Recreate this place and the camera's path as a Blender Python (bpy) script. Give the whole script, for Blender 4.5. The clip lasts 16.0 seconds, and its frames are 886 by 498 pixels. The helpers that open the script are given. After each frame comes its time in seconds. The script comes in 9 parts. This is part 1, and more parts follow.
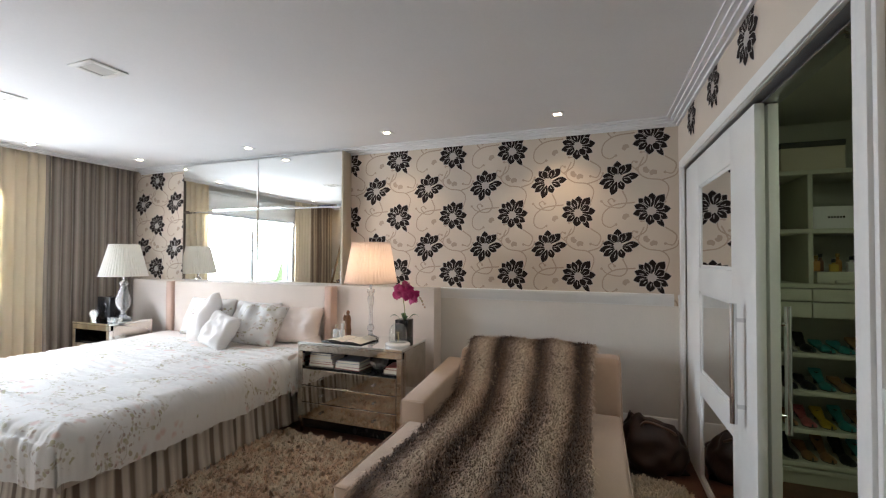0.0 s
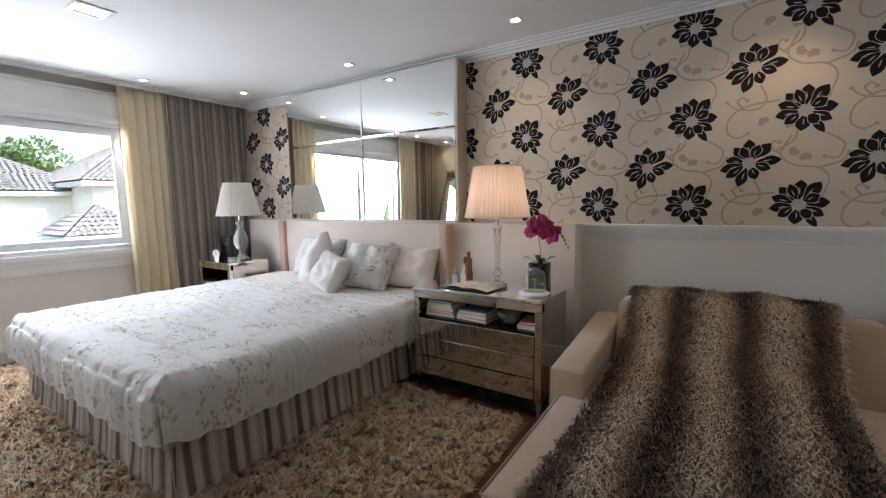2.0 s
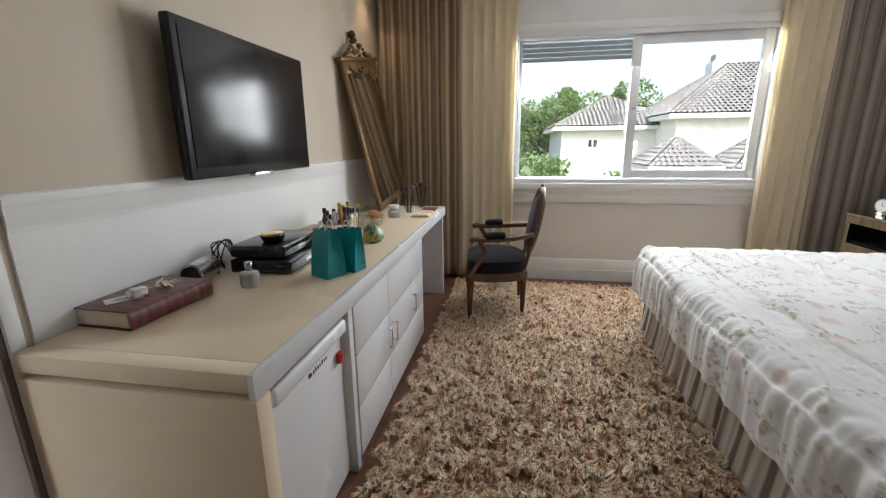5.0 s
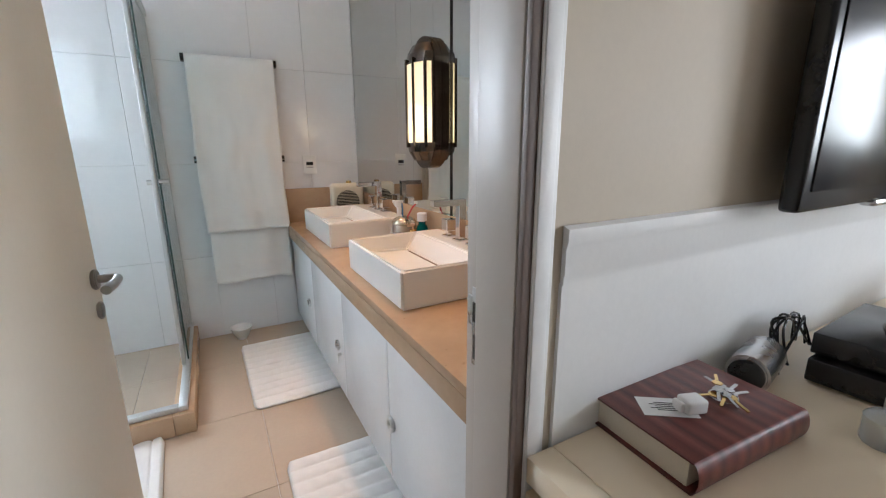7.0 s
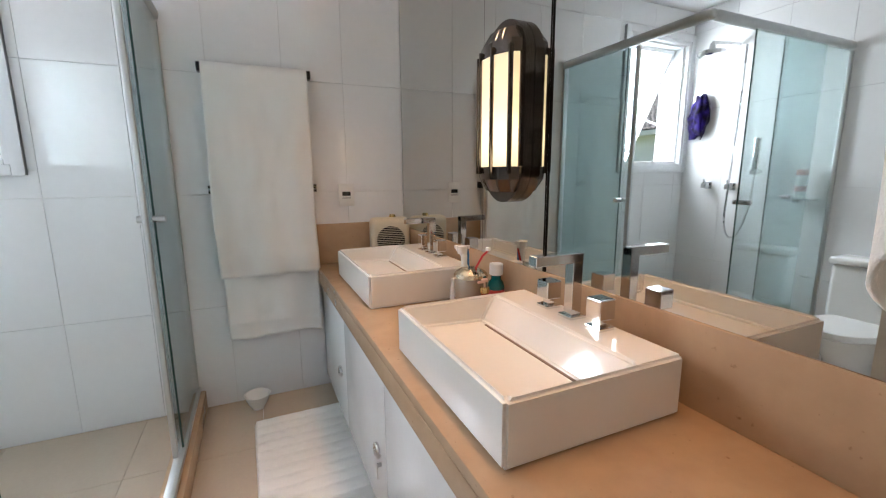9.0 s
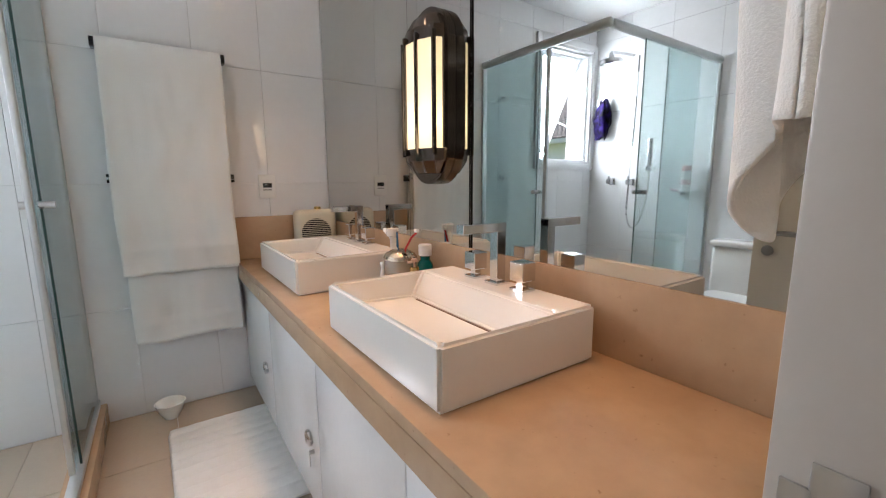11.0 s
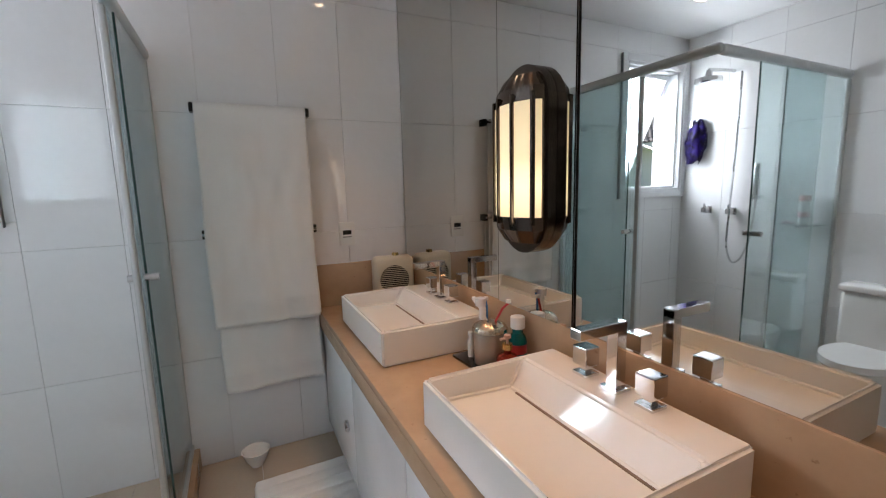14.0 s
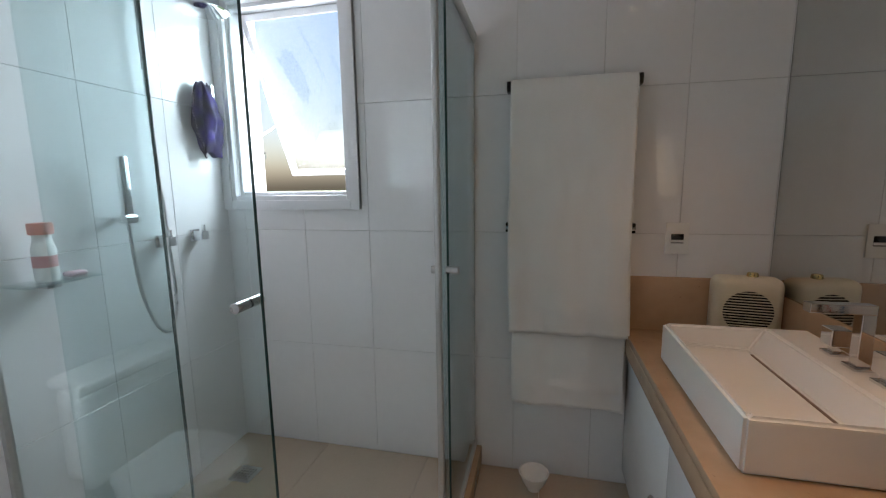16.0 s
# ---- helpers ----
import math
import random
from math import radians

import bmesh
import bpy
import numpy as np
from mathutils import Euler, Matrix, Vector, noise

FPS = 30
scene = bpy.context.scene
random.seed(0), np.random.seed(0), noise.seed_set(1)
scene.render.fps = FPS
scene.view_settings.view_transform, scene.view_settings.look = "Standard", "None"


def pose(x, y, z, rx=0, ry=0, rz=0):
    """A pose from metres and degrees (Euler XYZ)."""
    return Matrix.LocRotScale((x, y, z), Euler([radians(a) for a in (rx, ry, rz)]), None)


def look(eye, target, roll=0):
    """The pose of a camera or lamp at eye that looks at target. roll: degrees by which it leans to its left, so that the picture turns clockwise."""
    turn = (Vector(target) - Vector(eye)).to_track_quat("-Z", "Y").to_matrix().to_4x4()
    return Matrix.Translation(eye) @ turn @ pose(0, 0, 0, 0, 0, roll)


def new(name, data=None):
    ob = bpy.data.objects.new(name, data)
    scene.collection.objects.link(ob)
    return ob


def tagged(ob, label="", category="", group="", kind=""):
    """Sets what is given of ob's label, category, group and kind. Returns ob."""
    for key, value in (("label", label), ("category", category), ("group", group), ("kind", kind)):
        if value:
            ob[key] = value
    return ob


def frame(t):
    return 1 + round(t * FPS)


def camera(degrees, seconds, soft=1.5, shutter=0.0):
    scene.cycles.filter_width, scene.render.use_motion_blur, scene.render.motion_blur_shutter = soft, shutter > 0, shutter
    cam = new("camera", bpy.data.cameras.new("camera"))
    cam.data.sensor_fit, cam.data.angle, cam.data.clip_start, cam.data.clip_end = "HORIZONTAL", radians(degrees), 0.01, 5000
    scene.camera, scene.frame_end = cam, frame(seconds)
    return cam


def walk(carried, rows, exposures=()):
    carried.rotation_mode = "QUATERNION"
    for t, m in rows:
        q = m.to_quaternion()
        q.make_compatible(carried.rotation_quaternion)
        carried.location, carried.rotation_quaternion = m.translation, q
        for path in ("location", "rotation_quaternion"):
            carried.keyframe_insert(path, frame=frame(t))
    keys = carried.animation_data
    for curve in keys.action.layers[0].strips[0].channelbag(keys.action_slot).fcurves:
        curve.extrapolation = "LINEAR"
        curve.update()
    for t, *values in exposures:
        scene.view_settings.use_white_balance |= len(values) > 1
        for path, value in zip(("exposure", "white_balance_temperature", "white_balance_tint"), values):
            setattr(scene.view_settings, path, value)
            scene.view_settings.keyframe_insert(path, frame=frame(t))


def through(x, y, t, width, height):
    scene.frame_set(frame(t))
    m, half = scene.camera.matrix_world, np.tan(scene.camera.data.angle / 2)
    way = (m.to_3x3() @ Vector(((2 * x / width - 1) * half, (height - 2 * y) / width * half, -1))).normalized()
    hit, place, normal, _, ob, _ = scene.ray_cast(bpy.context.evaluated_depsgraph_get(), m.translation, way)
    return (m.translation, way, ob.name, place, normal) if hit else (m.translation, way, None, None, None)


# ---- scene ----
cam = camera(93.0, 16.0, soft=1.2)
PATH = [
    (0, (0.374, 0.638, 1.516), (-0.309, 2.517, 1.554), 0.2),
    (0.5, (0.282, 0.677, 1.467), (-0.227, 2.611, 1.49), 0.2),
    (1, (0.157, 0.894, 1.433), (-0.307, 2.837, 1.324), 0.2),
    (1.5, (0.014, 1.094, 1.414), (-0.678, 2.962, 1.237), -0.3),
    (2, (-0.188, 1.21, 1.396), (-1.278, 2.872, 1.175), -0.9),
    (2.5, (-0.408, 1.3, 1.392), (-1.76, 2.746, 1.11), -0.6),
    (3, (-0.628, 1.327, 1.375), (-2.182, 2.537, 1.025), -0.4),
    (3.5, (-0.884, 1.382, 1.359), (-2.65, 2.238, 0.972), -0.4),
    (4, (-1.096, 1.34, 1.309), (-2.994, 1.817, 0.896), -0.5),
    (4.5, (-1.328, 1.257, 1.328), (-3.271, 1.345, 0.865), -0.3),
    (5, (-1.428, 1.11, 1.33), (-3.34, 0.778, 0.844), -0.6),
    (5.2, (-1.461, 1.057, 1.341), (-3.328, 0.538, 0.846), -0.4),
    (7.3, (-1.822, 0.15, 1.342), (-2.686, -1.591, 0.872), -0.4),
    (7.5, (-1.83, 0.061, 1.33), (-2.678, -1.689, 0.862), -0.5),
    (8, (-1.875, -0.171, 1.341), (-2.629, -1.981, 0.947), -0.3),
    (10.5, (-1.961, -0.437, 1.287), (-2.99, -2.124, 0.98), -0.1),
    (11, (-1.909, -0.341, 1.244), (-3.02, -1.973, 0.925), -0.3),
    (11.5, (-1.802, -0.243, 1.236), (-2.92, -1.853, 0.837), -0.5),
    (12, (-1.723, -0.221, 1.26), (-2.833, -1.824, 0.817), -0.7),
    (12.5, (-1.726, -0.236, 1.363), (-2.835, -1.84, 0.918), -0.8),
    (13, (-1.759, -0.244, 1.45), (-2.873, -1.858, 1.06), -0.8),
    (13.5, (-1.837, -0.357, 1.455), (-2.918, -2.015, 1.167), -0.8),
    (14, (-1.892, -0.535, 1.468), (-2.758, -2.316, 1.185), -1.5),
    (14.5, (-1.829, -0.63, 1.498), (-2.43, -2.515, 1.208), -1.5),
    (15, (-1.798, -0.736, 1.47), (-2.052, -2.701, 1.193), -1.2),
    (15.5, (-1.843, -0.884, 1.469), (-1.74, -2.861, 1.187), -1.0),
    (16, (-1.885, -1.003, 1.461), (-1.433, -2.929, 1.166), -0.8),
]
walk(cam, [(t, look(eye, target, roll)) for t, eye, target, roll in PATH],
     exposures=[(0.0, 2.35, 6100, 12), (0.5, 2.5, 6100, 12), (1.0, 2.5, 6100, 12), (1.5, 2.35, 6000, 13), (2.0, 1.85, 6000, 13), (3.0, 1.95, 5950, 14), (3.5, 1.85, 6000, 13), (4.0, 1.7, 6150, 13), (5.0, 1.6, 6400, 12), (7.5, 1.95, 6050, 13), (8.0, 1.8, 6150, 13), (10.5, 1.85, 6400, 16), (12.5, 1.7, 6150, 15), (13.0, 1.6, 6150, 15), (14.0, 1.35, 6350, 17), (14.5, 0.85, 6450, 17), (15.0, 0.8, 6450, 17), (16.0, 0.75, 6450, 15)])

# ---- world, sun, large lights ----
world = bpy.data.worlds.new("sky")
scene.world = world
world.use_nodes = True
wt = world.node_tree
sky = wt.nodes.new("ShaderNodeTexSky")
sky.sky_type, sky.sun_disc = "NISHITA", False
sky.sun_elevation, sky.sun_rotation = radians(50), radians(72)
sky.dust_density, sky.air_density = 3.5, 1.2
wt.links.new(sky.outputs[0], wt.nodes["Background"].inputs[0])
wt.nodes["Background"].inputs[1].default_value = 0.15


def lamp(name, kind, m, energy, color=(1, 1, 1), **more):
    data = bpy.data.lights.new(name, kind)
    data.energy, data.color = energy * (1.0 if kind == "SUN" else 0.6), color
    for key, value in more.items():
        if key == "size":
            data.size = value
        elif key == "size_y":
            data.shape, data.size_y = "RECTANGLE", value
        elif key == "angle":
            data.angle = value
        elif key == "radius":
            data.shadow_soft_size = value
        elif key == "spot":
            data.spot_size, data.spot_blend = value, 0.7
    ob = new(name, data)
    ob.matrix_world = m
    return ob


lamp("sun", "SUN", look((0, 0, 0), (-0.6, -0.2, -0.75)), 5.0, (1, 0.95, 0.88), angle=radians(0.5))
DAY = (0.93, 0.97, 1.0)
lamp("window_daylight", "AREA", look((-5.80, 2.15, 1.61), (-2.0, 2.15, 0.1)), 54, DAY, size=2.1, size_y=1.25)
lamp("bath_window_daylight", "AREA", look((-0.56, -3.62, 2.0), (-1.0, 0, 0.1)), 88, (0.88, 0.95, 1.0), size=1.0, size_y=1.2)
WARM = (1.0, 0.72, 0.44)

# ---- building tools ----
def thing(name, place, label, category, group="", rz=0.0, kind=""):
    ob = new(name)
    ob.empty_display_size = 0.1
    ob.matrix_world = pose(*place, 0, 0, rz)
    return tagged(ob, label, category, group, kind)


def mesh_of(name, bm, material, smooth=None):
    me = bpy.data.meshes.new(name)
    bm.to_mesh(me)
    bm.free()
    me.materials.append(material)
    if smooth:
        me.shade_smooth()
        if smooth < 179:
            me.set_sharp_from_angle(angle=radians(smooth))
    return me


def part(name, bm, material, parent=None, label="", smooth=40):
    me = bm if isinstance(bm, bpy.types.Mesh) else mesh_of(name, bm, material, smooth)
    ob = new(name, me)
    ob.parent = parent
    return tagged(ob, label) if label else ob


def structure(name, bm, material, label, smooth=30, kind="structure", category=""):
    return tagged(new(name, mesh_of(name, bm, material, smooth)), label, category, "", kind)


def B():
    return bmesh.new()


def box(bm, x0, x1, y0, y1, z0, z1, bevel=0.0, m=None, seg=2):
    r = bmesh.ops.create_cube(bm, size=1.0)
    vs = r["verts"]
    for v in vs:
        v.co = Vector(((x0 + x1) / 2 + v.co.x * (x1 - x0), (y0 + y1) / 2 + v.co.y * (y1 - y0), (z0 + z1) / 2 + v.co.z * (z1 - z0)))
    if bevel:
        es = list({e for v in vs for e in v.link_edges})
        out = bmesh.ops.bevel(bm, geom=es, offset=bevel, segments=seg, affect="EDGES", profile=0.5)
        vs = list({v for f in out["faces"] for v in f.verts} | {v for v in vs if v.is_valid})
    if m is not None:
        bmesh.ops.transform(bm, matrix=m, verts=vs)
    return bm


def cyl(bm, a, b, r, r2=None, seg=20, bevel=0.0):
    a, b = Vector(a), Vector(b)
    out = bmesh.ops.create_cone(bm, cap_ends=True, segments=seg, radius1=r, radius2=r if r2 is None else r2, depth=(b - a).length)
    turn = (b - a).to_track_quat("Z", "Y").to_matrix().to_4x4()
    vs = out["verts"]
    if bevel:
        es = [e for e in {e for v in vs for e in v.link_edges} if sum(len(f.verts) > 4 for f in e.link_faces) == 1]
        o = bmesh.ops.bevel(bm, geom=es, offset=bevel, segments=2, affect="EDGES")
        vs = list({v for f in o["faces"] for v in f.verts} | {v for v in vs if v.is_valid})
    bmesh.ops.transform(bm, matrix=Matrix.Translation((a + b) / 2) @ turn, verts=vs)
    return bm


def lathe(bm, profile, place=(0, 0, 0), seg=28, ripple=0.0, count=0, squash=1.0):
    """A turned body: profile of (radius, height), closed at both ends when the radius is 0."""
    rings = []
    for r, z in profile:
        ring = []
        for i in range(seg):
            a = 2 * math.pi * i / seg
            rr = r * (1 + (ripple * math.cos(count * a) if count else 0))
            ring.append(bm.verts.new((place[0] + rr * math.cos(a), place[1] + squash * rr * math.sin(a), place[2] + z)))
        rings.append(ring)
    for p, q in zip(rings, rings[1:]):
        for i in range(seg):
            bm.faces.new((p[i], p[(i + 1) % seg], q[(i + 1) % seg], q[i]))
    if profile[0][0] > 1e-5:
        bm.faces.new(rings[0][::-1])
    if profile[-1][0] > 1e-5:
        bm.faces.new(rings[-1])
    bmesh.ops.remove_doubles(bm, verts=[v for r in (rings[0], rings[-1]) for v in r], dist=1e-6)
    return bm


def tube(bm, pts, r, seg=10):
    pts = [Vector(p) for p in pts]
    rings, side = [], None
    for i, p in enumerate(pts):
        d = (pts[min(i + 1, len(pts) - 1)] - pts[max(i - 1, 0)]).normalized()
        if side is None:
            side = d.orthogonal().normalized()
        side = (side - d * side.dot(d)).normalized()
        up = d.cross(side)
        rr = r[i] if isinstance(r, (list, tuple)) else r
        rings.append([bm.verts.new(p + rr * (math.cos(2 * math.pi * k / seg) * side + math.sin(2 * math.pi * k / seg) * up)) for k in range(seg)])
    for p, q in zip(rings, rings[1:]):
        for k in range(seg):
            bm.faces.new((p[k], p[(k + 1) % seg], q[(k + 1) % seg], q[k]))
    bm.faces.new(rings[0][::-1]), bm.faces.new(rings[-1])
    return bm


def curve_pts(points, n=8):
    """A smooth line through points (Catmull-Rom)."""
    p = [Vector(q) for q in points]
    p = [2 * p[0] - p[1]] + p + [2 * p[-1] - p[-2]]
    out = []
    for i in range(1, len(p) - 2):
        for k in range(n):
            t = k / n
            a, b, c, d = p[i - 1], p[i], p[i + 1], p[i + 2]
            out.append(0.5 * ((2 * b) + (c - a) * t + (2 * a - 5 * b + 4 * c - d) * t * t + (3 * b - a - 3 * c + d) * t ** 3))
    return out + [p[-2]]


def sheet(bm, nu, nv, f, thick=0.0):
    """A cloth: f(u, v) gives a place, u and v from 0 to 1; thick pushes a second side along -normal."""
    g = [[bm.verts.new(f(i / nu, j / nv)) for j in range(nv + 1)] for i in range(nu + 1)]
    faces = [bm.faces.new((g[i][j], g[i + 1][j], g[i + 1][j + 1], g[i][j + 1])) for i in range(nu) for j in range(nv)]
    if thick:
        bm.normal_update()
        bmesh.ops.solidify(bm, geom=faces, thickness=thick)
    return bm


def extrude_profile(bm, profile, axis, a, b):
    """A moulding: profile of (across, up) points run along axis 'x' or 'y' from a to b; across is the other level axis."""
    ends = []
    for t in (a, b):
        ends.append([bm.verts.new((t, p, q) if axis == "x" else (p, t, q)) for p, q in profile])
    n = len(profile)
    for i in range(n):
        bm.faces.new((ends[0][i], ends[0][(i + 1) % n], ends[1][(i + 1) % n], ends[1][i]))
    bm.faces.new(ends[0][::-1]), bm.faces.new(ends[1])
    bmesh.ops.recalc_face_normals(bm, faces=bm.faces[:])
    return bm


def wall_with_holes(bm, axis, at0, at1, u0, u1, z0, z1, holes):
    """A wall slab between at0 and at1 on axis, from u0 to u1 along it, with holes (ua, ub, za, zb) right through."""
    us = sorted({u0, u1, *[h[0] for h in holes], *[h[1] for h in holes]})
    zs = sorted({z0, z1, *[h[2] for h in holes], *[h[3] for h in holes]})
    us, zs = [u for u in us if u0 <= u <= u1], [z for z in zs if z0 <= z <= z1]
    solid = lambda i, j: 0 <= i < len(us) - 1 and 0 <= j < len(zs) - 1 and not any(
        h[0] - 1e-6 <= us[i] and us[i + 1] <= h[1] + 1e-6 and h[2] - 1e-6 <= zs[j] and zs[j + 1] <= h[3] + 1e-6 for h in holes)
    P = lambda w, u, z: (w, u, z) if axis == "x" else (u, w, z)
    quad = lambda *c: bm.faces.new([bm.verts.new(p) for p in c])
    for i in range(len(us) - 1):
        for j in range(len(zs) - 1):
            if not solid(i, j):
                continue
            a, b, c, d = us[i], us[i + 1], zs[j], zs[j + 1]
            for w in (at0, at1):
                quad(P(w, a, c), P(w, b, c), P(w, b, d), P(w, a, d))
            if not solid(i - 1, j):
                quad(P(at0, a, c), P(at1, a, c), P(at1, a, d), P(at0, a, d))
            if not solid(i + 1, j):
                quad(P(at0, b, c), P(at1, b, c), P(at1, b, d), P(at0, b, d))
            if not solid(i, j - 1):
                quad(P(at0, a, c), P(at1, a, c), P(at1, b, c), P(at0, b, c))
            if not solid(i, j + 1):
                quad(P(at0, a, d), P(at1, a, d), P(at1, b, d), P(at0, b, d))
    bmesh.ops.remove_doubles(bm, verts=bm.verts[:], dist=1e-5)
    bmesh.ops.recalc_face_normals(bm, faces=bm.faces[:])
    return bm


def raw_mesh(name, verts, faces, material, smooth=False):
    me = bpy.data.meshes.new(name)
    me.from_pydata(verts, [], faces)
    me.materials.append(material)
    if smooth:
        me.shade_smooth()
    me.update()
    return me

# ---- materials ----
class Mat:
    """A node material with short helpers."""

    def __init__(self, name, color=(0.8, 0.8, 0.8), rough=0.5, metal=0.0, **more):
        self.m = bpy.data.materials.new(name)
        self.m.use_nodes = True
        self.t = self.m.node_tree
        self.p = self.t.nodes["Principled BSDF"]
        self.p.inputs["Base Color"].default_value = (*color, 1)
        self.p.inputs["Roughness"].default_value = rough
        self.p.inputs["Metallic"].default_value = metal
        for key, value in more.items():
            self.p.inputs[key.replace("_", " ")].default_value = value
        self.tc = None

    def node(self, kind, ins=(), **props):
        n = self.t.nodes.new(kind)
        for key, value in props.items():
            if key == "data_type":
                n.data_type = value
            elif key == "blend_type":
                n.blend_type = value
            elif key == "operation":
                n.operation = value
            elif key == "use_clamp":
                n.use_clamp = value
        for key, value in dict(ins).items():
            if isinstance(value, bpy.types.NodeSocket):
                self.t.links.new(value, n.inputs[key])
            else:
                n.inputs[key].default_value = value
        return n

    def coords(self, scale=(1, 1, 1), rot=(0, 0, 0), which="Object"):
        if self.tc is None:
            self.tc = self.node("ShaderNodeTexCoord")
        return self.node("ShaderNodeMapping", {"Vector": self.tc.outputs[which], "Scale": scale, "Rotation": rot}).outputs[0]

    def noise(self, scale, detail=3.0, rough=0.55, vec=None, dist=0.0):
        return self.node("ShaderNodeTexNoise", {"Vector": vec or self.coords(), "Scale": scale, "Detail": detail, "Roughness": rough, "Distortion": dist}).outputs["Fac"]

    def ramp(self, fac, stops, mode="LINEAR"):
        n = self.node("ShaderNodeValToRGB", {"Fac": fac})
        n.color_ramp.interpolation = mode
        e = n.color_ramp.elements
        while len(e) < len(stops):
            e.new(0.5)
        for el, (at, c) in zip(e, stops):
            el.position, el.color = at, (*(c if isinstance(c, (tuple, list)) else (c, c, c)), 1)
        return n.outputs[0]

    def mix(self, fac, a, b, blend="MIX"):
        n = self.node("ShaderNodeMix", data_type="RGBA", blend_type=blend)
        for key, value in ((0, fac), (6, a), (7, b)):
            if isinstance(value, bpy.types.NodeSocket):
                self.t.links.new(value, n.inputs[key])
            else:
                n.inputs[key].default_value = value if key == 0 else (*value, 1)
        return n.outputs[2]

    def math(self, op, a, b=0.0, clamp=False):
        n = self.node("ShaderNodeMath", operation=op, use_clamp=clamp)
        for key, value in ((0, a), (1, b)):
            if isinstance(value, bpy.types.NodeSocket):
                self.t.links.new(value, n.inputs[key])
            else:
                n.inputs[key].default_value = value
        return n.outputs[0]

    def color(self, socket):
        self.t.links.new(socket, self.p.inputs["Base Color"])
        return self

    def rough(self, socket):
        self.t.links.new(socket, self.p.inputs["Roughness"])
        return self

    def bump(self, height, strength=0.3, dist=0.01):
        n = self.node("ShaderNodeBump", {"Height": height, "Strength": strength, "Distance": dist})
        self.t.links.new(n.outputs[0], self.p.inputs["Normal"])
        return self

    def glow(self, color, strength):
        self.p.inputs["Emission Color"].default_value = (*color, 1)
        self.p.inputs["Emission Strength"].default_value = strength
        return self


def worn(name, color, rough, var=0.08, scale=3.0, fine=60.0, bump=0.15, metal=0.0, **more):
    """A plain surface with slow stains, fine grain and light relief."""
    m = Mat(name, color, rough, metal, **more)
    slow, grain = m.noise(scale, 4), m.noise(fine, 2)
    dark = tuple(c * (1 - var) for c in color)
    light = tuple(min(1, c * (1 + var * 0.6)) for c in color)
    m.color(m.mix(0.25, m.ramp(slow, [(0.3, dark), (0.7, light)]), m.ramp(grain, [(0.35, dark), (0.65, light)])))
    swing = min(0.05, 0.12 * rough)
    m.rough(m.ramp(slow, [(0.3, rough - swing), (0.7, min(1, rough + swing))]))
    if bump:
        m.bump(grain, bump, 0.002)
    return m.m


def cloth(name, color, var=0.1, weave=600.0, bump=0.25, sheen=0.3, rough=0.9):
    m = Mat(name, color, rough, Sheen_Weight=sheen)
    slow, fine = m.noise(4, 4), m.noise(weave, 2)
    dark = tuple(c * (1 - var) for c in color)
    m.color(m.mix(0.3, m.ramp(slow, [(0.3, dark), (0.7, color)]), m.ramp(fine, [(0.3, dark), (0.7, color)])))
    m.bump(fine, bump, 0.002)
    return m.m


def stripes(name, stops, width, axis=0, rough=0.9, sheen=0.2):
    """Cloth striped along one axis of the object: stops repeat every width metres."""
    m = Mat(name, (0.5, 0.5, 0.5), rough, Sheen_Weight=sheen)
    sep = m.node("ShaderNodeSeparateXYZ", {"Vector": m.coords()}).outputs[axis]
    wob = m.math("MULTIPLY", m.noise(3, 2), 0.01)
    f = m.math("FRACT", m.math("DIVIDE", m.math("ADD", sep, wob), width))
    c = m.ramp(f, stops)
    fine = m.noise(500, 2)
    m.color(m.mix(0.25, c, m.ramp(fine, [(0.3, (0.05, 0.04, 0.03)), (0.7, (1, 1, 1))]), "SOFT_LIGHT"))
    m.bump(fine, 0.25, 0.002)
    return m.m


WHITE_PAINT = worn("white_paint", (0.80, 0.80, 0.78), 0.42, 0.05)
WALL_PAINT = worn("off_white_wall_paint", (0.74, 0.71, 0.66), 0.6, 0.05)
CREAM_PAINT = worn("cream_wall_paint", (0.55, 0.475, 0.37), 0.6, 0.05)
CEILING = worn("ceiling_paint", (0.80, 0.80, 0.81), 0.75, 0.04, 1.0)
LACQUER = worn("white_lacquer", (0.78, 0.79, 0.80), 0.25, 0.04, bump=0.03)
CREAM_LACQUER = worn("cream_lacquer", (0.80, 0.67, 0.49), 0.30, 0.012, 1.2, bump=0.0)
CHROME = worn("chrome", (0.75, 0.75, 0.76), 0.08, 0.05, metal=1.0, bump=0.0)
STEEL = worn("brushed_steel", (0.55, 0.55, 0.55), 0.28, 0.1, metal=1.0, bump=0.02)
ALUMINIUM = worn("satin_aluminium", (0.58, 0.60, 0.60), 0.38, 0.08, metal=0.9, bump=0.02)
DARK_METAL = worn("dark_bronze", (0.10, 0.085, 0.075), 0.1, 0.2, metal=0.9, bump=0.02)
BLACK = worn("black_plastic", (0.015, 0.015, 0.016), 0.25, 0.2, bump=0.02)
BLACK_GLOSS = worn("black_gloss", (0.008, 0.008, 0.009), 0.07, 0.2, bump=0.0)
CERAMIC = worn("white_ceramic", (0.83, 0.82, 0.80), 0.08, 0.02, bump=0.0)
MIRROR_GREY = Mat("grey_mirror_silver", (0.60, 0.61, 0.59), 0.015, 1.0).m
MIRROR = Mat("mirror_silver", (0.86, 0.88, 0.87), 0.015, 1.0).m
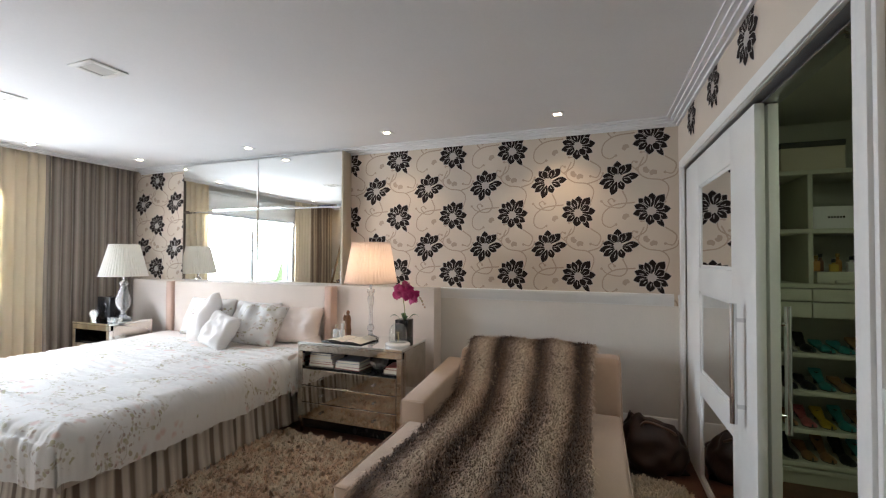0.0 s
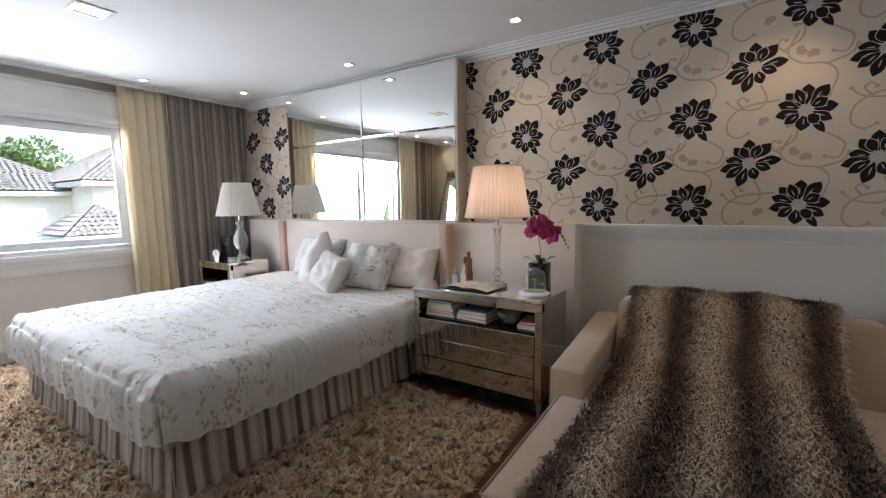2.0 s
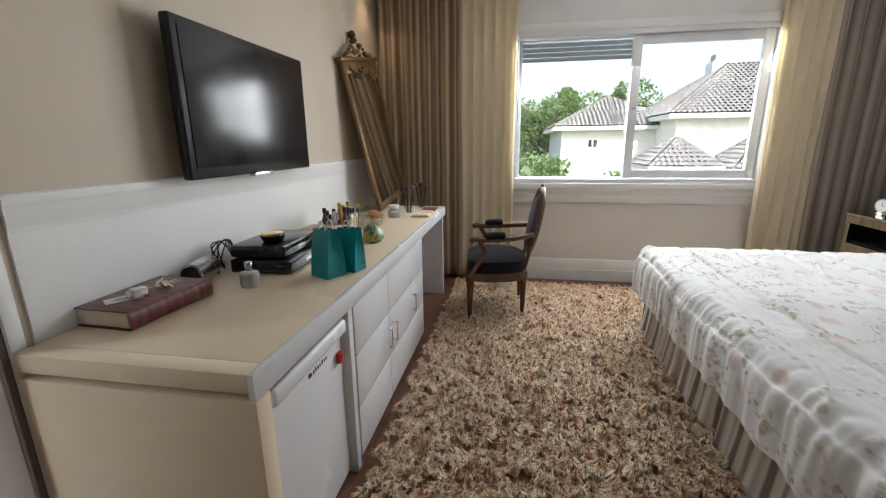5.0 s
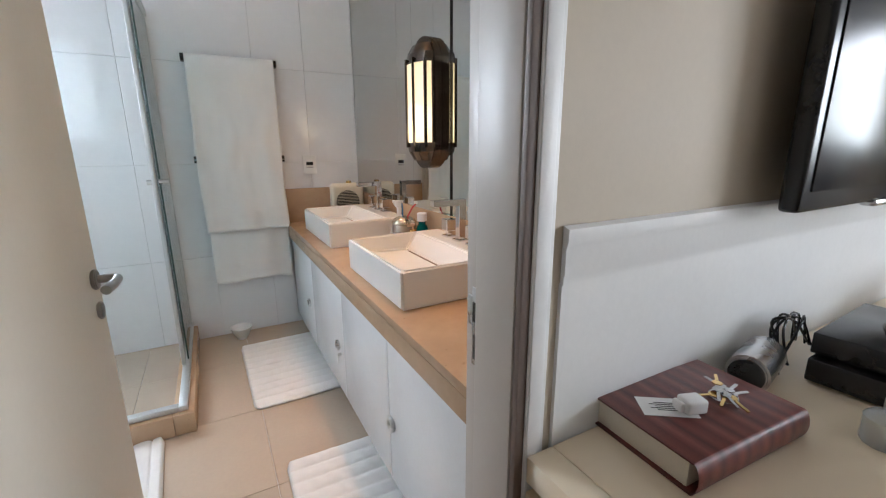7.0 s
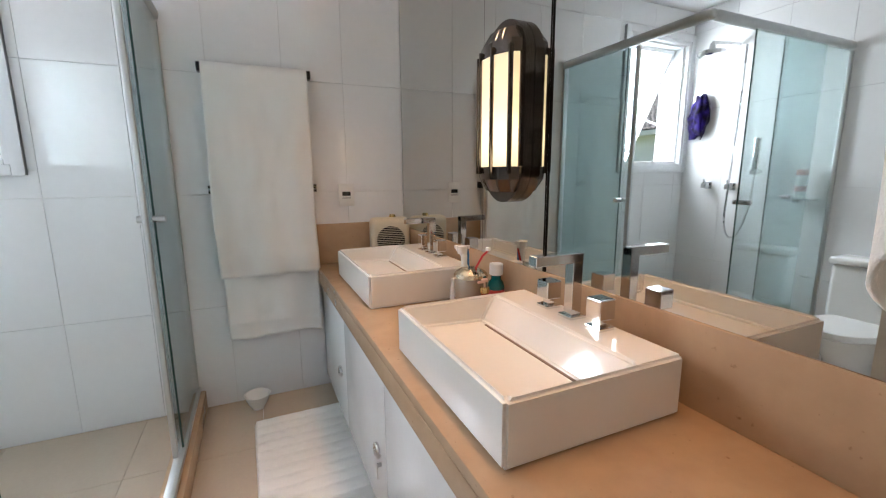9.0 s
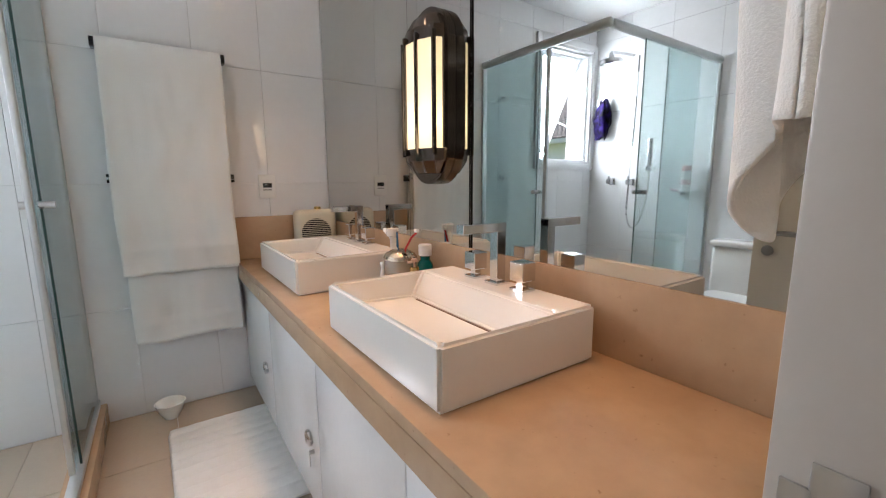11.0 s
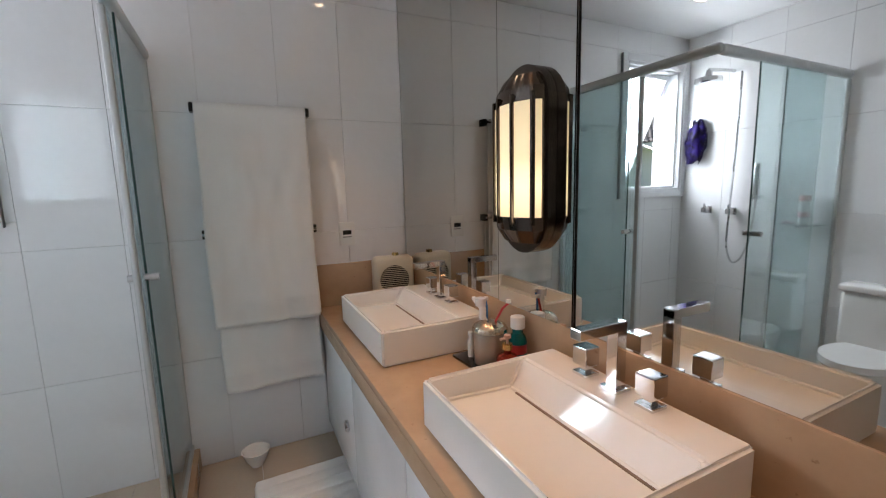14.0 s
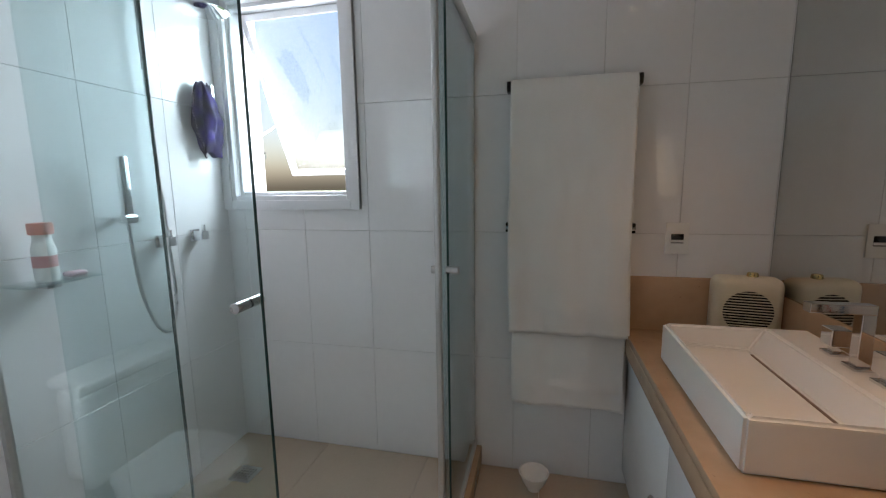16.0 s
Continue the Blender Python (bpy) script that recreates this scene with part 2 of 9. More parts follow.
WALLPAPER = worn("cream_wallpaper", (0.66, 0.575, 0.485), 0.65, 0.06, 2.0, 300, 0.12)
TOWEL = cloth("white_terry", (0.82, 0.81, 0.79), 0.08, 260, 0.9, 0.6)
SKIRT = stripes("striped_linen", [(0, (0.40, 0.34, 0.28)), (0.14, (0.60, 0.54, 0.46)), (0.20, (0.16, 0.12, 0.09)), (0.32, (0.16, 0.12, 0.09)), (0.36, (0.55, 0.49, 0.42)), (0.5, (0.62, 0.57, 0.49)), (0.58, (0.25, 0.19, 0.145)), (0.68, (0.21, 0.16, 0.12)), (0.74, (0.50, 0.44, 0.37)), (0.86, (0.66, 0.60, 0.52)), (1, (0.40, 0.34, 0.28))], 0.21)
SKIRT_FOOT = stripes("striped_linen_side", [(0, (0.40, 0.34, 0.28)), (0.14, (0.60, 0.54, 0.46)), (0.20, (0.16, 0.12, 0.09)), (0.32, (0.16, 0.12, 0.09)), (0.36, (0.55, 0.49, 0.42)), (0.5, (0.62, 0.57, 0.49)), (0.58, (0.25, 0.19, 0.145)), (0.68, (0.21, 0.16, 0.12)), (0.74, (0.50, 0.44, 0.37)), (0.86, (0.66, 0.60, 0.52)), (1, (0.40, 0.34, 0.28))], 0.21, 1)

VELVET = cloth("beige_chenille", (0.56, 0.40, 0.28), 0.22, 250, 0.35, 0.5)
HEADBOARD = cloth("ivory_suede", (0.72, 0.62, 0.54), 0.1, 300, 0.2, 0.5)
LINEN = cloth("white_linen", (0.80, 0.76, 0.73), 0.05, 500, 0.2)
BLUSH = cloth("blush_linen", (0.78, 0.68, 0.62), 0.06, 500, 0.2)


def glass(name, color=(1, 1, 1), rough=0.0, base=0.07):
    m = bpy.data.materials.new(name)
    m.use_nodes = True
    t = m.node_tree
    t.nodes.remove(t.nodes["Principled BSDF"])
    clear, gloss, mix, fr, power, scale_ = (t.nodes.new("ShaderNode" + k) for k in ("BsdfTransparent", "BsdfGlossy", "MixShader", "LayerWeight", "Math", "Math"))
    clear.inputs[0].default_value = (*color, 1)
    gloss.inputs["Roughness"].default_value = rough
    fr.inputs["Blend"].default_value = 0.5
    power.operation, scale_.operation = "POWER", "MULTIPLY_ADD"
    power.inputs[1].default_value, scale_.inputs[1].default_value, scale_.inputs[2].default_value = 4.0, 0.8, base
    for a, b in ((fr.outputs["Facing"], power.inputs[0]), (power.outputs[0], scale_.inputs[0]), (scale_.outputs[0], mix.inputs[0]), (clear.outputs[0], mix.inputs[1]), (gloss.outputs[0], mix.inputs[2]), (mix.outputs[0], t.nodes["Material Output"].inputs[0])):
        t.links.new(a, b)
    return m


GLASS = glass("clear_glass", (0.97, 0.99, 0.98))
SHOWER_GLASS = glass("green_tinted_glass", (0.89, 0.96, 0.965), base=0.085)
CRYSTAL = Mat("crystal", (0.95, 0.96, 0.97), 0.03, 0.0, Transmission_Weight=0.85, IOR=1.5).m

# ---- large structure ----
W, E, S, N, TOP, FLOOR = -5.66, 1.03, -0.23, 4.625, 2.69, -0.02
DOOR_W, DOOR_E, DOOR_TOP = -2.227, -1.43, 2.10
BW, BE, BS, BN, BTOP = -2.88, -0.15, -3.06, -0.43, 2.70

WOOD_FLOOR = worn("red_brown_floorboards", (0.16, 0.065, 0.035), 0.35, 0.35, 5, 80, 0.1)
GROUT = worn("grout", (0.76, 0.75, 0.73), 0.85, 0.1)
slab = box(B(), -5.85, 1.15, -0.44, 4.8, -0.30, -0.034)
box(slab, 1.151, 3.3, 0.8, 4.7, -0.30, -0.034), box(slab, -3.03, 0.05, -3.31, -0.441, -0.30, -0.034)
structure("floor_slab", slab, GROUT, "grey screed slab under the floors")
structure("wall_north", box(B(), -5.95, 1.25, N, N + 0.2, -0.03, 2.95), WALLPAPER, "bedroom wall papered in cream with black flowers")
structure("wall_west", wall_with_holes(B(), "x", W, W - 0.22, -0.5, N, -0.03, 2.95, [(1.06, 3.244, 0.955, 2.275)]), WALL_PAINT, "white bedroom wall with a wide window")
structure("wall_east", wall_with_holes(B(), "x", E, E + 0.12, -0.43, N, -0.03, 2.95, [(2.077, 4.36, -0.03, 2.22)]), WALLPAPER, "papered bedroom wall with the closet opening")
structure("wall_south", wall_with_holes(B(), "y", S, S - 0.2, W - 0.22, E + 0.12, -0.03, 2.95, [(DOOR_W - 0.0345, DOOR_E + 0.02, -0.03, DOOR_TOP + 0.02)]), CREAM_PAINT, "cream bedroom wall with the bathroom door")
structure("ceiling", box(B(), -5.47, E, S, N, TOP, TOP + 0.24), CEILING, "flat white bedroom ceiling")
structure("ceiling_pocket", box(B(), W, -5.47, S, N, 2.86, TOP + 0.24), CEILING, "curtain recess above the window wall")

# stepped cornice
def cornice(axis, wall, out, a, b):
    s = 1 if out > 0 else -1
    prof = [(0, -0.065), (0.018, -0.065), (0.018, -0.045), (0.045, -0.045), (0.045, -0.028), (0.07, -0.028), (0.07, -0.012), (0.1, -0.012), (0.1, 0.0), (0, 0.0)]
    return extrude_profile(B(), [(wall + s * p, TOP + q) for p, q in prof], axis, a, b)


structure("cornice_north", cornice("x", N, -1, -5.47, E), CEILING, "stepped white plaster cornice")
structure("cornice_east", cornice("y", E, -1, S, N), CEILING, "stepped white plaster cornice")
structure("cornice_south", cornice("x", S, 1, -5.47, E), CEILING, "stepped white plaster cornice")
structure("cornice_west", extrude_profile(B(), [(-5.47 + p, TOP + q) for p, q in [(-0.02, 0.05), (-0.02, -0.03), (0.0, -0.03), (0.0, -0.02), (0.03, -0.02), (0.03, -0.008), (0.06, -0.008), (0.06, 0.0)]], "y", S, N), CEILING, "white trim along the curtain recess")

# wainscot and rails
RAIL = [(0, 1.105), (0.008, 1.108), (0.008, 1.122), (0.010, 1.126), (0.010, 1.172), (0.012, 1.178), (0.014, 1.186), (0.014, 1.207), (0.0, 1.212)]


def rail(name, axis, wall, out, a, b):
    structure(name, extrude_profile(B(), [(wall + out * p, q) for p, q in RAIL], axis, a, b), WHITE_PAINT, "white moulded chair rail")


structure("wainscot_north", box(B(), -1.09, E, N - 0.008, N, FLOOR, 1.11), WALL_PAINT, "white wainscot below the wallpaper")
rail("rail_north", "x", N - 0.003, -1, -1.09, E - 0.04)
structure("wainscot_east", box(B(), E - 0.008, E, S, 1.94, FLOOR, 1.11), WALL_PAINT, "white wainscot below the wallpaper")
rail("rail_east", "y", E - 0.003, -1, S, 1.94)
structure("wainscot_east_corner", box(B(), E - 0.008, E, 4.48, N - 0.01, FLOOR, 1.11), WALL_PAINT, "narrow strip of white wainscot")
rail("rail_east_corner", "y", E - 0.003, -1, 4.48, N - 0.035)
structure("wainscot_south", box(B(), -5.62, -2.312, S, S + 0.008, FLOOR, 1.11), WHITE_PAINT, "white wainscot behind the dressing table")
rail("rail_south", "x", S + 0.003, 1, -5.62, -2.312)
structure("ledge", box(B(), -5.30, -1.09, 4.42, N, FLOOR, 1.212, 0.004), worn("ivory_panel", (0.76, 0.68, 0.62), 0.5, 0.05), "ivory ledge panel behind the bed")
structure("baseboard_north", extrude_profile(B(), [(N - 0.008, FLOOR), (N - 0.024, FLOOR), (N - 0.024, 0.15), (N - 0.016, 0.17), (N - 0.008, 0.175)], "x", -1.085, E - 0.02), WHITE_PAINT, "tall white baseboard")
bb = extrude_profile(B(), [(W, FLOOR), (W + 0.022, FLOOR), (W + 0.022, 0.09), (W + 0.016, 0.095), (W + 0.016, 0.18), (W + 0.008, 0.195), (W, 0.2)], "y", S, N)
structure("baseboard_west", bb, WHITE_PAINT, "tall white baseboard with two grooves")

# bathroom shell
structure("bath_wall_west", box(B(), BW - 0.15, BW, BS - 0.2, BN, -0.03, 2.95), GROUT, "bathroom wall behind the mirror")
structure("bath_wall_south", wall_with_holes(B(), "y", BS - 0.009, BS - 0.25, BW - 0.15, BE + 0.2, -0.03, 2.95, [(-0.90, -0.23, 1.41, 2.43)]), GROUT, "tiled bathroom wall with the window")
structure("bath_wall_east", box(B(), BE + 0.009, BE + 0.2, BS, BN, -0.03, 2.95), GROUT, "tiled bathroom wall of the shower")
structure("bath_wall_north", box(B(), DOOR_E + 0.09, BE, BN - 0.012, BN, FLOOR, BTOP), WALL_PAINT, "plain bathroom wall beside the door")
structure("bath_ceiling", box(B(), BW, BE + 0.01, BS, BN, BTOP, BTOP + 0.3), CEILING, "white bathroom ceiling")

# closet shell
CLOSET_PAINT = worn("closet_lining", (0.55, 0.56, 0.47), 0.5, 0.05)
structure("closet_wall_north", box(B(), E + 0.12, 3.3, 4.62, 4.7, -0.03, 2.8), CLOSET_PAINT, "closet side wall")
structure("closet_wall_east", box(B(), 3.1, 3.3, 0.9, 4.62, -0.03, 2.8), CLOSET_PAINT, "closet back wall")
structure("closet_wall_south", box(B(), E + 0.12, 3.3, 0.8, 0.9, -0.03, 2.8), CLOSET_PAINT, "closet side wall")
structure("closet_ceiling", box(B(), E + 0.12, 3.1, 0.9, 4.62, 2.55, 2.8), CLOSET_PAINT, "closet ceiling")

# ---- doors and windows ----
def casing(bm, axis, at, out, u0, u1, ztop, w=0.075, t=0.018):
    """Moulded boards round a door: two steps."""
    for a, b, lo, hi in ((u0 - w, u0, FLOOR, ztop + w), (u1, u1 + w, FLOOR, ztop + w), (u0, u1, ztop, ztop + w)):
        for inset, d in ((0, t * 0.6), (w * 0.22, t)):
            e = 0.003 if inset else 0.0
            c = (a + (inset if a < u0 else e), b - (inset if b > u1 else e), lo + e, hi - inset)
            lo_w, hi_w = sorted((at, at + out * d))
            if axis == "y":
                box(bm, c[0], c[1], lo_w, hi_w, c[2], c[3], 0.003)
            else:
                box(bm, lo_w, hi_w, c[0], c[1], c[2], c[3], 0.003)
    return bm


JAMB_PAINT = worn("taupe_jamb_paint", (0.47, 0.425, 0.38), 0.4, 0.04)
frame_1 = thing("door_frame", (DOOR_W, S, FLOOR), "white painted door frame with a chrome strike plate", "door frame", kind="structure")


def fixed(name, bm, material, parent, label="", smooth=40):
    """A part given in the room's own metres."""
    bmesh.ops.transform(bm, matrix=parent.matrix_world.inverted(), verts=bm.verts[:])
    return part(name, bm, material, parent, label, smooth)


fixed("casing", casing(B(), "y", S, 1, DOOR_W - 0.02, DOOR_E + 0.014, DOOR_TOP + 0.014, 0.045, 0.009), WHITE_PAINT, frame_1)
fixed("inner_casing", casing(B(), "y", BN, -1, DOOR_W - 0.036, DOOR_E + 0.03, DOOR_TOP + 0.03, 0.07, 0.007), WHITE_PAINT, frame_1)
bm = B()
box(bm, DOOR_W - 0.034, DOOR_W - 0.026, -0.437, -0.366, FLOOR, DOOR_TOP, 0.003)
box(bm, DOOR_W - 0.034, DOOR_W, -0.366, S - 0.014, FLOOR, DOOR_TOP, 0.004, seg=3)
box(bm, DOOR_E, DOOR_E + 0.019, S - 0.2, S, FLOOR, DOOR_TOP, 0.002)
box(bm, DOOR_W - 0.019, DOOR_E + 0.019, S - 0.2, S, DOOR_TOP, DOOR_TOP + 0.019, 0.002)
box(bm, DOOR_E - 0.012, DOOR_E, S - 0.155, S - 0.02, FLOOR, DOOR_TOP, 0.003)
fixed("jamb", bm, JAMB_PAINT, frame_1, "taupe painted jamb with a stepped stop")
# strip added at the jamb's corner, its dark brown stands for shade there
fixed("edge_strip", box(B(), DOOR_W - 0.022, DOOR_W - 0.002, S - 0.0135, S + 0.001, FLOOR, DOOR_TOP, 0.002), worn("brown_edge", (0.16, 0.12, 0.10), 0.5, 0.15), frame_1, "narrow strip coloured brown for the shade at the jamb edge")
bm = B()
box(bm, DOOR_W - 0.026, DOOR_W - 0.023, -0.412, -0.384, 0.885, 1.06, 0.001)
box(bm, DOOR_W - 0.026, DOOR_W - 0.0225, -0.428, -0.410, 0.975, 1.04, 0.001)
fixed("strike_plate", bm, STEEL, frame_1, "chrome strike plate")
bm = B()
box(bm, DOOR_W - 0.0255, DOOR_W - 0.0222, -0.408, -0.391, 0.985, 1.028)
box(bm, DOOR_W - 0.0255, DOOR_W - 0.0222, -0.406, -0.392, 0.90, 0.955)
fixed("latch_hole", bm, BLACK, frame_1)


def lever_handle(parent, material, side):
    """A lever on a round rose with a keyhole rose below, at the leaf's face y=side."""
    s = 1 if side > 0 else -1
    bm = cyl(B(), (0, side, 0), (0, side + s * 0.012, 0), 0.027, bevel=0.003)
    tube(bm, curve_pts([(0, side + s * 0.012, 0), (0, side + s * 0.045, 0), (-0.012, side + s * 0.056, 0), (-0.07, side + s * 0.058, 0.002), (-0.12, side + s * 0.05, 0.0)], 5), [0.011] * 15 + [0.012] * 6)
    return bm, cyl(cyl(B(), (0, side, -0.085), (0, side + s * 0.01, -0.085), 0.024, bevel=0.003), (0, side + s * 0.0102, -0.085), (0, side + s * 0.011, -0.085), 0.006)


LEVER = worn("satin_nickel", (0.32, 0.31, 0.30), 0.3, 0.1, metal=1.0, bump=0.02)
door = thing("door_1", (DOOR_E - 0.022, BN + 0.04, FLOOR + 0.008), "cream painted door standing open into the bathroom", "door", rz=180 + 89, kind="structure")
part("door_leaf", box(B(), 0, 0.745, -0.035, 0.0, 0, 2.1, 0.002), worn("cream_door_paint", (0.70, 0.64, 0.54), 0.45, 0.04), door)
for side in (-0.035, 0.0):
    a, b = lever_handle(door, LEVER, side if side else 0.0001)
    for nm, bm in (("door_handle", a), ("keyhole_rose", b)):
        bmesh.ops.transform(bm, matrix=Matrix.Translation((0.685, 0, 1.02)), verts=bm.verts[:])
        part(nm, bm, LEVER, door, "satin steel lever" if nm == "door_handle" else "")

# closet doors
closet_frame = thing("closet_door_frame", (E, 3.2, FLOOR), "white moulded frame round the closet doors", "door frame", kind="structure")
fixed("casing", casing(B(), "x", E, -1, 2.02, 4.36, 2.22, 0.08, 0.03), WHITE_PAINT, closet_frame)
bm = B()
box(bm, E - 0.004, E + 0.12, 2.022, 2.077, FLOOR, 2.22, 0.002), box(bm, E, E + 0.12, 4.36, 4.372, FLOOR, 2.22, 0.002), box(bm, E, E + 0.12, 2.065, 4.372, 2.22, 2.235, 0.002)
fixed("lining", bm, WHITE_PAINT, closet_frame)
fixed("track", box(B(), E + 0.045, E + 0.118, 2.079, 4.358, 2.207, 2.219, 0.002), STEEL, closet_frame, "steel sliding track")


def closet_leaf(y0, y1, x, panes, label):
    d = thing("closet_sliding_door", (x, y0, FLOOR + 0.01), label, "sliding door", "closet doors")
    w, h = y1 - y0, 2.215
    st = [(0, 0, 0.37 * (w / 1.56)), (0, w - 0.43 * (w / 1.56), w)]
    a, b = st[0][2], st[1][1]
    bm = B()
    box(bm, 0, 0.04, 0, a, 0, h, 0.003), box(bm, 0, 0.04, b, w, 0, h, 0.003)
    edges = [0.0] + [z for p in panes for z in p] + [h]
    for z0, z1 in zip(edges[::2], edges[1::2]):
        box(bm, 0, 0.04, a, b, z0, z1, 0.003)
    part("frame", bm, WHITE_PAINT, d)
    for z0, z1 in panes:
        part("mirror_pane", box(B(), 0.012, 0.02, a, b, z0, z1), MIRROR, d, "bevelled mirror glass pane", None)
        bm = B()
        for c in ((a, a + 0.02, z0, z1), (b - 0.02, b, z0, z1), (a, b, z0, z0 + 0.02), (a, b, z1 - 0.02, z1)):
            box(bm, 0.008, 0.013, *c, 0.002)
        part("glazing_bead", bm, WHITE_PAINT, d)
    return d, w


d1, w1 = closet_leaf(2.86, 4.358, E + 0.008, [(0.05, 0.61), (0.75, 1.30), (1.46, 2.02)], "white sliding closet door with three mirror panes, closed")
bm = cyl(B(), (-0.05, 0.145, 0.74), (-0.05, 0.145, 1.31), 0.016)
cyl(bm, (0, 0.145, 0.82), (-0.05, 0.145, 0.82), 0.01), cyl(bm, (0, 0.145, 1.23), (-0.05, 0.145, 1.23), 0.01)
part("pull_handle", bm, CHROME, d1, "long chrome bar handle")
d2, w2 = closet_leaf(2.88, 4.30, E + 0.066, [(0.05, 0.61), (0.75, 1.30), (1.46, 2.02)], "white sliding closet door slid behind the other one")
bm = cyl(B(), (0.085, 0.06, 0.74), (0.085, 0.06, 1.31), 0.014)
cyl(bm, (0.04, 0.06, 0.82), (0.085, 0.06, 0.82), 0.009), cyl(bm, (0.04, 0.06, 1.23), (0.085, 0.06, 1.23), 0.009)
part("pull_handle", bm, CHROME, d2, "long chrome bar handle")

# bedroom window
WHITE_ALU = worn("white_window_frame", (0.74, 0.75, 0.77), 0.35, 0.04, bump=0.02)
win = thing("window_1", (W, 2.15, 0.955), "white two-leaf sliding window with a raised roller shutter", "window", kind="structure")
Y0, Y1, Z0, Z1 = 1.06, 3.244, 0.955, 2.275


def frame_bars(bm, x0, x1, y0, y1, z0, z1, w, bevel=0.003):
    box(bm, x0, x1, y0, y0 + w, z0, z1, bevel), box(bm, x0, x1, y1 - w, y1, z0, z1, bevel)
    box(bm, x0, x1, y0 + w, y1 - w, z0, z0 + w, bevel), box(bm, x0, x1, y0 + w, y1 - w, z1 - w, z1, bevel)
    return bm


fixed("window_frame", frame_bars(B(), W - 0.16, W + 0.055, Y0, Y1, Z0, Z1, 0.04), WHITE_ALU, win)
ym = 2.12
fixed("sash", frame_bars(B(), W - 0.03, W + 0.01, ym - 0.03, Y1 - 0.045, Z0 + 0.045, Z1 - 0.045, 0.075), WHITE_ALU, win)
fixed("sash", frame_bars(B(), W - 0.085, W - 0.045, Y0 + 0.045, ym + 0.03, Z0 + 0.02, Z1 - 0.02, 0.03), WHITE_ALU, win)
p = fixed("pane", box(B(), W - 0.012, W - 0.008, ym + 0.04, Y1 - 0.11, Z0 + 0.11, Z1 - 0.11), GLASS, win, "", None)
q = fixed("pane", box(B(), W - 0.067, W - 0.063, Y0 + 0.07, ym, Z0 + 0.04, Z1 - 0.04), GLASS, win, "", None)
p.visible_shadow = q.visible_shadow = False
bm = B()
for k in range(4):
    z = Z1 - 0.05 - 0.042 * k
    box(bm, W - 0.13, W - 0.118, Y0 + 0.045, ym + 0.02, z - 0.039, z, 0.004)
fixed("roller_shutter", bm, worn("grey_shutter", (0.42, 0.43, 0.45), 0.5, 0.08), win, "grey slatted roller shutter, raised")
bm = cyl(B(), (W + 0.01, ym + 0.01, 1.62), (W + 0.028, ym + 0.01, 1.62), 0.014)
box(bm, W + 0.022, W + 0.032, ym - 0.0, ym + 0.11, 1.612, 1.628, 0.003)
fixed("latch", bm, STEEL, win)
bm = B()
box(bm, W, W + 0.05, Y0 - 0.05, Y1 + 0.05, 2.345, 2.57, 0.004)
box(bm, W, W + 0.065, Y0 - 0.05, Y1 + 0.05, 2.275, 2.345, 0.006)
box(bm, W, W + 0.058, Y0 - 0.05, Y1 + 0.05, 2.57, 2.60, 0.006)
fixed("shutter_box", bm, WHITE_PAINT, win)
bm = B()
box(bm, W, W + 0.08, Y0 - 0.07, Y1 + 0.07, 0.90, 0.955, 0.008), box(bm, W, W + 0.05, Y0 - 0.07, Y1 + 0.07, 0.845, 0.90, 0.006), box(bm, W, W + 0.035, Y0 - 0.07, Y1 + 0.07, 0.765, 0.845, 0.006)
fixed("window_sill", bm, WHITE_PAINT, win)
bm = B()
for y in (Y0 + 0.01, Y1 - 0.01):
    tube(bm, [(W + 0.075, y, 2.25), (W + 0.085, y, 1.6), (W + 0.09, y, 0.82)], 0.005, 6)
    cyl(bm, (W + 0.09, y, 0.70), (W + 0.09, y, 0.72), 0.012)
fixed("shutter_cord", bm, BLACK, win, "dark shutter cord")

# bathroom window
bwin = thing("window_2", (-0.56, BS, 1.35), "white bathroom window with an outward tilted awning sash", "window", kind="structure")
a0, a1, c0, c1 = -0.968, -0.152, 1.348, 2.50
bm = B()
for w, d in ((0.075, 0.018), (0.05, 0.028), (0.025, 0.022)):
    for x0, x1, z0, z1 in ((a0, a0 + w, c0, c1), (a1 - w, a1, c0, c1), (a0 + w, a1 - w, c0, c0 + w), (a0 + w, a1 - w, c1 - w, c1)):
        box(bm, x0, x1, BS - 0.2 if w > 0.07 else BS, BS + d, z0, z1, 0.003)
fixed("casing", bm, WHITE_ALU, bwin)
bm = B()
i0, i1, k0, k1 = a0 + 0.075, a1 - 0.075, c0 + 0.075, c1 - 0.075
for x0, x1, z0, z1 in ((i0, i0 + 0.02, k0, k1), (i1 - 0.02, i1, k0, k1), (i0 + 0.02, i1 - 0.02, k0, k0 + 0.02), (i0 + 0.02, i1 - 0.02, k1 - 0.02, k1)):
    box(bm, x0, x1, BS - 0.16, BS - 0.02, z0, z1, 0.002)
fixed("inner_frame", bm, WHITE_ALU, bwin)
sash = B()
hh = k1 - k0 - 0.05
for x0, x1, z0, z1 in ((i0 + 0.025, i0 + 0.06, -hh, 0), (i1 - 0.06, i1 - 0.025, -hh, 0), (i0 + 0.06, i1 - 0.06, -hh, -hh + 0.035), (i0 + 0.06, i1 - 0.06, -0.035, 0)):
    box(sash, x0, x1, -0.015, 0.015, z0, z1, 0.003)
tilt = Matrix.Translation((0, BS - 0.10, k1 - 0.02)) @ Matrix.Rotation(radians(-26), 4, "X")
bmesh.ops.transform(sash, matrix=tilt, verts=sash.verts[:])
fixed("sash", sash, WHITE_ALU, bwin)
bm = box(B(), i0 + 0.06, i1 - 0.06, -0.003, 0.003, -hh + 0.035, -0.035)
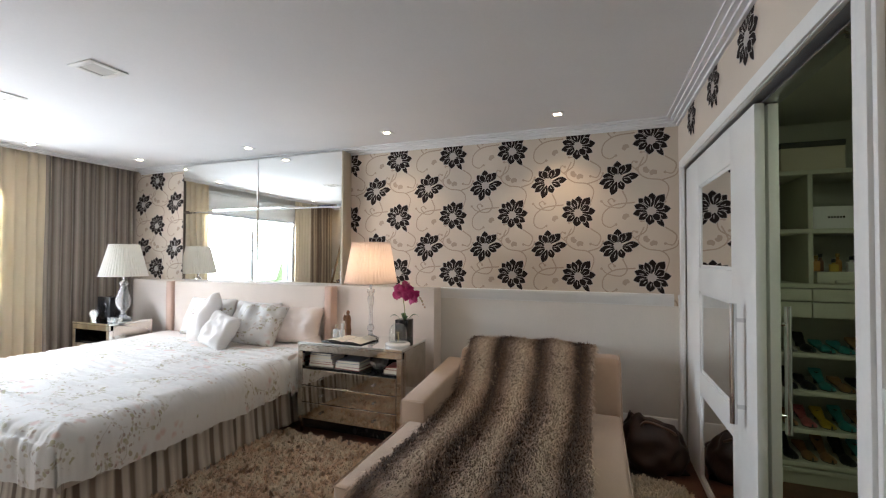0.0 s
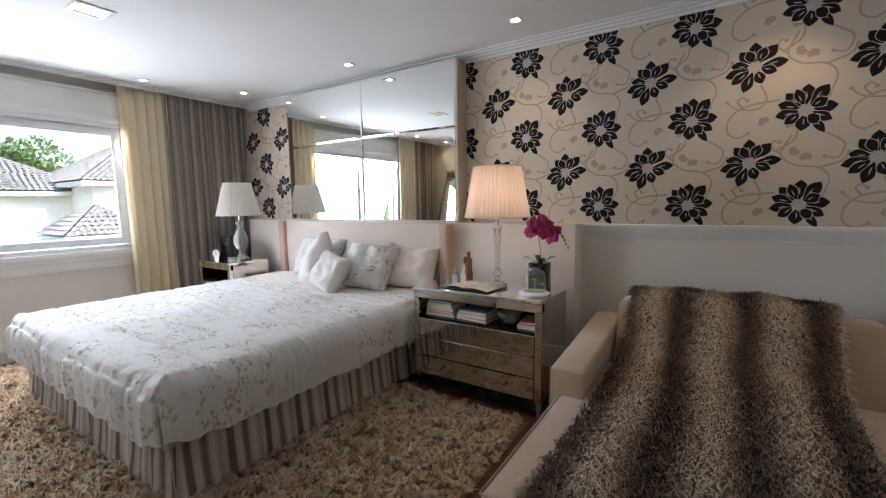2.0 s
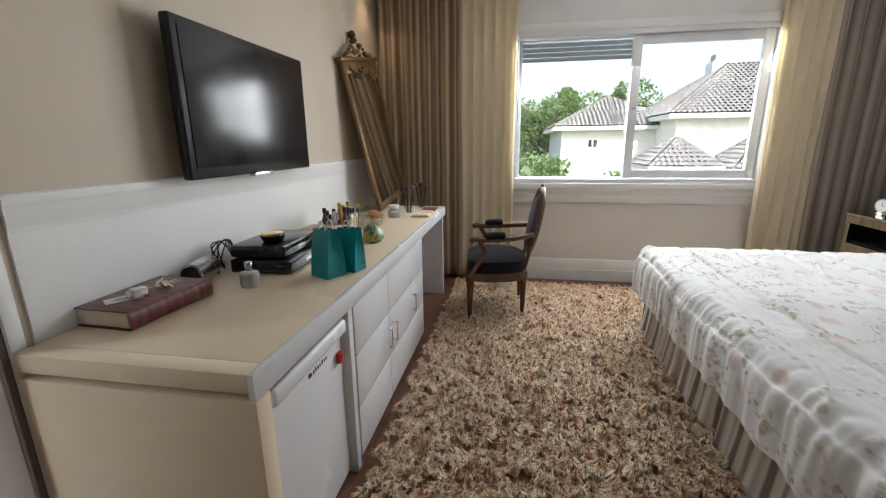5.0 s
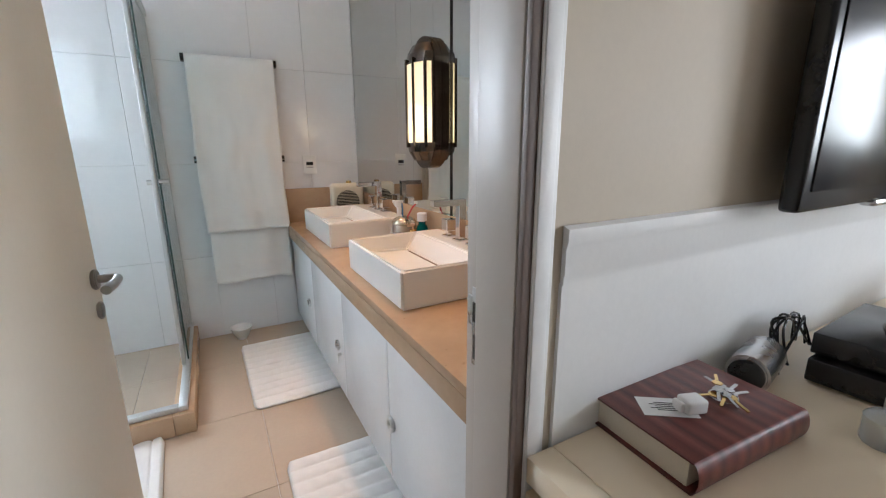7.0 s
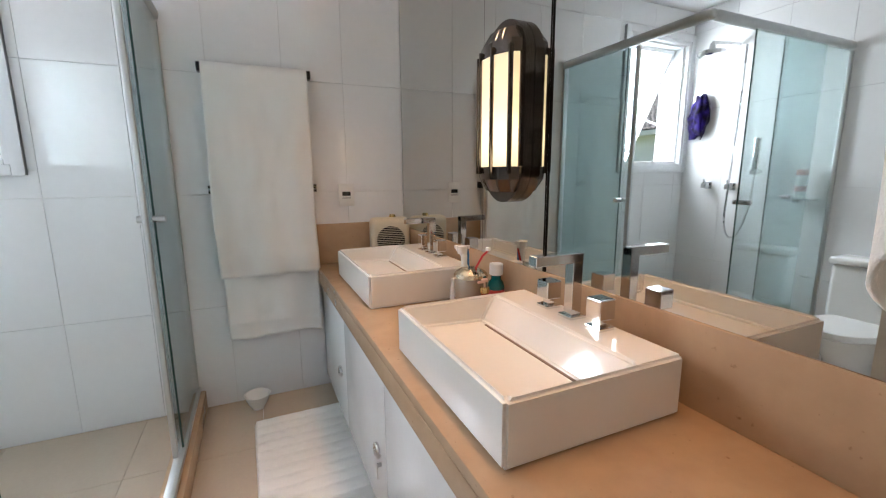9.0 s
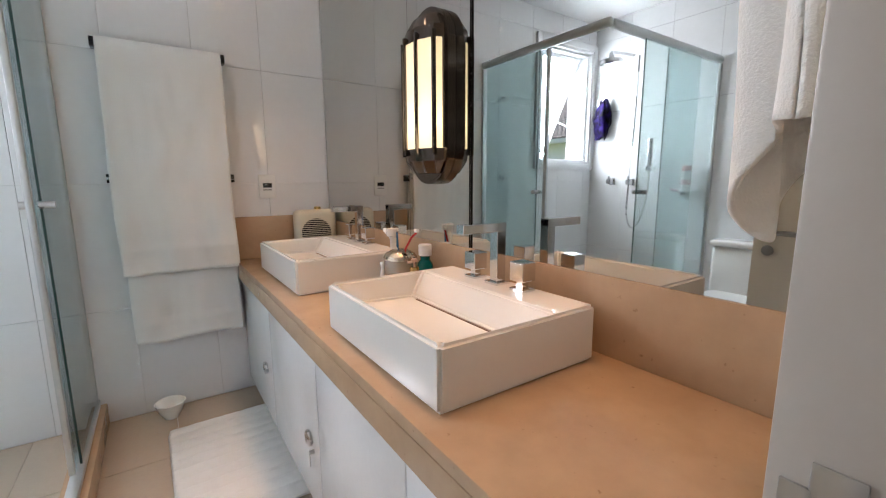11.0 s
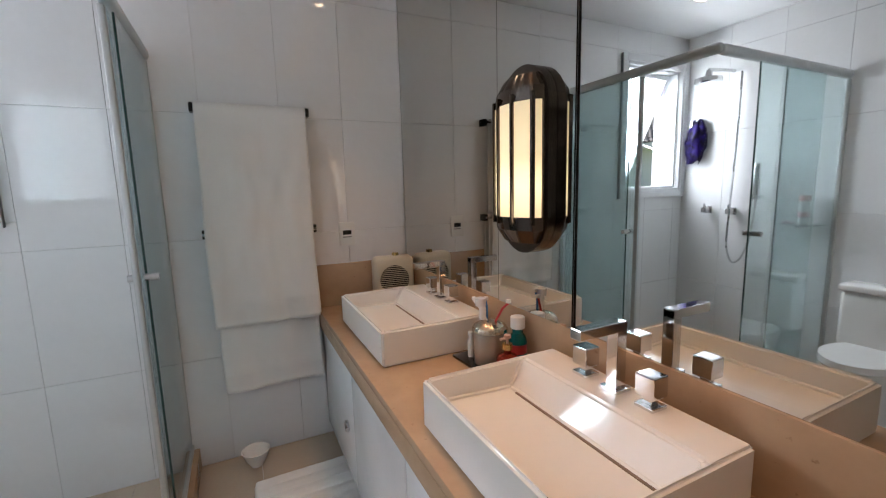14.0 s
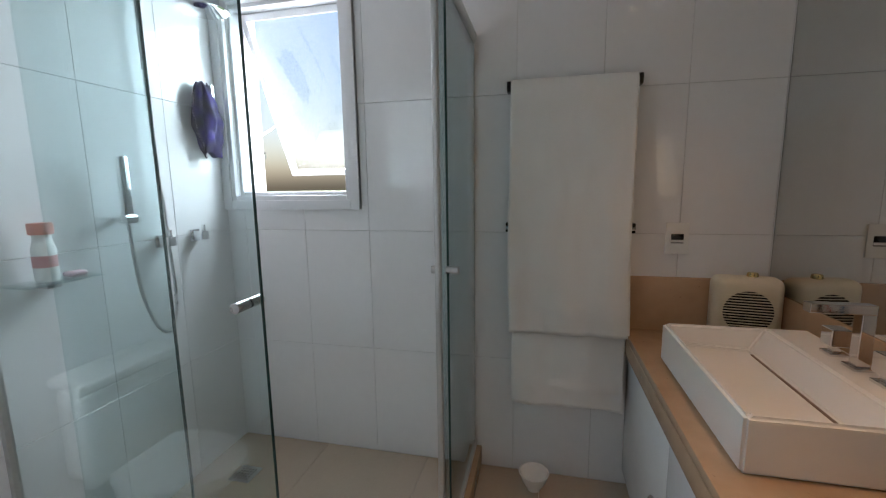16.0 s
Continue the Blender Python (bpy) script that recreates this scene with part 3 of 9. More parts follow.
bmesh.ops.transform(bm, matrix=tilt, verts=bm.verts[:])
g = fixed("pane", bm, GLASS, bwin, "", None)
g.visible_shadow = False
bm = B()
for x in (i0 + 0.03, i1 - 0.03):
    tube(bm, [(x, BS - 0.09, k0 + 0.3), (x, BS - 0.35, k0 + 0.42)], 0.006, 6)
fixed("stay", bm, STEEL, bwin)

# ---- bedroom: large things ----
def wob(x, y, z, s, amp):
    return amp * noise.noise(Vector((x * s, y * s, z * s)))


# bed
FLORAL = Mat("floral_cotton", (0.8, 0.78, 0.75), 0.85, Sheen_Weight=0.2)
_v = FLORAL.coords()
_warp = FLORAL.node("ShaderNodeTexNoise", {"Vector": _v, "Scale": 6.0, "Detail": 2.0}).outputs["Color"]
_p = FLORAL.mix(0.07, (0, 0, 0), _warp, "ADD")
_pv = FLORAL.node("ShaderNodeVectorMath", {0: _v, 1: _p}, operation="ADD").outputs[0]


def blotch(scale, lo, hi, seed, turn):
    """Leaf-shaped spots: cells stretched along one way."""
    mp = FLORAL.node("ShaderNodeMapping", {"Vector": _pv, "Location": (seed, seed * 0.7, seed * 0.3), "Rotation": (turn * 0.6, turn * 0.4, turn), "Scale": (1.0, 2.1, 1.3)}).outputs[0]
    vo = FLORAL.node("ShaderNodeTexVoronoi", {"Vector": mp, "Scale": scale}).outputs["Distance"]
    return FLORAL.ramp(vo, [(lo, 1.0), (hi, 0.0)])


def clumped(mask, scale, lo, hi, seed):
    mp = FLORAL.node("ShaderNodeMapping", {"Vector": _v, "Location": (seed, -seed, seed)}).outputs[0]
    return FLORAL.math("MULTIPLY", mask, FLORAL.ramp(FLORAL.noise(scale, 1, 0.5, mp), [(lo, 0.0), (hi, 1.0)]))


_c = FLORAL.mix(FLORAL.noise(3, 3), (0.68, 0.67, 0.65), (0.73, 0.72, 0.69))
_twig = FLORAL.math("ABSOLUTE", FLORAL.math("SUBTRACT", FLORAL.noise(4.4, 2, 0.45), 0.5))
_near = FLORAL.ramp(_twig, [(0.045, 1.0), (0.06, 0.0)])
_open = FLORAL.ramp(FLORAL.noise(2.1, 1, 0.4), [(0.36, 0.0), (0.46, 1.0)])
_c = FLORAL.mix(FLORAL.math("MULTIPLY", FLORAL.math("MULTIPLY", FLORAL.ramp(_twig, [(0.0035, 1.0), (0.007, 0.0)]), _open), 0.6), _c, (0.47, 0.43, 0.36))


def along(mask):
    return FLORAL.math("MULTIPLY", FLORAL.math("MULTIPLY", mask, _near), _open)


_c = FLORAL.mix(clumped(blotch(8, 0.22, 0.40, 1.3, 0.4), 3.6, 0.52, 0.60, 2.0), _c, (0.64, 0.50, 0.46))
_c = FLORAL.mix(clumped(blotch(16, 0.20, 0.34, 3.1, 1.2), 4.4, 0.56, 0.63, 5.0), _c, (0.58, 0.49, 0.42))
_c = FLORAL.mix(along(blotch(15, 0.24, 0.34, 4.1, 0.7)), _c, (0.42, 0.40, 0.27))
_c = FLORAL.mix(along(blotch(18, 0.22, 0.33, 6.3, -0.9)), _c, (0.50, 0.46, 0.36))
_c = FLORAL.mix(along(blotch(20, 0.18, 0.30, 8.7, 1.9)), _c, (0.40, 0.33, 0.29))
FLORAL.color(_c)
FLORAL.bump(FLORAL.noise(420, 2), 0.15, 0.002)
FLORAL = FLORAL.m

BX0, BX1, BY0, BY1, BZ = -4.42, -2.22, 2.03, 4.30, 0.60
bed = thing("double_bed", (-3.33, 3.1, 0), "wide bed with a floral duvet and a striped pleated skirt", "bed")
fixed("box_base", box(B(), BX0 + 0.04, BX1 - 0.04, BY0 + 0.04, BY1, 0.02, 0.34, 0.02), LINEN, bed)
fixed("mattress", box(B(), BX0 + 0.01, BX1 - 0.01, BY0 + 0.01, BY1, 0.34, BZ - 0.015, 0.05, seg=3), LINEN, bed)


def skirt_side(axis, at, a, b, out):
    """Box-pleated cloth: flat panels with a deep fold every so often, flaring towards the floor."""
    def f(u, v):
        t = a + (b - a) * u
        z = 0.012 + (0.305 - 0.012) * v
        fold = math.exp(-((((t - a) / 0.46) % 1.0 - 0.5) * 0.46 / 0.035) ** 2)
        push = out * ((1 - v) ** 1.3 * 0.03 + (1 - v) * 0.007 * math.sin(t * 2 * math.pi / 0.13 + 2 * math.sin(t * 3)) - 0.026 * fold * (1 - 0.6 * v) + wob(t, z, at, 9, 0.008) * (1 - v))
        return (t, at + push, z) if axis == "x" else (at + push, t, z)
    n = int((b - a) / 0.010)
    return sheet(B(), n, 10, f, 0.004)


BAND = cloth("beige_linen_band", (0.46, 0.40, 0.34), 0.08, 500, 0.2)
fixed("skirt_band", box(B(), BX1 - 0.02, BX1 - 0.004, BY0 + 0.012, BY1, 0.30, 0.37, 0.004), BAND, bed, "plain beige linen band")
fixed("skirt_band", box(B(), BX0 + 0.004, BX0 + 0.02, BY0 + 0.012, BY1, 0.30, 0.37, 0.004), BAND, bed, "plain beige linen band")
fixed("skirt_band", box(B(), BX0 + 0.004, BX1 - 0.004, BY0 + 0.004, BY0 + 0.0119, 0.30, 0.37, 0.003), BAND, bed, "plain beige linen band")
fixed("bed_skirt", skirt_side("y", BX1 - 0.015, BY0, BY1, 1), SKIRT_FOOT, bed, "grey and beige striped skirt", 179)
fixed("bed_skirt", skirt_side("y", BX0 + 0.015, BY0, BY1, -1), SKIRT_FOOT, bed, "grey and beige striped skirt", 179)
fixed("bed_skirt", skirt_side("x", BY0 + 0.015, BX0, BX1, -1), SKIRT, bed, "grey and beige striped skirt", 179)


def duvet(u, v):
    """u across the bed, v from foot to head; both run on down over the edges."""
    drop = 0.36
    w, l = BX1 - BX0 - 0.06, 1.93
    s = (u - 0.5) * (w + 2 * drop)
    t = v * (l + drop) - drop
    cx = max(-w / 2, min(w / 2, s))
    over_x, over_y = abs(s) - w / 2, -t
    x = (BX0 + BX1) / 2 + cx
    y = BY0 + 0.03 + max(t, 0)
    z = BZ + 0.03
    edge = 0.0
    dx = max(0, over_x)
    dy = max(0, over_y)
    r = 0.125
    for d, ax in ((dx, 0), (dy, 1)):
        if d > 0:
            a = min(d / r, math.pi / 2)
            out = r * math.sin(a)
            down = r * (1 - math.cos(a)) + max(0, d - r * math.pi / 2)
            if ax == 0:
                x += math.copysign(out, s)
            else:
                y -= out
            z -= down
    if dx > 0 and dy > 0:
        z += min(dx, dy) * 0.62
        x -= math.copysign(min(dx, dy) * 0.25, s)
        y += min(dx, dy) * 0.25
    puff = 0.020 * noise.noise(Vector((x * 2.2, y * 2.2, 0)))
    yy = y + 0.035 * noise.noise(Vector((x * 1.3, y * 2, 5)))
    near = abs(((yy - 2.1) / 0.27) % 1.0 - 0.5) * 0.27
    quilt = -0.026 * math.exp(-(near / 0.011) ** 2)
    gather = 0.010 * math.exp(-(near / 0.06) ** 2) * noise.noise(Vector((x * 17 + 1.5 * noise.noise(Vector((x * 3, y * 6, 3))), y * 4.5, 2)))
    crease = 1 - abs(noise.noise(Vector((x * 2.6 + 3, y * 9.0 + 1.2 * x, 0)))) * 2.2
    ridge = quilt + gather + 0.006 * max(0, crease) ** 4 + 0.006 * noise.noise(Vector((x * 3, y * 15 + 2 * x, 1.0))) + 0.003 * noise.noise(Vector((x * 12, y * 34, 1.0)))
    flat = 1.0 - 0.5 * min(1.0, (dx + dy) / 0.2)
    z += (puff + ridge) * flat
    over = min(1.0, max(dx, dy) / 0.10)
    along = y if dx > dy else x
    if over > 0:
        pleat = over * (0.010 * noise.noise(Vector((along * 15, 3, max(dx, dy) * 2))) + 0.006 * noise.noise(Vector((along * 34, 8, max(dx, dy) * 3))))
        if dx > dy:
            x += math.copysign(pleat, s)
        else:
            y -= pleat
        z += 0.5 * pleat
    if dx > 0.06:
        k = 0.022 * noise.noise(Vector((y * 8, z * 2, 4))) + 0.008 * noise.noise(Vector((y * 22, z * 6, 4)))
        x += math.copysign(k * min(1, dx / 0.25), s)
        z += 0.012 * noise.noise(Vector((y * 5, 9, 0))) * min(1, dx / 0.3)
    if dy > 0.06:
        y -= (0.018 * noise.noise(Vector((x * 8, 0, 2))) + 0.004 * math.sin(x * 29 + 2 * math.sin(x * 4))) * min(1, dy / 0.25)
    return x, y, z


fixed("duvet", sheet(B(), 320, 300, duvet), FLORAL, bed, "rumpled white duvet printed with flowers", 179)
# turned-down top sheet by the pillows
def sheet_fold(u, v):
    x = BX0 - 0.06 + (BX1 - BX0 + 0.12) * u
    y = 3.72 + 0.55 * v
    z = BZ + 0.022 + 0.012 * noise.noise(Vector((x * 3, y * 5, 7))) + 0.02 * math.sin(min(1, v * 6) * math.pi / 2) - 0.01
    over = max(0, abs(u - 0.5) * 2 - 0.955) / 0.045
    return x, y, z - 0.05 * over ** 2


fixed("blush_sheet", sheet(B(), 90, 24, sheet_fold, 0.012), BLUSH, bed, "blush top sheet", 179)


def side_drape(u, v):
    y = 3.66 + 0.42 * u
    d = 0.34 * v
    return BX1 + 0.045 + 0.035 * math.sin(v * 1.5) + 0.012 * math.sin(y * 40) * v, y, BZ + 0.035 - d + 0.01 * math.sin(y * 24)


fixed("lace_edge", sheet(B(), 40, 16, side_drape, 0.006), BLUSH, bed, "blush lace-edged sheet hanging over the side", 179)

# headboard
hb = thing("headboard", (-3.36, 4.4, 0), "low upholstered ivory headboard with wrapped sides", "headboard")
bm = B()
box(bm, -4.447, -2.268, 4.335, 4.418, 0.05, 1.215, 0.02, seg=3)
fixed("panel", bm, HEADBOARD, hb)
SUEDE_SIDE = cloth("rose_suede", (0.62, 0.43, 0.34), 0.12, 300, 0.2, 0.5)
fixed("side_wing", box(B(), -2.266, -2.17, 4.30, 4.418, 0.05, 1.212, 0.02, seg=3), SUEDE_SIDE, hb, "rose suede side wing")
fixed("side_wing", box(B(), -4.55, -4.449, 4.30, 4.418, 0.05, 1.212, 0.02, seg=3), SUEDE_SIDE, hb, "rose suede side wing")

# pillows
def pillow(name, place, size, turn, material, label, plump=0.5, category="pillow"):
    w, h, t = size
    bm = B()
    n = 22
    rows = []
    for side in (1, -1):
        g = []
        for i in range(n + 1):
            for j in range(n + 1):
                a, b = 2 * i / n - 1, 2 * j / n - 1
                k = max(0, (1 - a ** 4) * (1 - b ** 4)) ** plump
                pinch = 1 - 0.07 * (1 - abs(a) ** 2) * abs(b) ** 4
                x = w / 2 * a * (1 - 0.07 * (1 - b * b) * abs(a) ** 3)
                z = h / 2 * b * pinch
                y = side * (t / 2 * k + 0.004 * (abs(a) < 0.999 and abs(b) < 0.999)) + wob(a * 2 + place[0] * 9, b * 2, side, 1.6, 0.028) * k * t / 0.15
                g.append(bm.verts.new((x, y, z + h / 2)))
        rows.append(g)
        for i in range(n):
            for j in range(n):
                q = [g[i * (n + 1) + j], g[(i + 1) * (n + 1) + j], g[(i + 1) * (n + 1) + j + 1], g[i * (n + 1) + j + 1]]
                bm.faces.new(q if side > 0 else q[::-1])
    bmesh.ops.remove_doubles(bm, verts=bm.verts[:], dist=0.0005)
    bmesh.ops.recalc_face_normals(bm, faces=bm.faces[:])
    ob = new(name, mesh_of(name, bm, material, 179))
    ob.matrix_world = pose(*place, *turn)
    return tagged(ob, label, category, "pillows on the bed")


PZ = BZ + 0.035
pillow("bed_pillow", (-2.55, 4.12, PZ), (0.62, 0.40, 0.17), (-28, 0, 4), BLUSH, "plain blush bed pillow leaning on the headboard")
pillow("bed_pillow", (-3.12, 4.16, PZ), (0.62, 0.42, 0.17), (-24, 0, -3), LINEN, "white bed pillow behind the floral one")
pillow("bed_pillow", (-3.75, 4.14, PZ), (0.64, 0.44, 0.17), (-24, 0, 4), FLORAL, "white floral bed pillow leaning on the headboard")
pillow("floral_cushion", (-2.86, 3.90, PZ), (0.52, 0.46, 0.20), (-34, 6, 10), FLORAL, "square cushion printed with flowers")
pillow("white_cushion", (-3.52, 3.86, PZ), (0.44, 0.50, 0.19), (-26, -24, -26), LINEN, "plump white cushion leaning on its corner", category="cushion")
pillow("white_cushion", (-3.13, 3.68, PZ), (0.38, 0.36, 0.16), (-30, 10, -12), LINEN, "small plump white cushion", category="cushion")

# wall mirror over the bed
wm = thing("wall_mirror", (-3.33, 4.45, 1.215), "large frameless silver mirror above the headboard", "mirror")
mz0, mz1, mzm, mxm = 1.216, 2.645, 2.06, -3.30
for x0, x1 in ((-4.488, mxm - 0.001), (mxm + 0.001, -2.167)):
    for z0, z1 in ((mz0, mzm - 0.001), (mzm + 0.001, mz1)):
        bm = B()
        box(bm, x0, x1, 4.47, 4.478, z0, z1)
        fs = [f for f in bm.faces if f.normal.y < -0.9 or all(abs(v.co.y - 4.47) < 1e-5 for v in f.verts)]
        bmesh.ops.inset_individual(bm, faces=fs, thickness=0.022, depth=0.004)
        fixed("mirror_panel", bm, MIRROR, wm, "", None)
fixed("backing", box(B(), -4.48, -2.175, 4.479, N, mz0, mz1 - 0.01), worn("mirror_backing", (0.3, 0.3, 0.28), 0.6), wm)
fixed("edge_strip", box(B(), -2.166, -2.15, 4.465, N, mz0, mz1, 0.002), CREAM_PAINT, wm)

# curtains
def curtain(name, y0, y1, material, label, fold, depth, x=-5.56, z0=FLOOR + 0.03, z1=2.86, gather=0.0, seed=0.0):
    def f(u, v):
        y = y0 + (y1 - y0) * u
        ph = 2 * math.pi * (y - y0) / fold + 1.1 * math.sin(y * 4.1 + seed)
        amp = depth * (0.75 + 0.35 * noise.noise(Vector((y * 3, seed, 0)))) * (0.75 + 0.25 * (1 - v))
        xx = x + amp * math.sin(ph) + 0.012 * noise.noise(Vector((y * 7, v * 3, seed)))
        yy = y + 0.25 * fold * math.cos(ph) * 0.35 + 0.012 * noise.noise(Vector((seed, v * 2.2, y * 4)))
        return xx, yy, z0 + (z1 - z0) * v
    n = max(24, int((y1 - y0) / fold * 14))
    ob = new(name, mesh_of(name, sheet(B(), n, 26, f, 0.003), material, 179))
    return tagged(ob, label, "curtain", "curtains at the window")


_dark = [(0, (0.19, 0.125, 0.075)), (0.14, (0.46, 0.35, 0.23)), (0.24, (0.13, 0.09, 0.06)), (0.42, (0.38, 0.285, 0.185)), (0.55, (0.19, 0.135, 0.09)), (0.7, (0.52, 0.405, 0.27)), (0.84, (0.15, 0.105, 0.07)), (1, (0.19, 0.125, 0.075))]
DRAPE = stripes("brown_striped_drape", _dark, 0.17, 1)
_grey = [(0, (0.16, 0.13, 0.105)), (0.2, (0.36, 0.315, 0.265)), (0.34, (0.13, 0.105, 0.09)), (0.52, (0.41, 0.355, 0.30)), (0.66, (0.18, 0.15, 0.125)), (0.84, (0.34, 0.295, 0.25)), (1, (0.16, 0.13, 0.105))]
GREY_DRAPE = stripes("grey_striped_drape", _grey, 0.16, 1)
m = Mat("cream_voile", (0.84, 0.76, 0.60), 0.8, Sheen_Weight=0.2)
m.p.inputs["Transmission Weight"].default_value = 0.0
_tr = m.node("ShaderNodeBsdfTranslucent", {"Color": (0.9, 0.8, 0.6, 1)})
_mx = m.node("ShaderNodeMixShader", {0: 0.45, 1: m.p.outputs[0], 2: _tr.outputs[0]})
m.t.links.new(_mx.outputs[0], m.t.nodes["Material Output"].inputs[0])
m.bump(m.noise(500, 2), 0.2, 0.002)
VOILE = m.m
curtain("striped_curtain", -0.19, 0.62, DRAPE, "heavy brown striped curtain hanging in folds", 0.12, 0.045, x=-5.535, seed=1.0)
curtain("voile_curtain", 0.55, 1.10, VOILE, "cream voile curtain hanging in soft folds", 0.10, 0.028, x=-5.545, seed=2.0)
curtain("voile_curtain", 3.17, 3.66, VOILE, "cream voile curtain hanging in soft folds", 0.10, 0.028, x=-5.545, seed=3.0)
curtain("striped_curtain", 3.58, 4.55, GREY_DRAPE, "heavy grey striped curtain hanging in folds", 0.12, 0.045, x=-5.535, seed=4.0)

# dressing table
dt = thing("dressing_table", (-2.25, 0.1, 0), "long white lacquered dressing table with drawers", "dressing table")
DX0, DX1, DY0, DY1, DZ = -5.10, -2.248, S + 0.012, 0.497, 0.79
fixed("worktop", box(B(), DX0, DX1 - 0.062, DY0, DY1 - 0.02, DZ - 0.055, DZ, 0.003), CREAM_LACQUER, dt, "cream lacquered top")
fixed("front_edge", box(B(), DX0, DX1, DY1 - 0.019, DY1, DZ - 0.075, DZ, 0.003), LACQUER, dt)
fixed("end_cap", box(B(), DX1 - 0.061, DX1, DY0, DY1 - 0.02, DZ - 0.055, DZ, 0.003), CREAM_LACQUER, dt)
fixed("end_panel", box(B(), DX1 - 0.062, DX1, DY0, DY1, FLOOR, DZ - 0.076, 0.003), CREAM_LACQUER, dt, "cream lacquered end panel")
fixed("divider", box(B(), -2.885, -2.845, DY0, DY1 - 0.005, FLOOR, DZ - 0.076, 0.002), LACQUER, dt)
fixed("carcass", box(B(), -4.13, -2.886, DY0, DY1 - 0.022, 0.02, DZ - 0.076, 0.002), LACQUER, dt)
fixed("plinth", box(B(), -4.11, -2.9, DY0, DY1 - 0.06, FLOOR, 0.02), BLACK, dt)
fixed("leg_panel", box(B(), DX0, DX0 + 0.04, DY0, DY1 - 0.02, FLOOR, DZ - 0.056, 0.002), LACQUER, dt)


def bar_handle(x, z, horizontal=False):
    bm = B()
    if horizontal:
        box(bm, x - 0.06, x + 0.06, DY1 + 0.02, DY1 + 0.028, z - 0.005, z + 0.005, 0.002)
    else:
        box(bm, x - 0.006, x + 0.006, DY1 + 0.022, DY1 + 0.031, z - 0.055, z + 0.055, 0.002)
        for q in (z - 0.049, z + 0.049):
            box(bm, x - 0.006, x + 0.006, DY1, DY1 + 0.026, q - 0.006, q + 0.006, 0.001)
    return bm


for x0, x1, z0, z1, name, hx, hz in ((-3.337, -2.888, 0.50, 0.712, "drawer", None, 0), (-3.337, -2.888, 0.262, 0.496, "door", -3.29, 0.39), (-3.337, -2.888, 0.03, 0.258, "door", None, 0),
                                     (-4.128, -3.341, 0.50, 0.712, "drawer", None, 0), (-4.128, -3.341, 0.262, 0.496, "drawer", -3.385, 0.385), (-4.128, -3.341, 0.03, 0.258, "drawer", None, 0)):
    d = fixed(name, box(B(), x0, x1, DY1 - 0.02, DY1, z0, z1, 0.002), LACQUER, dt)
    if hx:
        h = fixed("handle", bar_handle(hx, hz), CHROME, dt, "square chrome pull")
        if name == "drawer":
            fixed("handle", bar_handle(-3.80, 0.385), CHROME, dt, "square chrome pull")

# small refrigerator
fr = thing("mini_fridge", (-2.58, 0.2, FLOOR), "white mini fridge built in under the dressing table", "refrigerator")
fixed("body", box(B(), -2.835, -2.325, DY0 + 0.05, 0.40, FLOOR, 0.68, 0.01), LACQUER, fr)
fixed("door", box(B(), -2.832, -2.328, 0.405, 0.465, 0.0, 0.695, 0.018, seg=3), LACQUER, fr)
bm = box(B(), -2.83, -2.335, 0.465, 0.490, 0.635, 0.69, 0.012, seg=3)
fixed("grip", bm, LACQUER, fr)
RED = worn("red_plastic", (0.5, 0.02, 0.02), 0.35)
fixed("magnet", box(B(), -2.80, -2.765, 0.465, 0.485, 0.53, 0.575, 0.008), RED, fr, "small red magnet")
bm = B()
for k, w in enumerate((0.022, 0.008, 0.012, 0.010, 0.012, 0.008, 0.012, 0.010, 0.01)):
    box(bm, -2.56 - 0.016 * k - w * 0.6, -2.56 - 0.016 * k, 0.464, 0.4665, 0.59, 0.602 + 0.004 * (k % 3 == 0))
fixed("name_plate", bm, BLACK, fr)

# television
TVGLASS = worn("matt_screen", (0.01, 0.01, 0.012), 0.22, 0.1, bump=0.0)
tv = thing("television", (-3.34, -0.17, 1.2), "black flat screen television on the wall", "television")
bm = box(B(), -3.855, -2.885, -0.168, -0.126, 1.2, 1.80, 0.010, seg=3)
fixed("casing", bm, BLACK, tv)
fixed("screen", box(B(), -3.82, -2.92, -0.127, -0.122, 1.245, 1.768, 0.002), TVGLASS, tv, "glossy dark screen")
fixed("bracket", box(B(), -3.5, -3.2, S + 0.001, -0.17, 1.35, 1.65, 0.004), BLACK, tv)
bm = box(B(), -3.45, -3.29, -0.155, -0.120, 1.188, 1.206, 0.006)
fixed("logo_bar", bm, STEEL, tv)

# chaise longue
ch = thing("chaise_longue", (-0.1, 3.2, FLOOR), "beige chenille chaise longue with one arm", "chaise longue")


def cushion(bm, x0, x1, y0, y1, z0, z1, r):
    return box(bm, x0, x1, y0, y1, z0, z1, r, seg=4)


def piping(bm, pts, r=0.005):
    return tube(bm, pts, r, 6)


fixed("base", cushion(B(), -0.70, 0.53, 2.41, 4.20, 0.04, 0.25, 0.02), VELVET, ch)
fixed("base_side", cushion(B(), -0.83, -0.695, 2.41, 3.24, 0.04, 0.25, 0.02), VELVET, ch)
seat = cushion(B(), -0.83, 0.535, 2.385, 3.85, 0.252, 0.41, 0.03)
fixed("seat_cushion", seat, VELVET, ch)
fixed("seat_piping", piping(B(), [(-0.70, 3.24, 0.405), (-0.828, 3.235, 0.405), (-0.828, 2.388, 0.405), (0.532, 2.388, 0.405), (0.532, 3.84, 0.405)]), VELVET, ch)
arm = cushion(B(), -0.878, -0.705, 3.245, 4.24, 0.04, 0.548, 0.018)
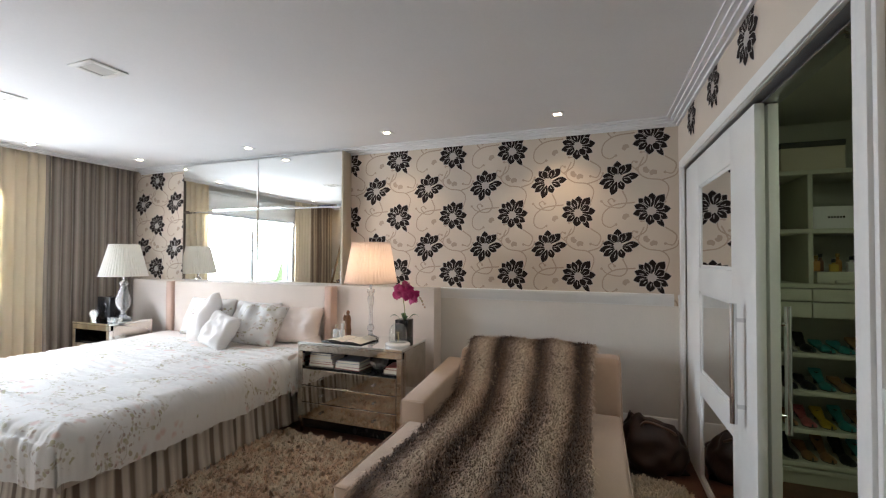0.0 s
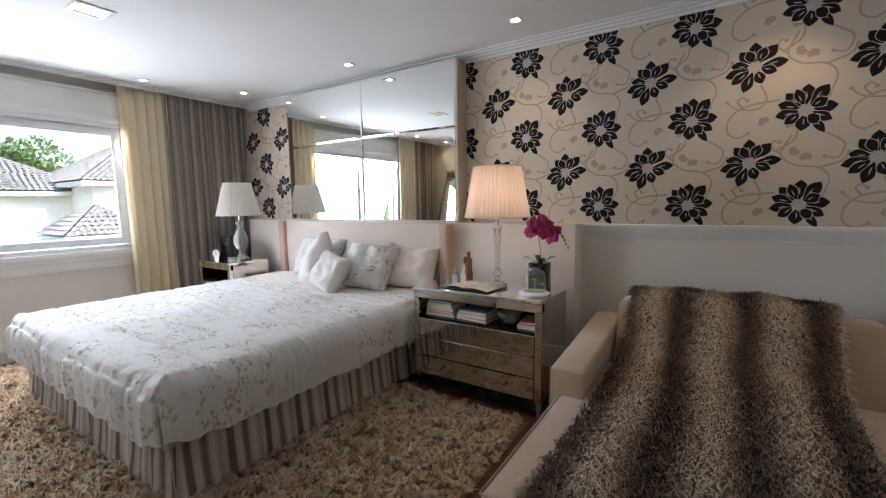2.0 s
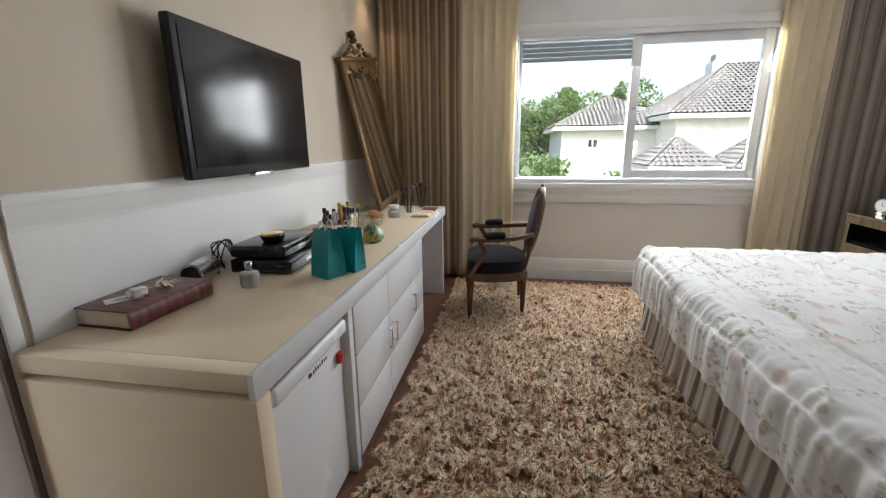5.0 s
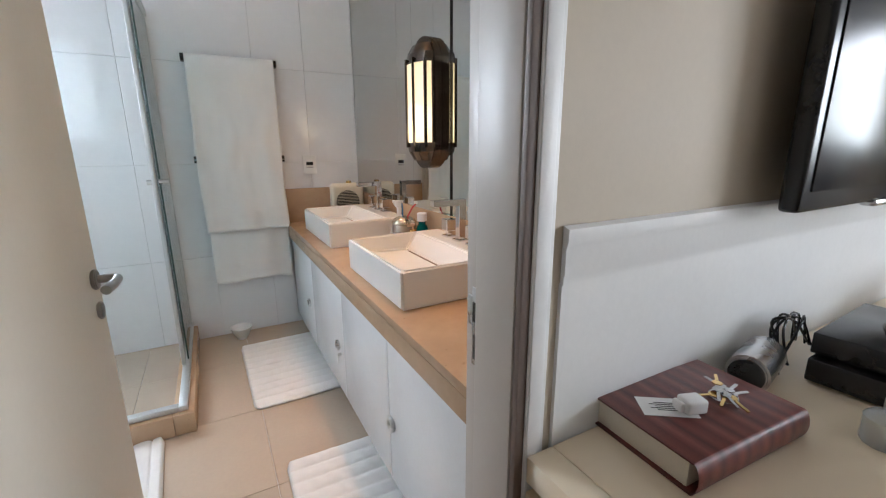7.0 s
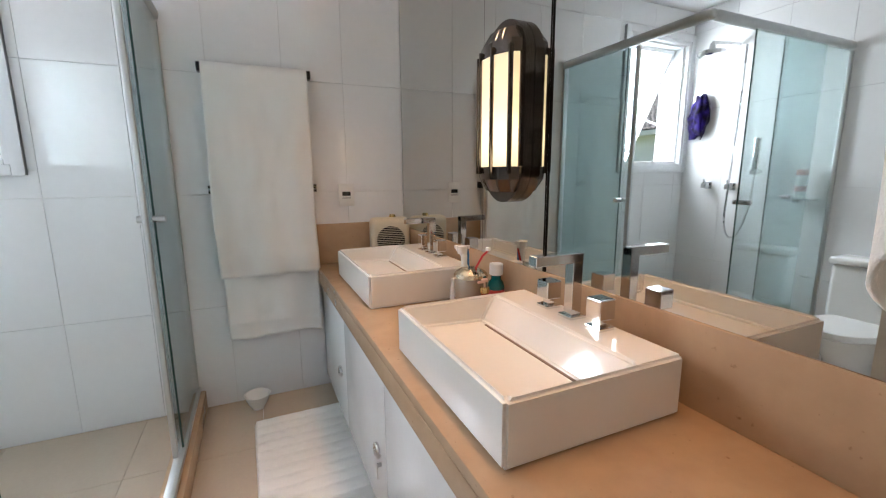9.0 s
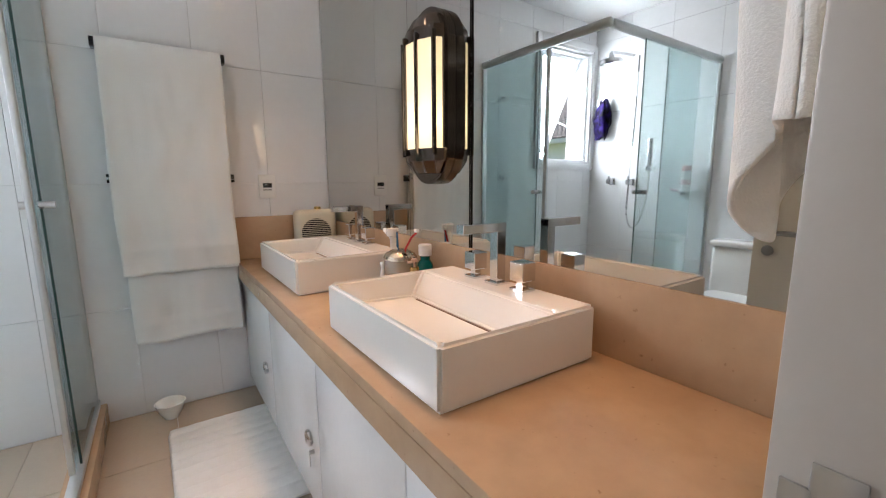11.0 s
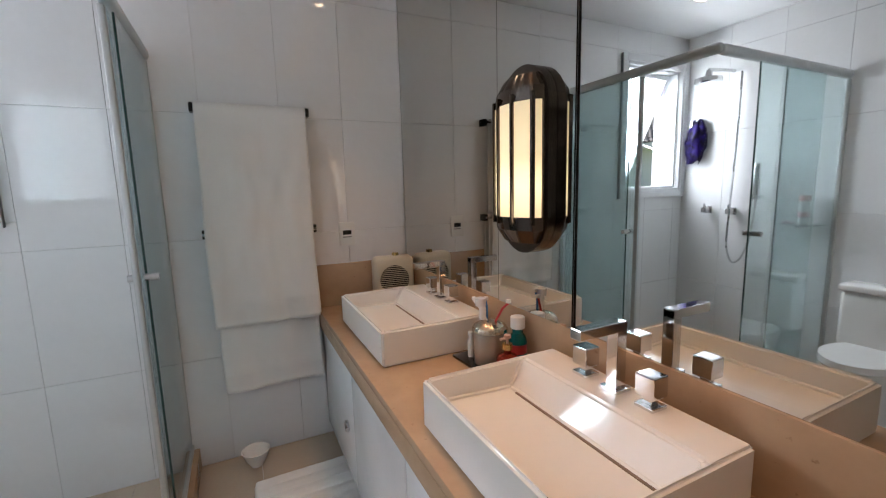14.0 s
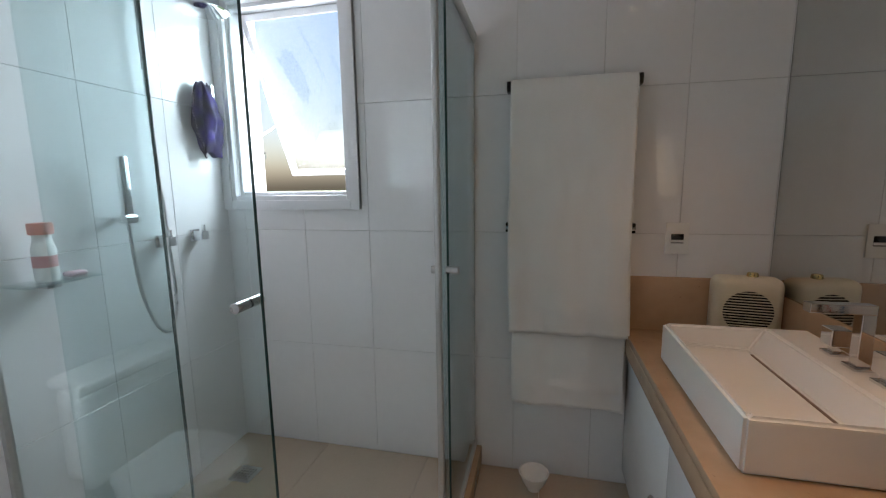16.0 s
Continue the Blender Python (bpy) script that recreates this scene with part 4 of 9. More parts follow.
for v in arm.verts:
    if v.co.z > 0.3:
        v.co.z += 0.075 * max(0, min(1, (v.co.y - 3.28) / 0.85)) * (v.co.z - 0.3) / 0.25
fixed("arm", arm, VELVET, ch)
fixed("arm_piping", piping(B(), [(-0.874, 3.249, 0.10), (-0.874, 3.249, 0.54), (-0.709, 3.249, 0.54), (-0.709, 3.249, 0.42)]), VELVET, ch)
back = cushion(B(), -0.70, 0.545, 3.80, 4.26, 0.2, 0.748, 0.035)
for v in back.verts:
    k = max(0.0, min(1.0, (v.co.z - 0.34) / 0.42))
    if v.co.y < 4.0:
        v.co.y += 0.27 * k - 0.02 * math.sin(k * math.pi) * (1 - ((v.co.x + 0.08) / 0.62) ** 2)
    v.co.z += 0.012 * (v.co.z > 0.7) * math.cos((v.co.x + 0.08) * 2.2)
fixed("back_cushion", back, VELVET, ch)
fixed("back_piping", piping(B(), [(0.543, 3.80, 0.36), (0.543, 3.94, 0.56), (0.543, 4.05, 0.73), (0.54, 4.08, 0.752), (0.54, 4.22, 0.752)]), VELVET, ch)
for x in (-0.8, 0.45):
    for y in (2.45, 4.1):
        fixed("leg", cyl(B(), (x, y, FLOOR), (x, y, 0.05), 0.02, 0.028), BLACK, ch)

# nightstand by the lamp
ANTIQUE = Mat("antiqued_mirror", (0.72, 0.68, 0.62), 0.04, 1.0)
ANTIQUE.color(ANTIQUE.mix(ANTIQUE.ramp(ANTIQUE.noise(6, 5), [(0.35, 0.0), (0.75, 1.0)]), (0.78, 0.76, 0.72), (0.55, 0.49, 0.42)))
ANTIQUE.rough(ANTIQUE.ramp(ANTIQUE.noise(9, 4), [(0.4, 0.02), (0.8, 0.12)]))
ANTIQUE = ANTIQUE.m


def nightstand(x0, x1, y0, y1, label):
    t = thing("nightstand", ((x0 + x1) / 2, (y0 + y1) / 2, FLOOR), label, "nightstand", "mirrored nightstands")
    fixed("top", box(B(), x0, x1, y0, y1, 0.745, 0.768, 0.004), MIRROR, t, "mirror glass top", None)
    fixed("apron", box(B(), x0 + 0.004, x1 - 0.004, y0 + 0.002, y0 + 0.02, 0.69, 0.744, 0.002), ANTIQUE, t, "", None)
    for a, b in ((x0 + 0.004, x0 + 0.05), (x1 - 0.05, x1 - 0.004)):
        fixed("post", box(B(), a, b, y0 + 0.003, y0 + 0.045, 0.10, 0.689, 0.002), ANTIQUE, t, "", None)
    for a, b in ((x0 + 0.002, x0 + 0.014), (x1 - 0.014, x1 - 0.002)):
        fixed("side", box(B(), a, b, y0 + 0.046, y1, 0.10, 0.744, 0.001), ANTIQUE, t, "", None)
    fixed("back", box(B(), x0 + 0.015, x1 - 0.015, y1 - 0.015, y1, 0.10, 0.744), BLACK, t)
    fixed("shelf", box(B(), x0 + 0.015, x1 - 0.015, y0 + 0.03, y1 - 0.016, 0.535, 0.55), BLACK_GLOSS, t)
    for k in range(3):
        z0 = 0.105 + 0.145 * k
        d = fixed("drawer", box(B(), x0 + 0.052, x1 - 0.052, y0 + 0.001, y0 + 0.02, z0, z0 + 0.141, 0.004), ANTIQUE, t, "antiqued mirror drawer front", None)
        for u in (0.25, 0.75):
            x = x0 + (x1 - x0) * u
            bm = cyl(B(), (x, y0 + 0.001, z0 + 0.07), (x, y0 - 0.01, z0 + 0.07), 0.006)
            lathe(bm, [(0, -0.012), (0.012, -0.006), (0.012, 0.006), (0, 0.012)], (x, y0 - 0.018, z0 + 0.07), 10)
            fixed("knob", bm, CRYSTAL, t, "cut crystal knob")
    fixed("carcass", box(B(), x0 + 0.05, x1 - 0.05, y0 + 0.021, y1 - 0.016, 0.10, 0.534), BLACK, t)
    fixed("plinth", box(B(), x0 + 0.03, x1 - 0.03, y0 + 0.03, y1 - 0.02, 0.02, 0.099), BLACK, t)
    for x in (x0 + 0.03, x1 - 0.03):
        for y in (y0 + 0.03, y1 - 0.03):
            fixed("foot", cyl(B(), (x, y, FLOOR), (x, y, 0.10), 0.012, 0.024, 8), STEEL, t)
    return t


nightstand(-2.10, -1.085, 3.70, 4.20, "wide mirrored nightstand with an open shelf of books")
nightstand(-5.25, -4.62, 3.72, 4.20, "mirrored nightstand beside the grey curtain")

# ---- wallpaper print ----
INK = worn("flower_ink", (0.022, 0.016, 0.015), 0.8, 0.2, Specular_IOR_Level=0.12)
PALE = worn("flower_highlight", (0.50, 0.46, 0.43), 0.5, 0.1)
VINE = worn("vine_print", (0.45, 0.355, 0.28), 0.6, 0.08)


def petal(bm, cx, cz, ang, length, width, lift, blunt=0.0):
    """A petal in the wall's plane, pointing along ang; blunt ones are widest near the tip."""
    n = 9
    pts = []
    for i in range(n):
        t = i / (n - 1)
        w = width * math.sin(math.pi * min(1, t * 0.93 + 0.07) ** (0.8 + blunt))
        pts.append((t * length, w))
    out = [(a, w) for a, w in pts] + [(a, -w) for a, w in pts[::-1]]
    c, s = math.cos(ang), math.sin(ang)
    bm.faces.new([bm.verts.new((cx + a * c - w * s, lift, cz + a * s + w * c)) for a, w in out])


PETALS = (((-0.10, 0.107, 0.030), (-0.135, 0.048, 0.030), (0.005, 0.150, 0.036), (0.100, 0.134, 0.036), (0.148, 0.012, 0.034), (-0.05, 0.125, 0.026), (0.098, 0.056, 0.030),
           (-0.145, -0.028, 0.030), (0.124, -0.072, 0.028), (0.096, -0.145, 0.022), (-0.098, -0.078, 0.028), (-0.015, -0.126, 0.036), (0.06, -0.088, 0.028)),
          ((-0.006, 0.148, 0.034), (-0.085, 0.101, 0.030), (0.108, 0.115, 0.034), (0.05, 0.11, 0.028), (-0.045, 0.10, 0.026), (0.166, 0.012, 0.030), (-0.127, 0.022, 0.030),
           (0.112, -0.045, 0.028), (-0.157, -0.045, 0.030), (-0.122, -0.092, 0.028), (0.04, -0.108, 0.030), (-0.055, -0.152, 0.032)))


def flower_mesh(kind):
    """A dark flower of separate pointed petals edged in silver round a pale heart."""
    ink, pale = B(), B()
    lift = -0.0008
    for dx, dz, w in PETALS[kind]:
        a, reach = math.atan2(dz, dx), math.hypot(dx, dz)
        x0, z0 = 0.16 * dx, 0.16 * dz
        lift -= 0.00004
        petal(pale, x0 - 0.004 * math.cos(a), z0 - 0.004 * math.sin(a), a, reach * 0.84 + 0.009, w + 0.0042, lift, 0.75)
        lift -= 0.00004
        petal(ink, x0, z0, a, reach * 0.84, w, lift, 0.75)
        if reach > 0.11:
            lift -= 0.00002
            petal(pale, x0 + 0.25 * dx, z0 + 0.25 * dz, a + 0.10, reach * 0.30, 0.0032, lift, 0.2)
    for k in range(7):
        lift -= 0.00004
        petal(pale, 0.0, -0.004, k * 0.9 + 0.3, 0.042, 0.016, lift, 0.5)
    return mesh_of("flower_print", ink, INK, None), mesh_of("flower_highlight", pale, PALE, None)


def ribbon(bm, pts, w0, w1, lift):
    pts = curve_pts([(x, 0, z) for x, z in pts], 7)
    prev = None
    n = len(pts)
    for i, p in enumerate(pts):
        d = (pts[min(i + 1, n - 1)] - pts[max(i - 1, 0)]).normalized()
        w = w0 + (w1 - w0) * i / n
        a = bm.verts.new((p.x - d.z * w, lift, p.z + d.x * w))
        b = bm.verts.new((p.x + d.z * w, lift, p.z - d.x * w))
        if prev:
            bm.faces.new((prev[0], prev[1], b, a))
        prev = (a, b)


def vine_mesh(which):
    """Scrolling stems with curled tips and heart-shaped leaves."""
    bm = B()
    L, q = -0.0005, 0.0023
    lines = ([(-55, 32), (-125, 25), (-165, -3), (-170, -43), (-145, -61), (-122, -50)],
             [(-138, 22), (-150, 40), (-138, 50), (-128, 40)],
             [(-25, -62), (-45, -113), (-15, -143), (35, -153), (58, -183), (45, -233)],
             [(45, -63), (82, -93), (72, -128), (46, -124)],
             [(35, -153), (78, -138), (92, -116)],
             [(-45, -113), (-66, -94), (-62, -76), (-50, -80)])
    hearts = ((5, -112, -1.4), (-95, -12, -0.9))
    if which:
        lines = ([(15, -50), (30, -90), (10, -115), (-38, -108), (-60, -88)], [(60, 30), (95, 55), (100, 88), (80, 92)])
        hearts = ((88, 18, 0.6),)
    for pts in lines:
        ribbon(bm, [(x * q, z * q) for x, z in pts], 0.0062, 0.0045, L)
        ex, ez = pts[-1]
        for k in range(5):
            petal(bm, ex * q, ez * q, k * 1.257, 0.013, 0.006, L - 0.0001, 0.4)
    for x, z, a in hearts:
        petal(bm, x * q, z * q, a - 0.42, 0.052, 0.020, L - 0.0001, 0.4)
        petal(bm, x * q, z * q, a + 0.42, 0.052, 0.020, L - 0.0002, 0.4)
    return mesh_of("vine_print", bm, VINE, None)


FLOWERS, VINES = [flower_mesh(0), flower_mesh(1)], [vine_mesh(0), vine_mesh(1)]


def print_spot(parent, x, y, z, rz, kind, vine=True):
    for me in FLOWERS[kind] + ((VINES[kind],) if vine else ()):
        ob = part(me.name, me, None, parent)
        ob.matrix_world = pose(x, y, z, 0, 0, rz)


north, east = bpy.data.objects["wall_north"], bpy.data.objects["wall_east"]
for row, z in enumerate((2.530, 2.218, 1.922, 1.620, 1.330)):
    for k in range(-1, 13):
        x = (0.823 if row % 2 == 0 else 0.560) - 0.5985 * k
        if x > 0.9 or -4.36 < x < -2.32 or x < -5.45:
            continue
        print_spot(north, x, N - 0.0006, z + (0.02 if z < 1.34 else 0), 0, row % 2)
    for k in range(0, 9):
        y = (4.40 if row % 2 else 4.10) - 0.5935 * k
        if y < 0 or (1.86 < y < 4.58 and z < 2.45):
            continue
        print_spot(east, E - 0.0006, y, z + (0.02 if z < 1.34 else 0), -90, row % 2, not 1.55 < y < 4.58)

# ---- recessed ceiling spots ----
BULB = Mat("lit_bulb", (1, 0.9, 0.75), 0.4).glow((1.0, 0.78, 0.5), 9).m
DIM = Mat("unlit_bulb", (0.75, 0.75, 0.72), 0.2).m


def ceiling_spot(x, y, z, power=6.0, aim=(0, 0), lit=True, tint=WARM, beam=95, label="square white recessed ceiling spot, lit"):
    t = thing("ceiling_spot", (x, y, z), label, "ceiling light", "recessed spots")
    bm = B()
    for a, b, c, d in ((-0.055, 0.055, 0.032, 0.055), (-0.055, 0.055, -0.055, -0.032), (-0.055, -0.032, -0.032, 0.032), (0.032, 0.055, -0.032, 0.032)):
        box(bm, a, b, c, d, -0.006, 0.0, 0.002)
    part("trim", bm, CEILING, t)
    part("bulb", cyl(B(), (0, 0, -0.004), (0, 0, -0.001), 0.028, seg=16), BULB if lit else DIM, t)
    if lit and power:
        lamp("spot_light", "SPOT", look((x, y, z - 0.012), (x + aim[0], y + aim[1], z - 2)), power, tint, spot=radians(beam), radius=0.03)
    return t


for x, p in ((0.083, 6.5), (-1.479, 4.0), (-3.16, 0.5), (-4.849, 1.5)):
    ceiling_spot(x, 4.17, TOP, p, (0, 0.5))
for y in (3.287, 2.164, 0.94, -0.08):
    ceiling_spot(-5.2, y, TOP, 1.2 if y > 0 else 5.0, (-0.2, 0))
for x, y in ((-2.56, 2.36), (-3.72, 2.40)):
    t = thing("ceiling_downlight", (x, y, TOP), "square white recessed ceiling downlight, unlit", "ceiling light", "ceiling downlights")
    bm = B()
    for a, b, c, d in ((-0.11, 0.11, 0.07, 0.11), (-0.11, 0.11, -0.11, -0.07), (-0.11, -0.07, -0.07, 0.07), (0.07, 0.11, -0.07, 0.07)):
        box(bm, a, b, c, d, -0.008, 0.0, 0.003)
    part("trim", bm, WHITE_PAINT, t)
    part("lens", box(B(), -0.07, 0.07, -0.07, 0.07, -0.004, -0.001), DIM, t)

# ---- table lamps ----
def shade_material(name, color, through):
    m = Mat(name, color, 0.85)
    tr = m.node("ShaderNodeBsdfTranslucent", {"Color": (*through, 1)})
    mx = m.node("ShaderNodeMixShader", {0: 0.5, 1: m.p.outputs[0], 2: tr.outputs[0]})
    m.t.links.new(mx.outputs[0], m.t.nodes["Material Output"].inputs[0])
    m.bump(m.noise(300, 2), 0.1, 0.002)
    return m.m


SHADE_WHITE = shade_material("white_pleated_shade", (0.82, 0.81, 0.78), (0.9, 0.85, 0.75))
SHADE_BLUSH = shade_material("blush_pleated_shade", (0.80, 0.70, 0.63), (0.92, 0.74, 0.62))


def table_lamp(x, y, z, mat, label, lit, r0, r1, zb, zt):
    t = thing("table_lamp", (x, y, z), label, "table lamp", "bedside lamps")
    prof = [(0.085, 0.0), (0.085, 0.018), (0.07, 0.026), (0.045, 0.045), (0.028, 0.07), (0.024, 0.10), (0.05, 0.13), (0.075, 0.19), (0.078, 0.25), (0.055, 0.32), (0.034, 0.37), (0.03, 0.40), (0.045, 0.42), (0.045, 0.44), (0.022, 0.455)] if not lit else \
        [(0.075, 0.0), (0.075, 0.02), (0.05, 0.035), (0.02, 0.05), (0.018, 0.08), (0.032, 0.10), (0.032, 0.12), (0.018, 0.14), (0.02, 0.30), (0.032, 0.36), (0.03, 0.38), (0.02, 0.40), (0.036, 0.43), (0.036, 0.45), (0.018, 0.46)]
    part("stem", lathe(B(), prof, seg=16), CRYSTAL, t, "cut crystal stem", 25)
    part("socket", cyl(B(), (0, 0, 0.455), (0, 0, zb - z + 0.10), 0.012), CHROME, t)
    bm = B()
    n, rows = 96, 6
    g = []
    for j in range(rows + 1):
        k = j / rows
        r = r0 + (r1 - r0) * k
        g.append([bm.verts.new(((r + 0.004 * math.cos(48 * 2 * math.pi * i / n) * 1.0) * math.cos(2 * math.pi * i / n), (r + 0.004 * math.cos(48 * 2 * math.pi * i / n)) * math.sin(2 * math.pi * i / n), zb - z + (zt - zb) * k)) for i in range(n)])
    for p, q in zip(g, g[1:]):
        for i in range(n):
            bm.faces.new((p[i], p[(i + 1) % n], q[(i + 1) % n], q[i]))
    part("shade", bm, mat, t, "pleated fabric shade", 20)
    for r, zz in ((r0 + 0.003, zb - z), (r1 + 0.003, zt - z)):
        part("binding", tube(B(), [(r * math.cos(a), r * math.sin(a), zz) for a in [2 * math.pi * i / 48 for i in range(49)]], 0.005, 6), mat, t)
    bm = lathe(B(), [(0, 0), (0.02, 0.012), (0.03, 0.04), (0.02, 0.07), (0.0, 0.08)], (0, 0, zb - z + 0.10), 12)
    part("bulb", bm, BULB if lit else DIM, t)
    if lit:
        lamp("table_lamp_light", "POINT", Matrix.Translation((x, y, zb + 0.17)), 0.45, (1.0, 0.76, 0.58), radius=0.05)
    return t


table_lamp(-1.53, 3.98, 0.769, SHADE_BLUSH, "crystal table lamp with a blush pleated shade, lit", True, 0.232, 0.168, 1.285, 1.64)
table_lamp(-4.80, 3.98, 0.769, SHADE_WHITE, "crystal table lamp with a white pleated shade", False, 0.235, 0.145, 1.285, 1.645)

# ---- on the nightstand ----
def hard_book(place, size, rz, cover, label, cat="book"):
    w, d, h = size
    t = thing("book", place, label, cat, "books on the nightstand shelf", rz)
    bm = box(B(), -w / 2, w / 2, -d / 2, d / 2, 0, 0.003, 0.001)
    box(bm, -w / 2, w / 2, -d / 2, d / 2, h - 0.003, h, 0.001), box(bm, -w / 2, -w / 2 + 0.004, -d / 2, d / 2, 0, h, 0.001)
    part("cover", bm, cover, t)
    part("page_block", box(B(), -w / 2 + 0.004, w / 2 - 0.004, -d / 2 + 0.004, d / 2 - 0.004, 0.003, h - 0.003), PAPER, t)


PAPER = worn("book_pages", (0.74, 0.68, 0.56), 0.8, 0.1, 4, 400, 0.2)
PAPER_WHITE = worn("white_paper", (0.8, 0.79, 0.77), 0.7, 0.05)
COVERS = [worn("cover_" + n, c, 0.4, 0.15) for n, c in (("navy", (0.05, 0.06, 0.10)), ("white", (0.7, 0.68, 0.65)), ("red", (0.35, 0.08, 0.06)), ("grey", (0.22, 0.23, 0.25)), ("cream", (0.62, 0.52, 0.40)))]
z = 0.5505
for k, (h, c) in enumerate(((0.022, 4), (0.02, 2), (0.024, 1), (0.03, 1), (0.02, 0))):
    hard_book((-1.90, 3.86, z), (0.25 - 0.01 * k, 0.20, h), 2 - 3 * k % 5, COVERS[c], "closed book lying in a stack on the nightstand shelf")
    z += h + 0.0005
z = 0.5505
for k, (h, c) in enumerate(((0.022, 2), (0.026, 1), (0.024, 3))):
    hard_book((-1.62, 3.85, z), (0.26 - 0.02 * k, 0.2, h), -6 + 4 * k, COVERS[c], "closed book lying in a stack on the nightstand shelf")
    z += h + 0.0005
hard_book((-1.20, 3.86, 0.5505), (0.16, 0.2, 0.03), 0, COVERS[4], "small cream book on the nightstand shelf")
hard_book((-1.20, 3.86, 0.581), (0.15, 0.18, 0.02), 5, COVERS[2], "small red book on the nightstand shelf")
t = thing("glass_dish", (-1.38, 3.87, 0.5505), "faceted clear glass dish on the nightstand shelf", "dish")
part("bowl", lathe(B(), [(0.04, 0), (0.045, 0.004), (0.08, 0.05), (0.085, 0.075), (0.078, 0.075), (0.04, 0.012), (0, 0.01)], seg=12), CRYSTAL, t, "", 20)

t = thing("open_book", (-1.68, 3.88, 0.769), "open book with a black cover lying on the nightstand", "book", rz=-4)
part("cover", box(B(), -0.21, 0.21, -0.13, 0.13, 0, 0.006, 0.002), BLACK, t)
for s in (-1, 1):
    def leaf(u, v, s=s):
        return s * (0.003 + 0.19 * u), -0.12 + 0.24 * v, 0.007 + 0.016 * math.sin(u * math.pi * 0.9 + 0.3) * (1 - 0.3 * u)
    part("page_block", sheet(B(), 10, 2, leaf), PAPER, t)
bm = lathe(lathe(B(), [(0.036, 0), (0.038, 0.012), (0.03, 0.02), (0.034, 0.06), (0.026, 0.12), (0.03, 0.17), (0.022, 0.2), (0.008, 0.21)], seg=14), [(0, 0.205), (0.014, 0.212), (0.017, 0.228), (0.012, 0.243), (0, 0.247)], seg=10)
lathe(bm, [(0, 0), (0.014, 0.006), (0.016, 0.03), (0.008, 0.05), (0, 0.06)], (-0.022, -0.022, 0.15), 8)
for v in bm.verts:
    v.co += 0.004 * noise.noise_vector(v.co * 60)
fig = tagged(new("figurine", mesh_of("figurine", bm, worn("carved_wood", (0.22, 0.10, 0.045), 0.45, 0.3, 20), 50)), "small brown carved wooden figurine on the nightstand", "figurine")
fig.location = (-1.80, 4.03, 0.769)


def bottle(place, r, h, neck, body_mat, cap_mat, label, square=False, cap_h=0.03, category="bottle", group=""):
    t = thing("bottle", place, label, category, group)
    if square:
        bm = box(B(), -r, r, -r * 0.6, r * 0.6, 0, h, r * 0.15)
        cyl(bm, (0, 0, h), (0, 0, h + 0.012), neck)
    else:
        bm = lathe(B(), [(r * 0.9, 0), (r, 0.006), (r, h * 0.75), (r * 0.85, h * 0.88), (neck, h * 0.96), (neck, h + 0.012)], seg=18)
    part("body", bm, body_mat, t)
    part("cap", cyl(B(), (0, 0, h + 0.013), (0, 0, h + 0.013 + cap_h), neck * 1.35, bevel=0.002), cap_mat, t)
    return t


WATER = Mat("pale_liquid_glass", (0.75, 0.78, 0.78), 0.05, 0.0, Transmission_Weight=0.6).m
GOLD = worn("gold_metal", (0.72, 0.5, 0.2), 0.22, 0.1, metal=1.0, bump=0.02)
bottle((-1.85, 3.92, 0.769), 0.026, 0.085, 0.01, WATER, COVERS[4], "small clear perfume bottle on the nightstand", True)
bottle((-1.79, 3.93, 0.769), 0.018, 0.10, 0.01, CERAMIC, CERAMIC, "small white flask on the nightstand")
t = thing("glass_cloche", (-1.20, 3.86, 0.769), "glass dome on a white base with a flower inside", "cloche")
part("base", lathe(B(), [(0.10, 0), (0.105, 0.006), (0.105, 0.016), (0.09, 0.024), (0, 0.024)], seg=32), CERAMIC, t)
g = part("dome", lathe(B(), [(0.075, 0.025), (0.076, 0.10), (0.07, 0.14), (0.05, 0.172), (0.02, 0.186), (0, 0.188)], seg=32), GLASS, t, "", 179)
g.visible_shadow = False
bm = tube(B(), [(0, 0, 0.024), (0.005, 0, 0.06), (0, 0.004, 0.10)], 0.003, 6)
for k in range(7):
    a = k * 0.9
    petal(bm, 0, 0, a, 0.028, 0.009, 0)
    for v in list(bm.verts)[-18:]:
        v.co = Vector((v.co.x, v.co.z, 0.10 + 0.3 * (v.co.x ** 2 + v.co.z ** 2) ** 0.5))
part("dried_flower", bm, worn("dried_cream", (0.5, 0.42, 0.2), 0.7), t)

# orchid
ORCHID = worn("magenta_petal", (0.42, 0.012, 0.13), 0.5, 0.25, 30, 90, 0.1)
t = thing("orchid", (-1.24, 4.07, 0.769), "magenta orchid in a square black pot", "potted plant")
bm = box(B(), -0.062, 0.062, -0.062, 0.062, 0, 0.19, 0.004)
part("pot", bm, BLACK_GLOSS, t, "glossy black pot")
stem = curve_pts([(0, 0, 0.18), (0.004, 0, 0.27), (-0.005, -0.01, 0.36), (0.01, -0.02, 0.43), (0.07, -0.03, 0.47), (0.14, -0.03, 0.42), (0.19, -0.03, 0.35)], 6)
part("stem", tube(B(), stem, 0.0035, 6), worn("orchid_stem", (0.22, 0.24, 0.08), 0.5), t)


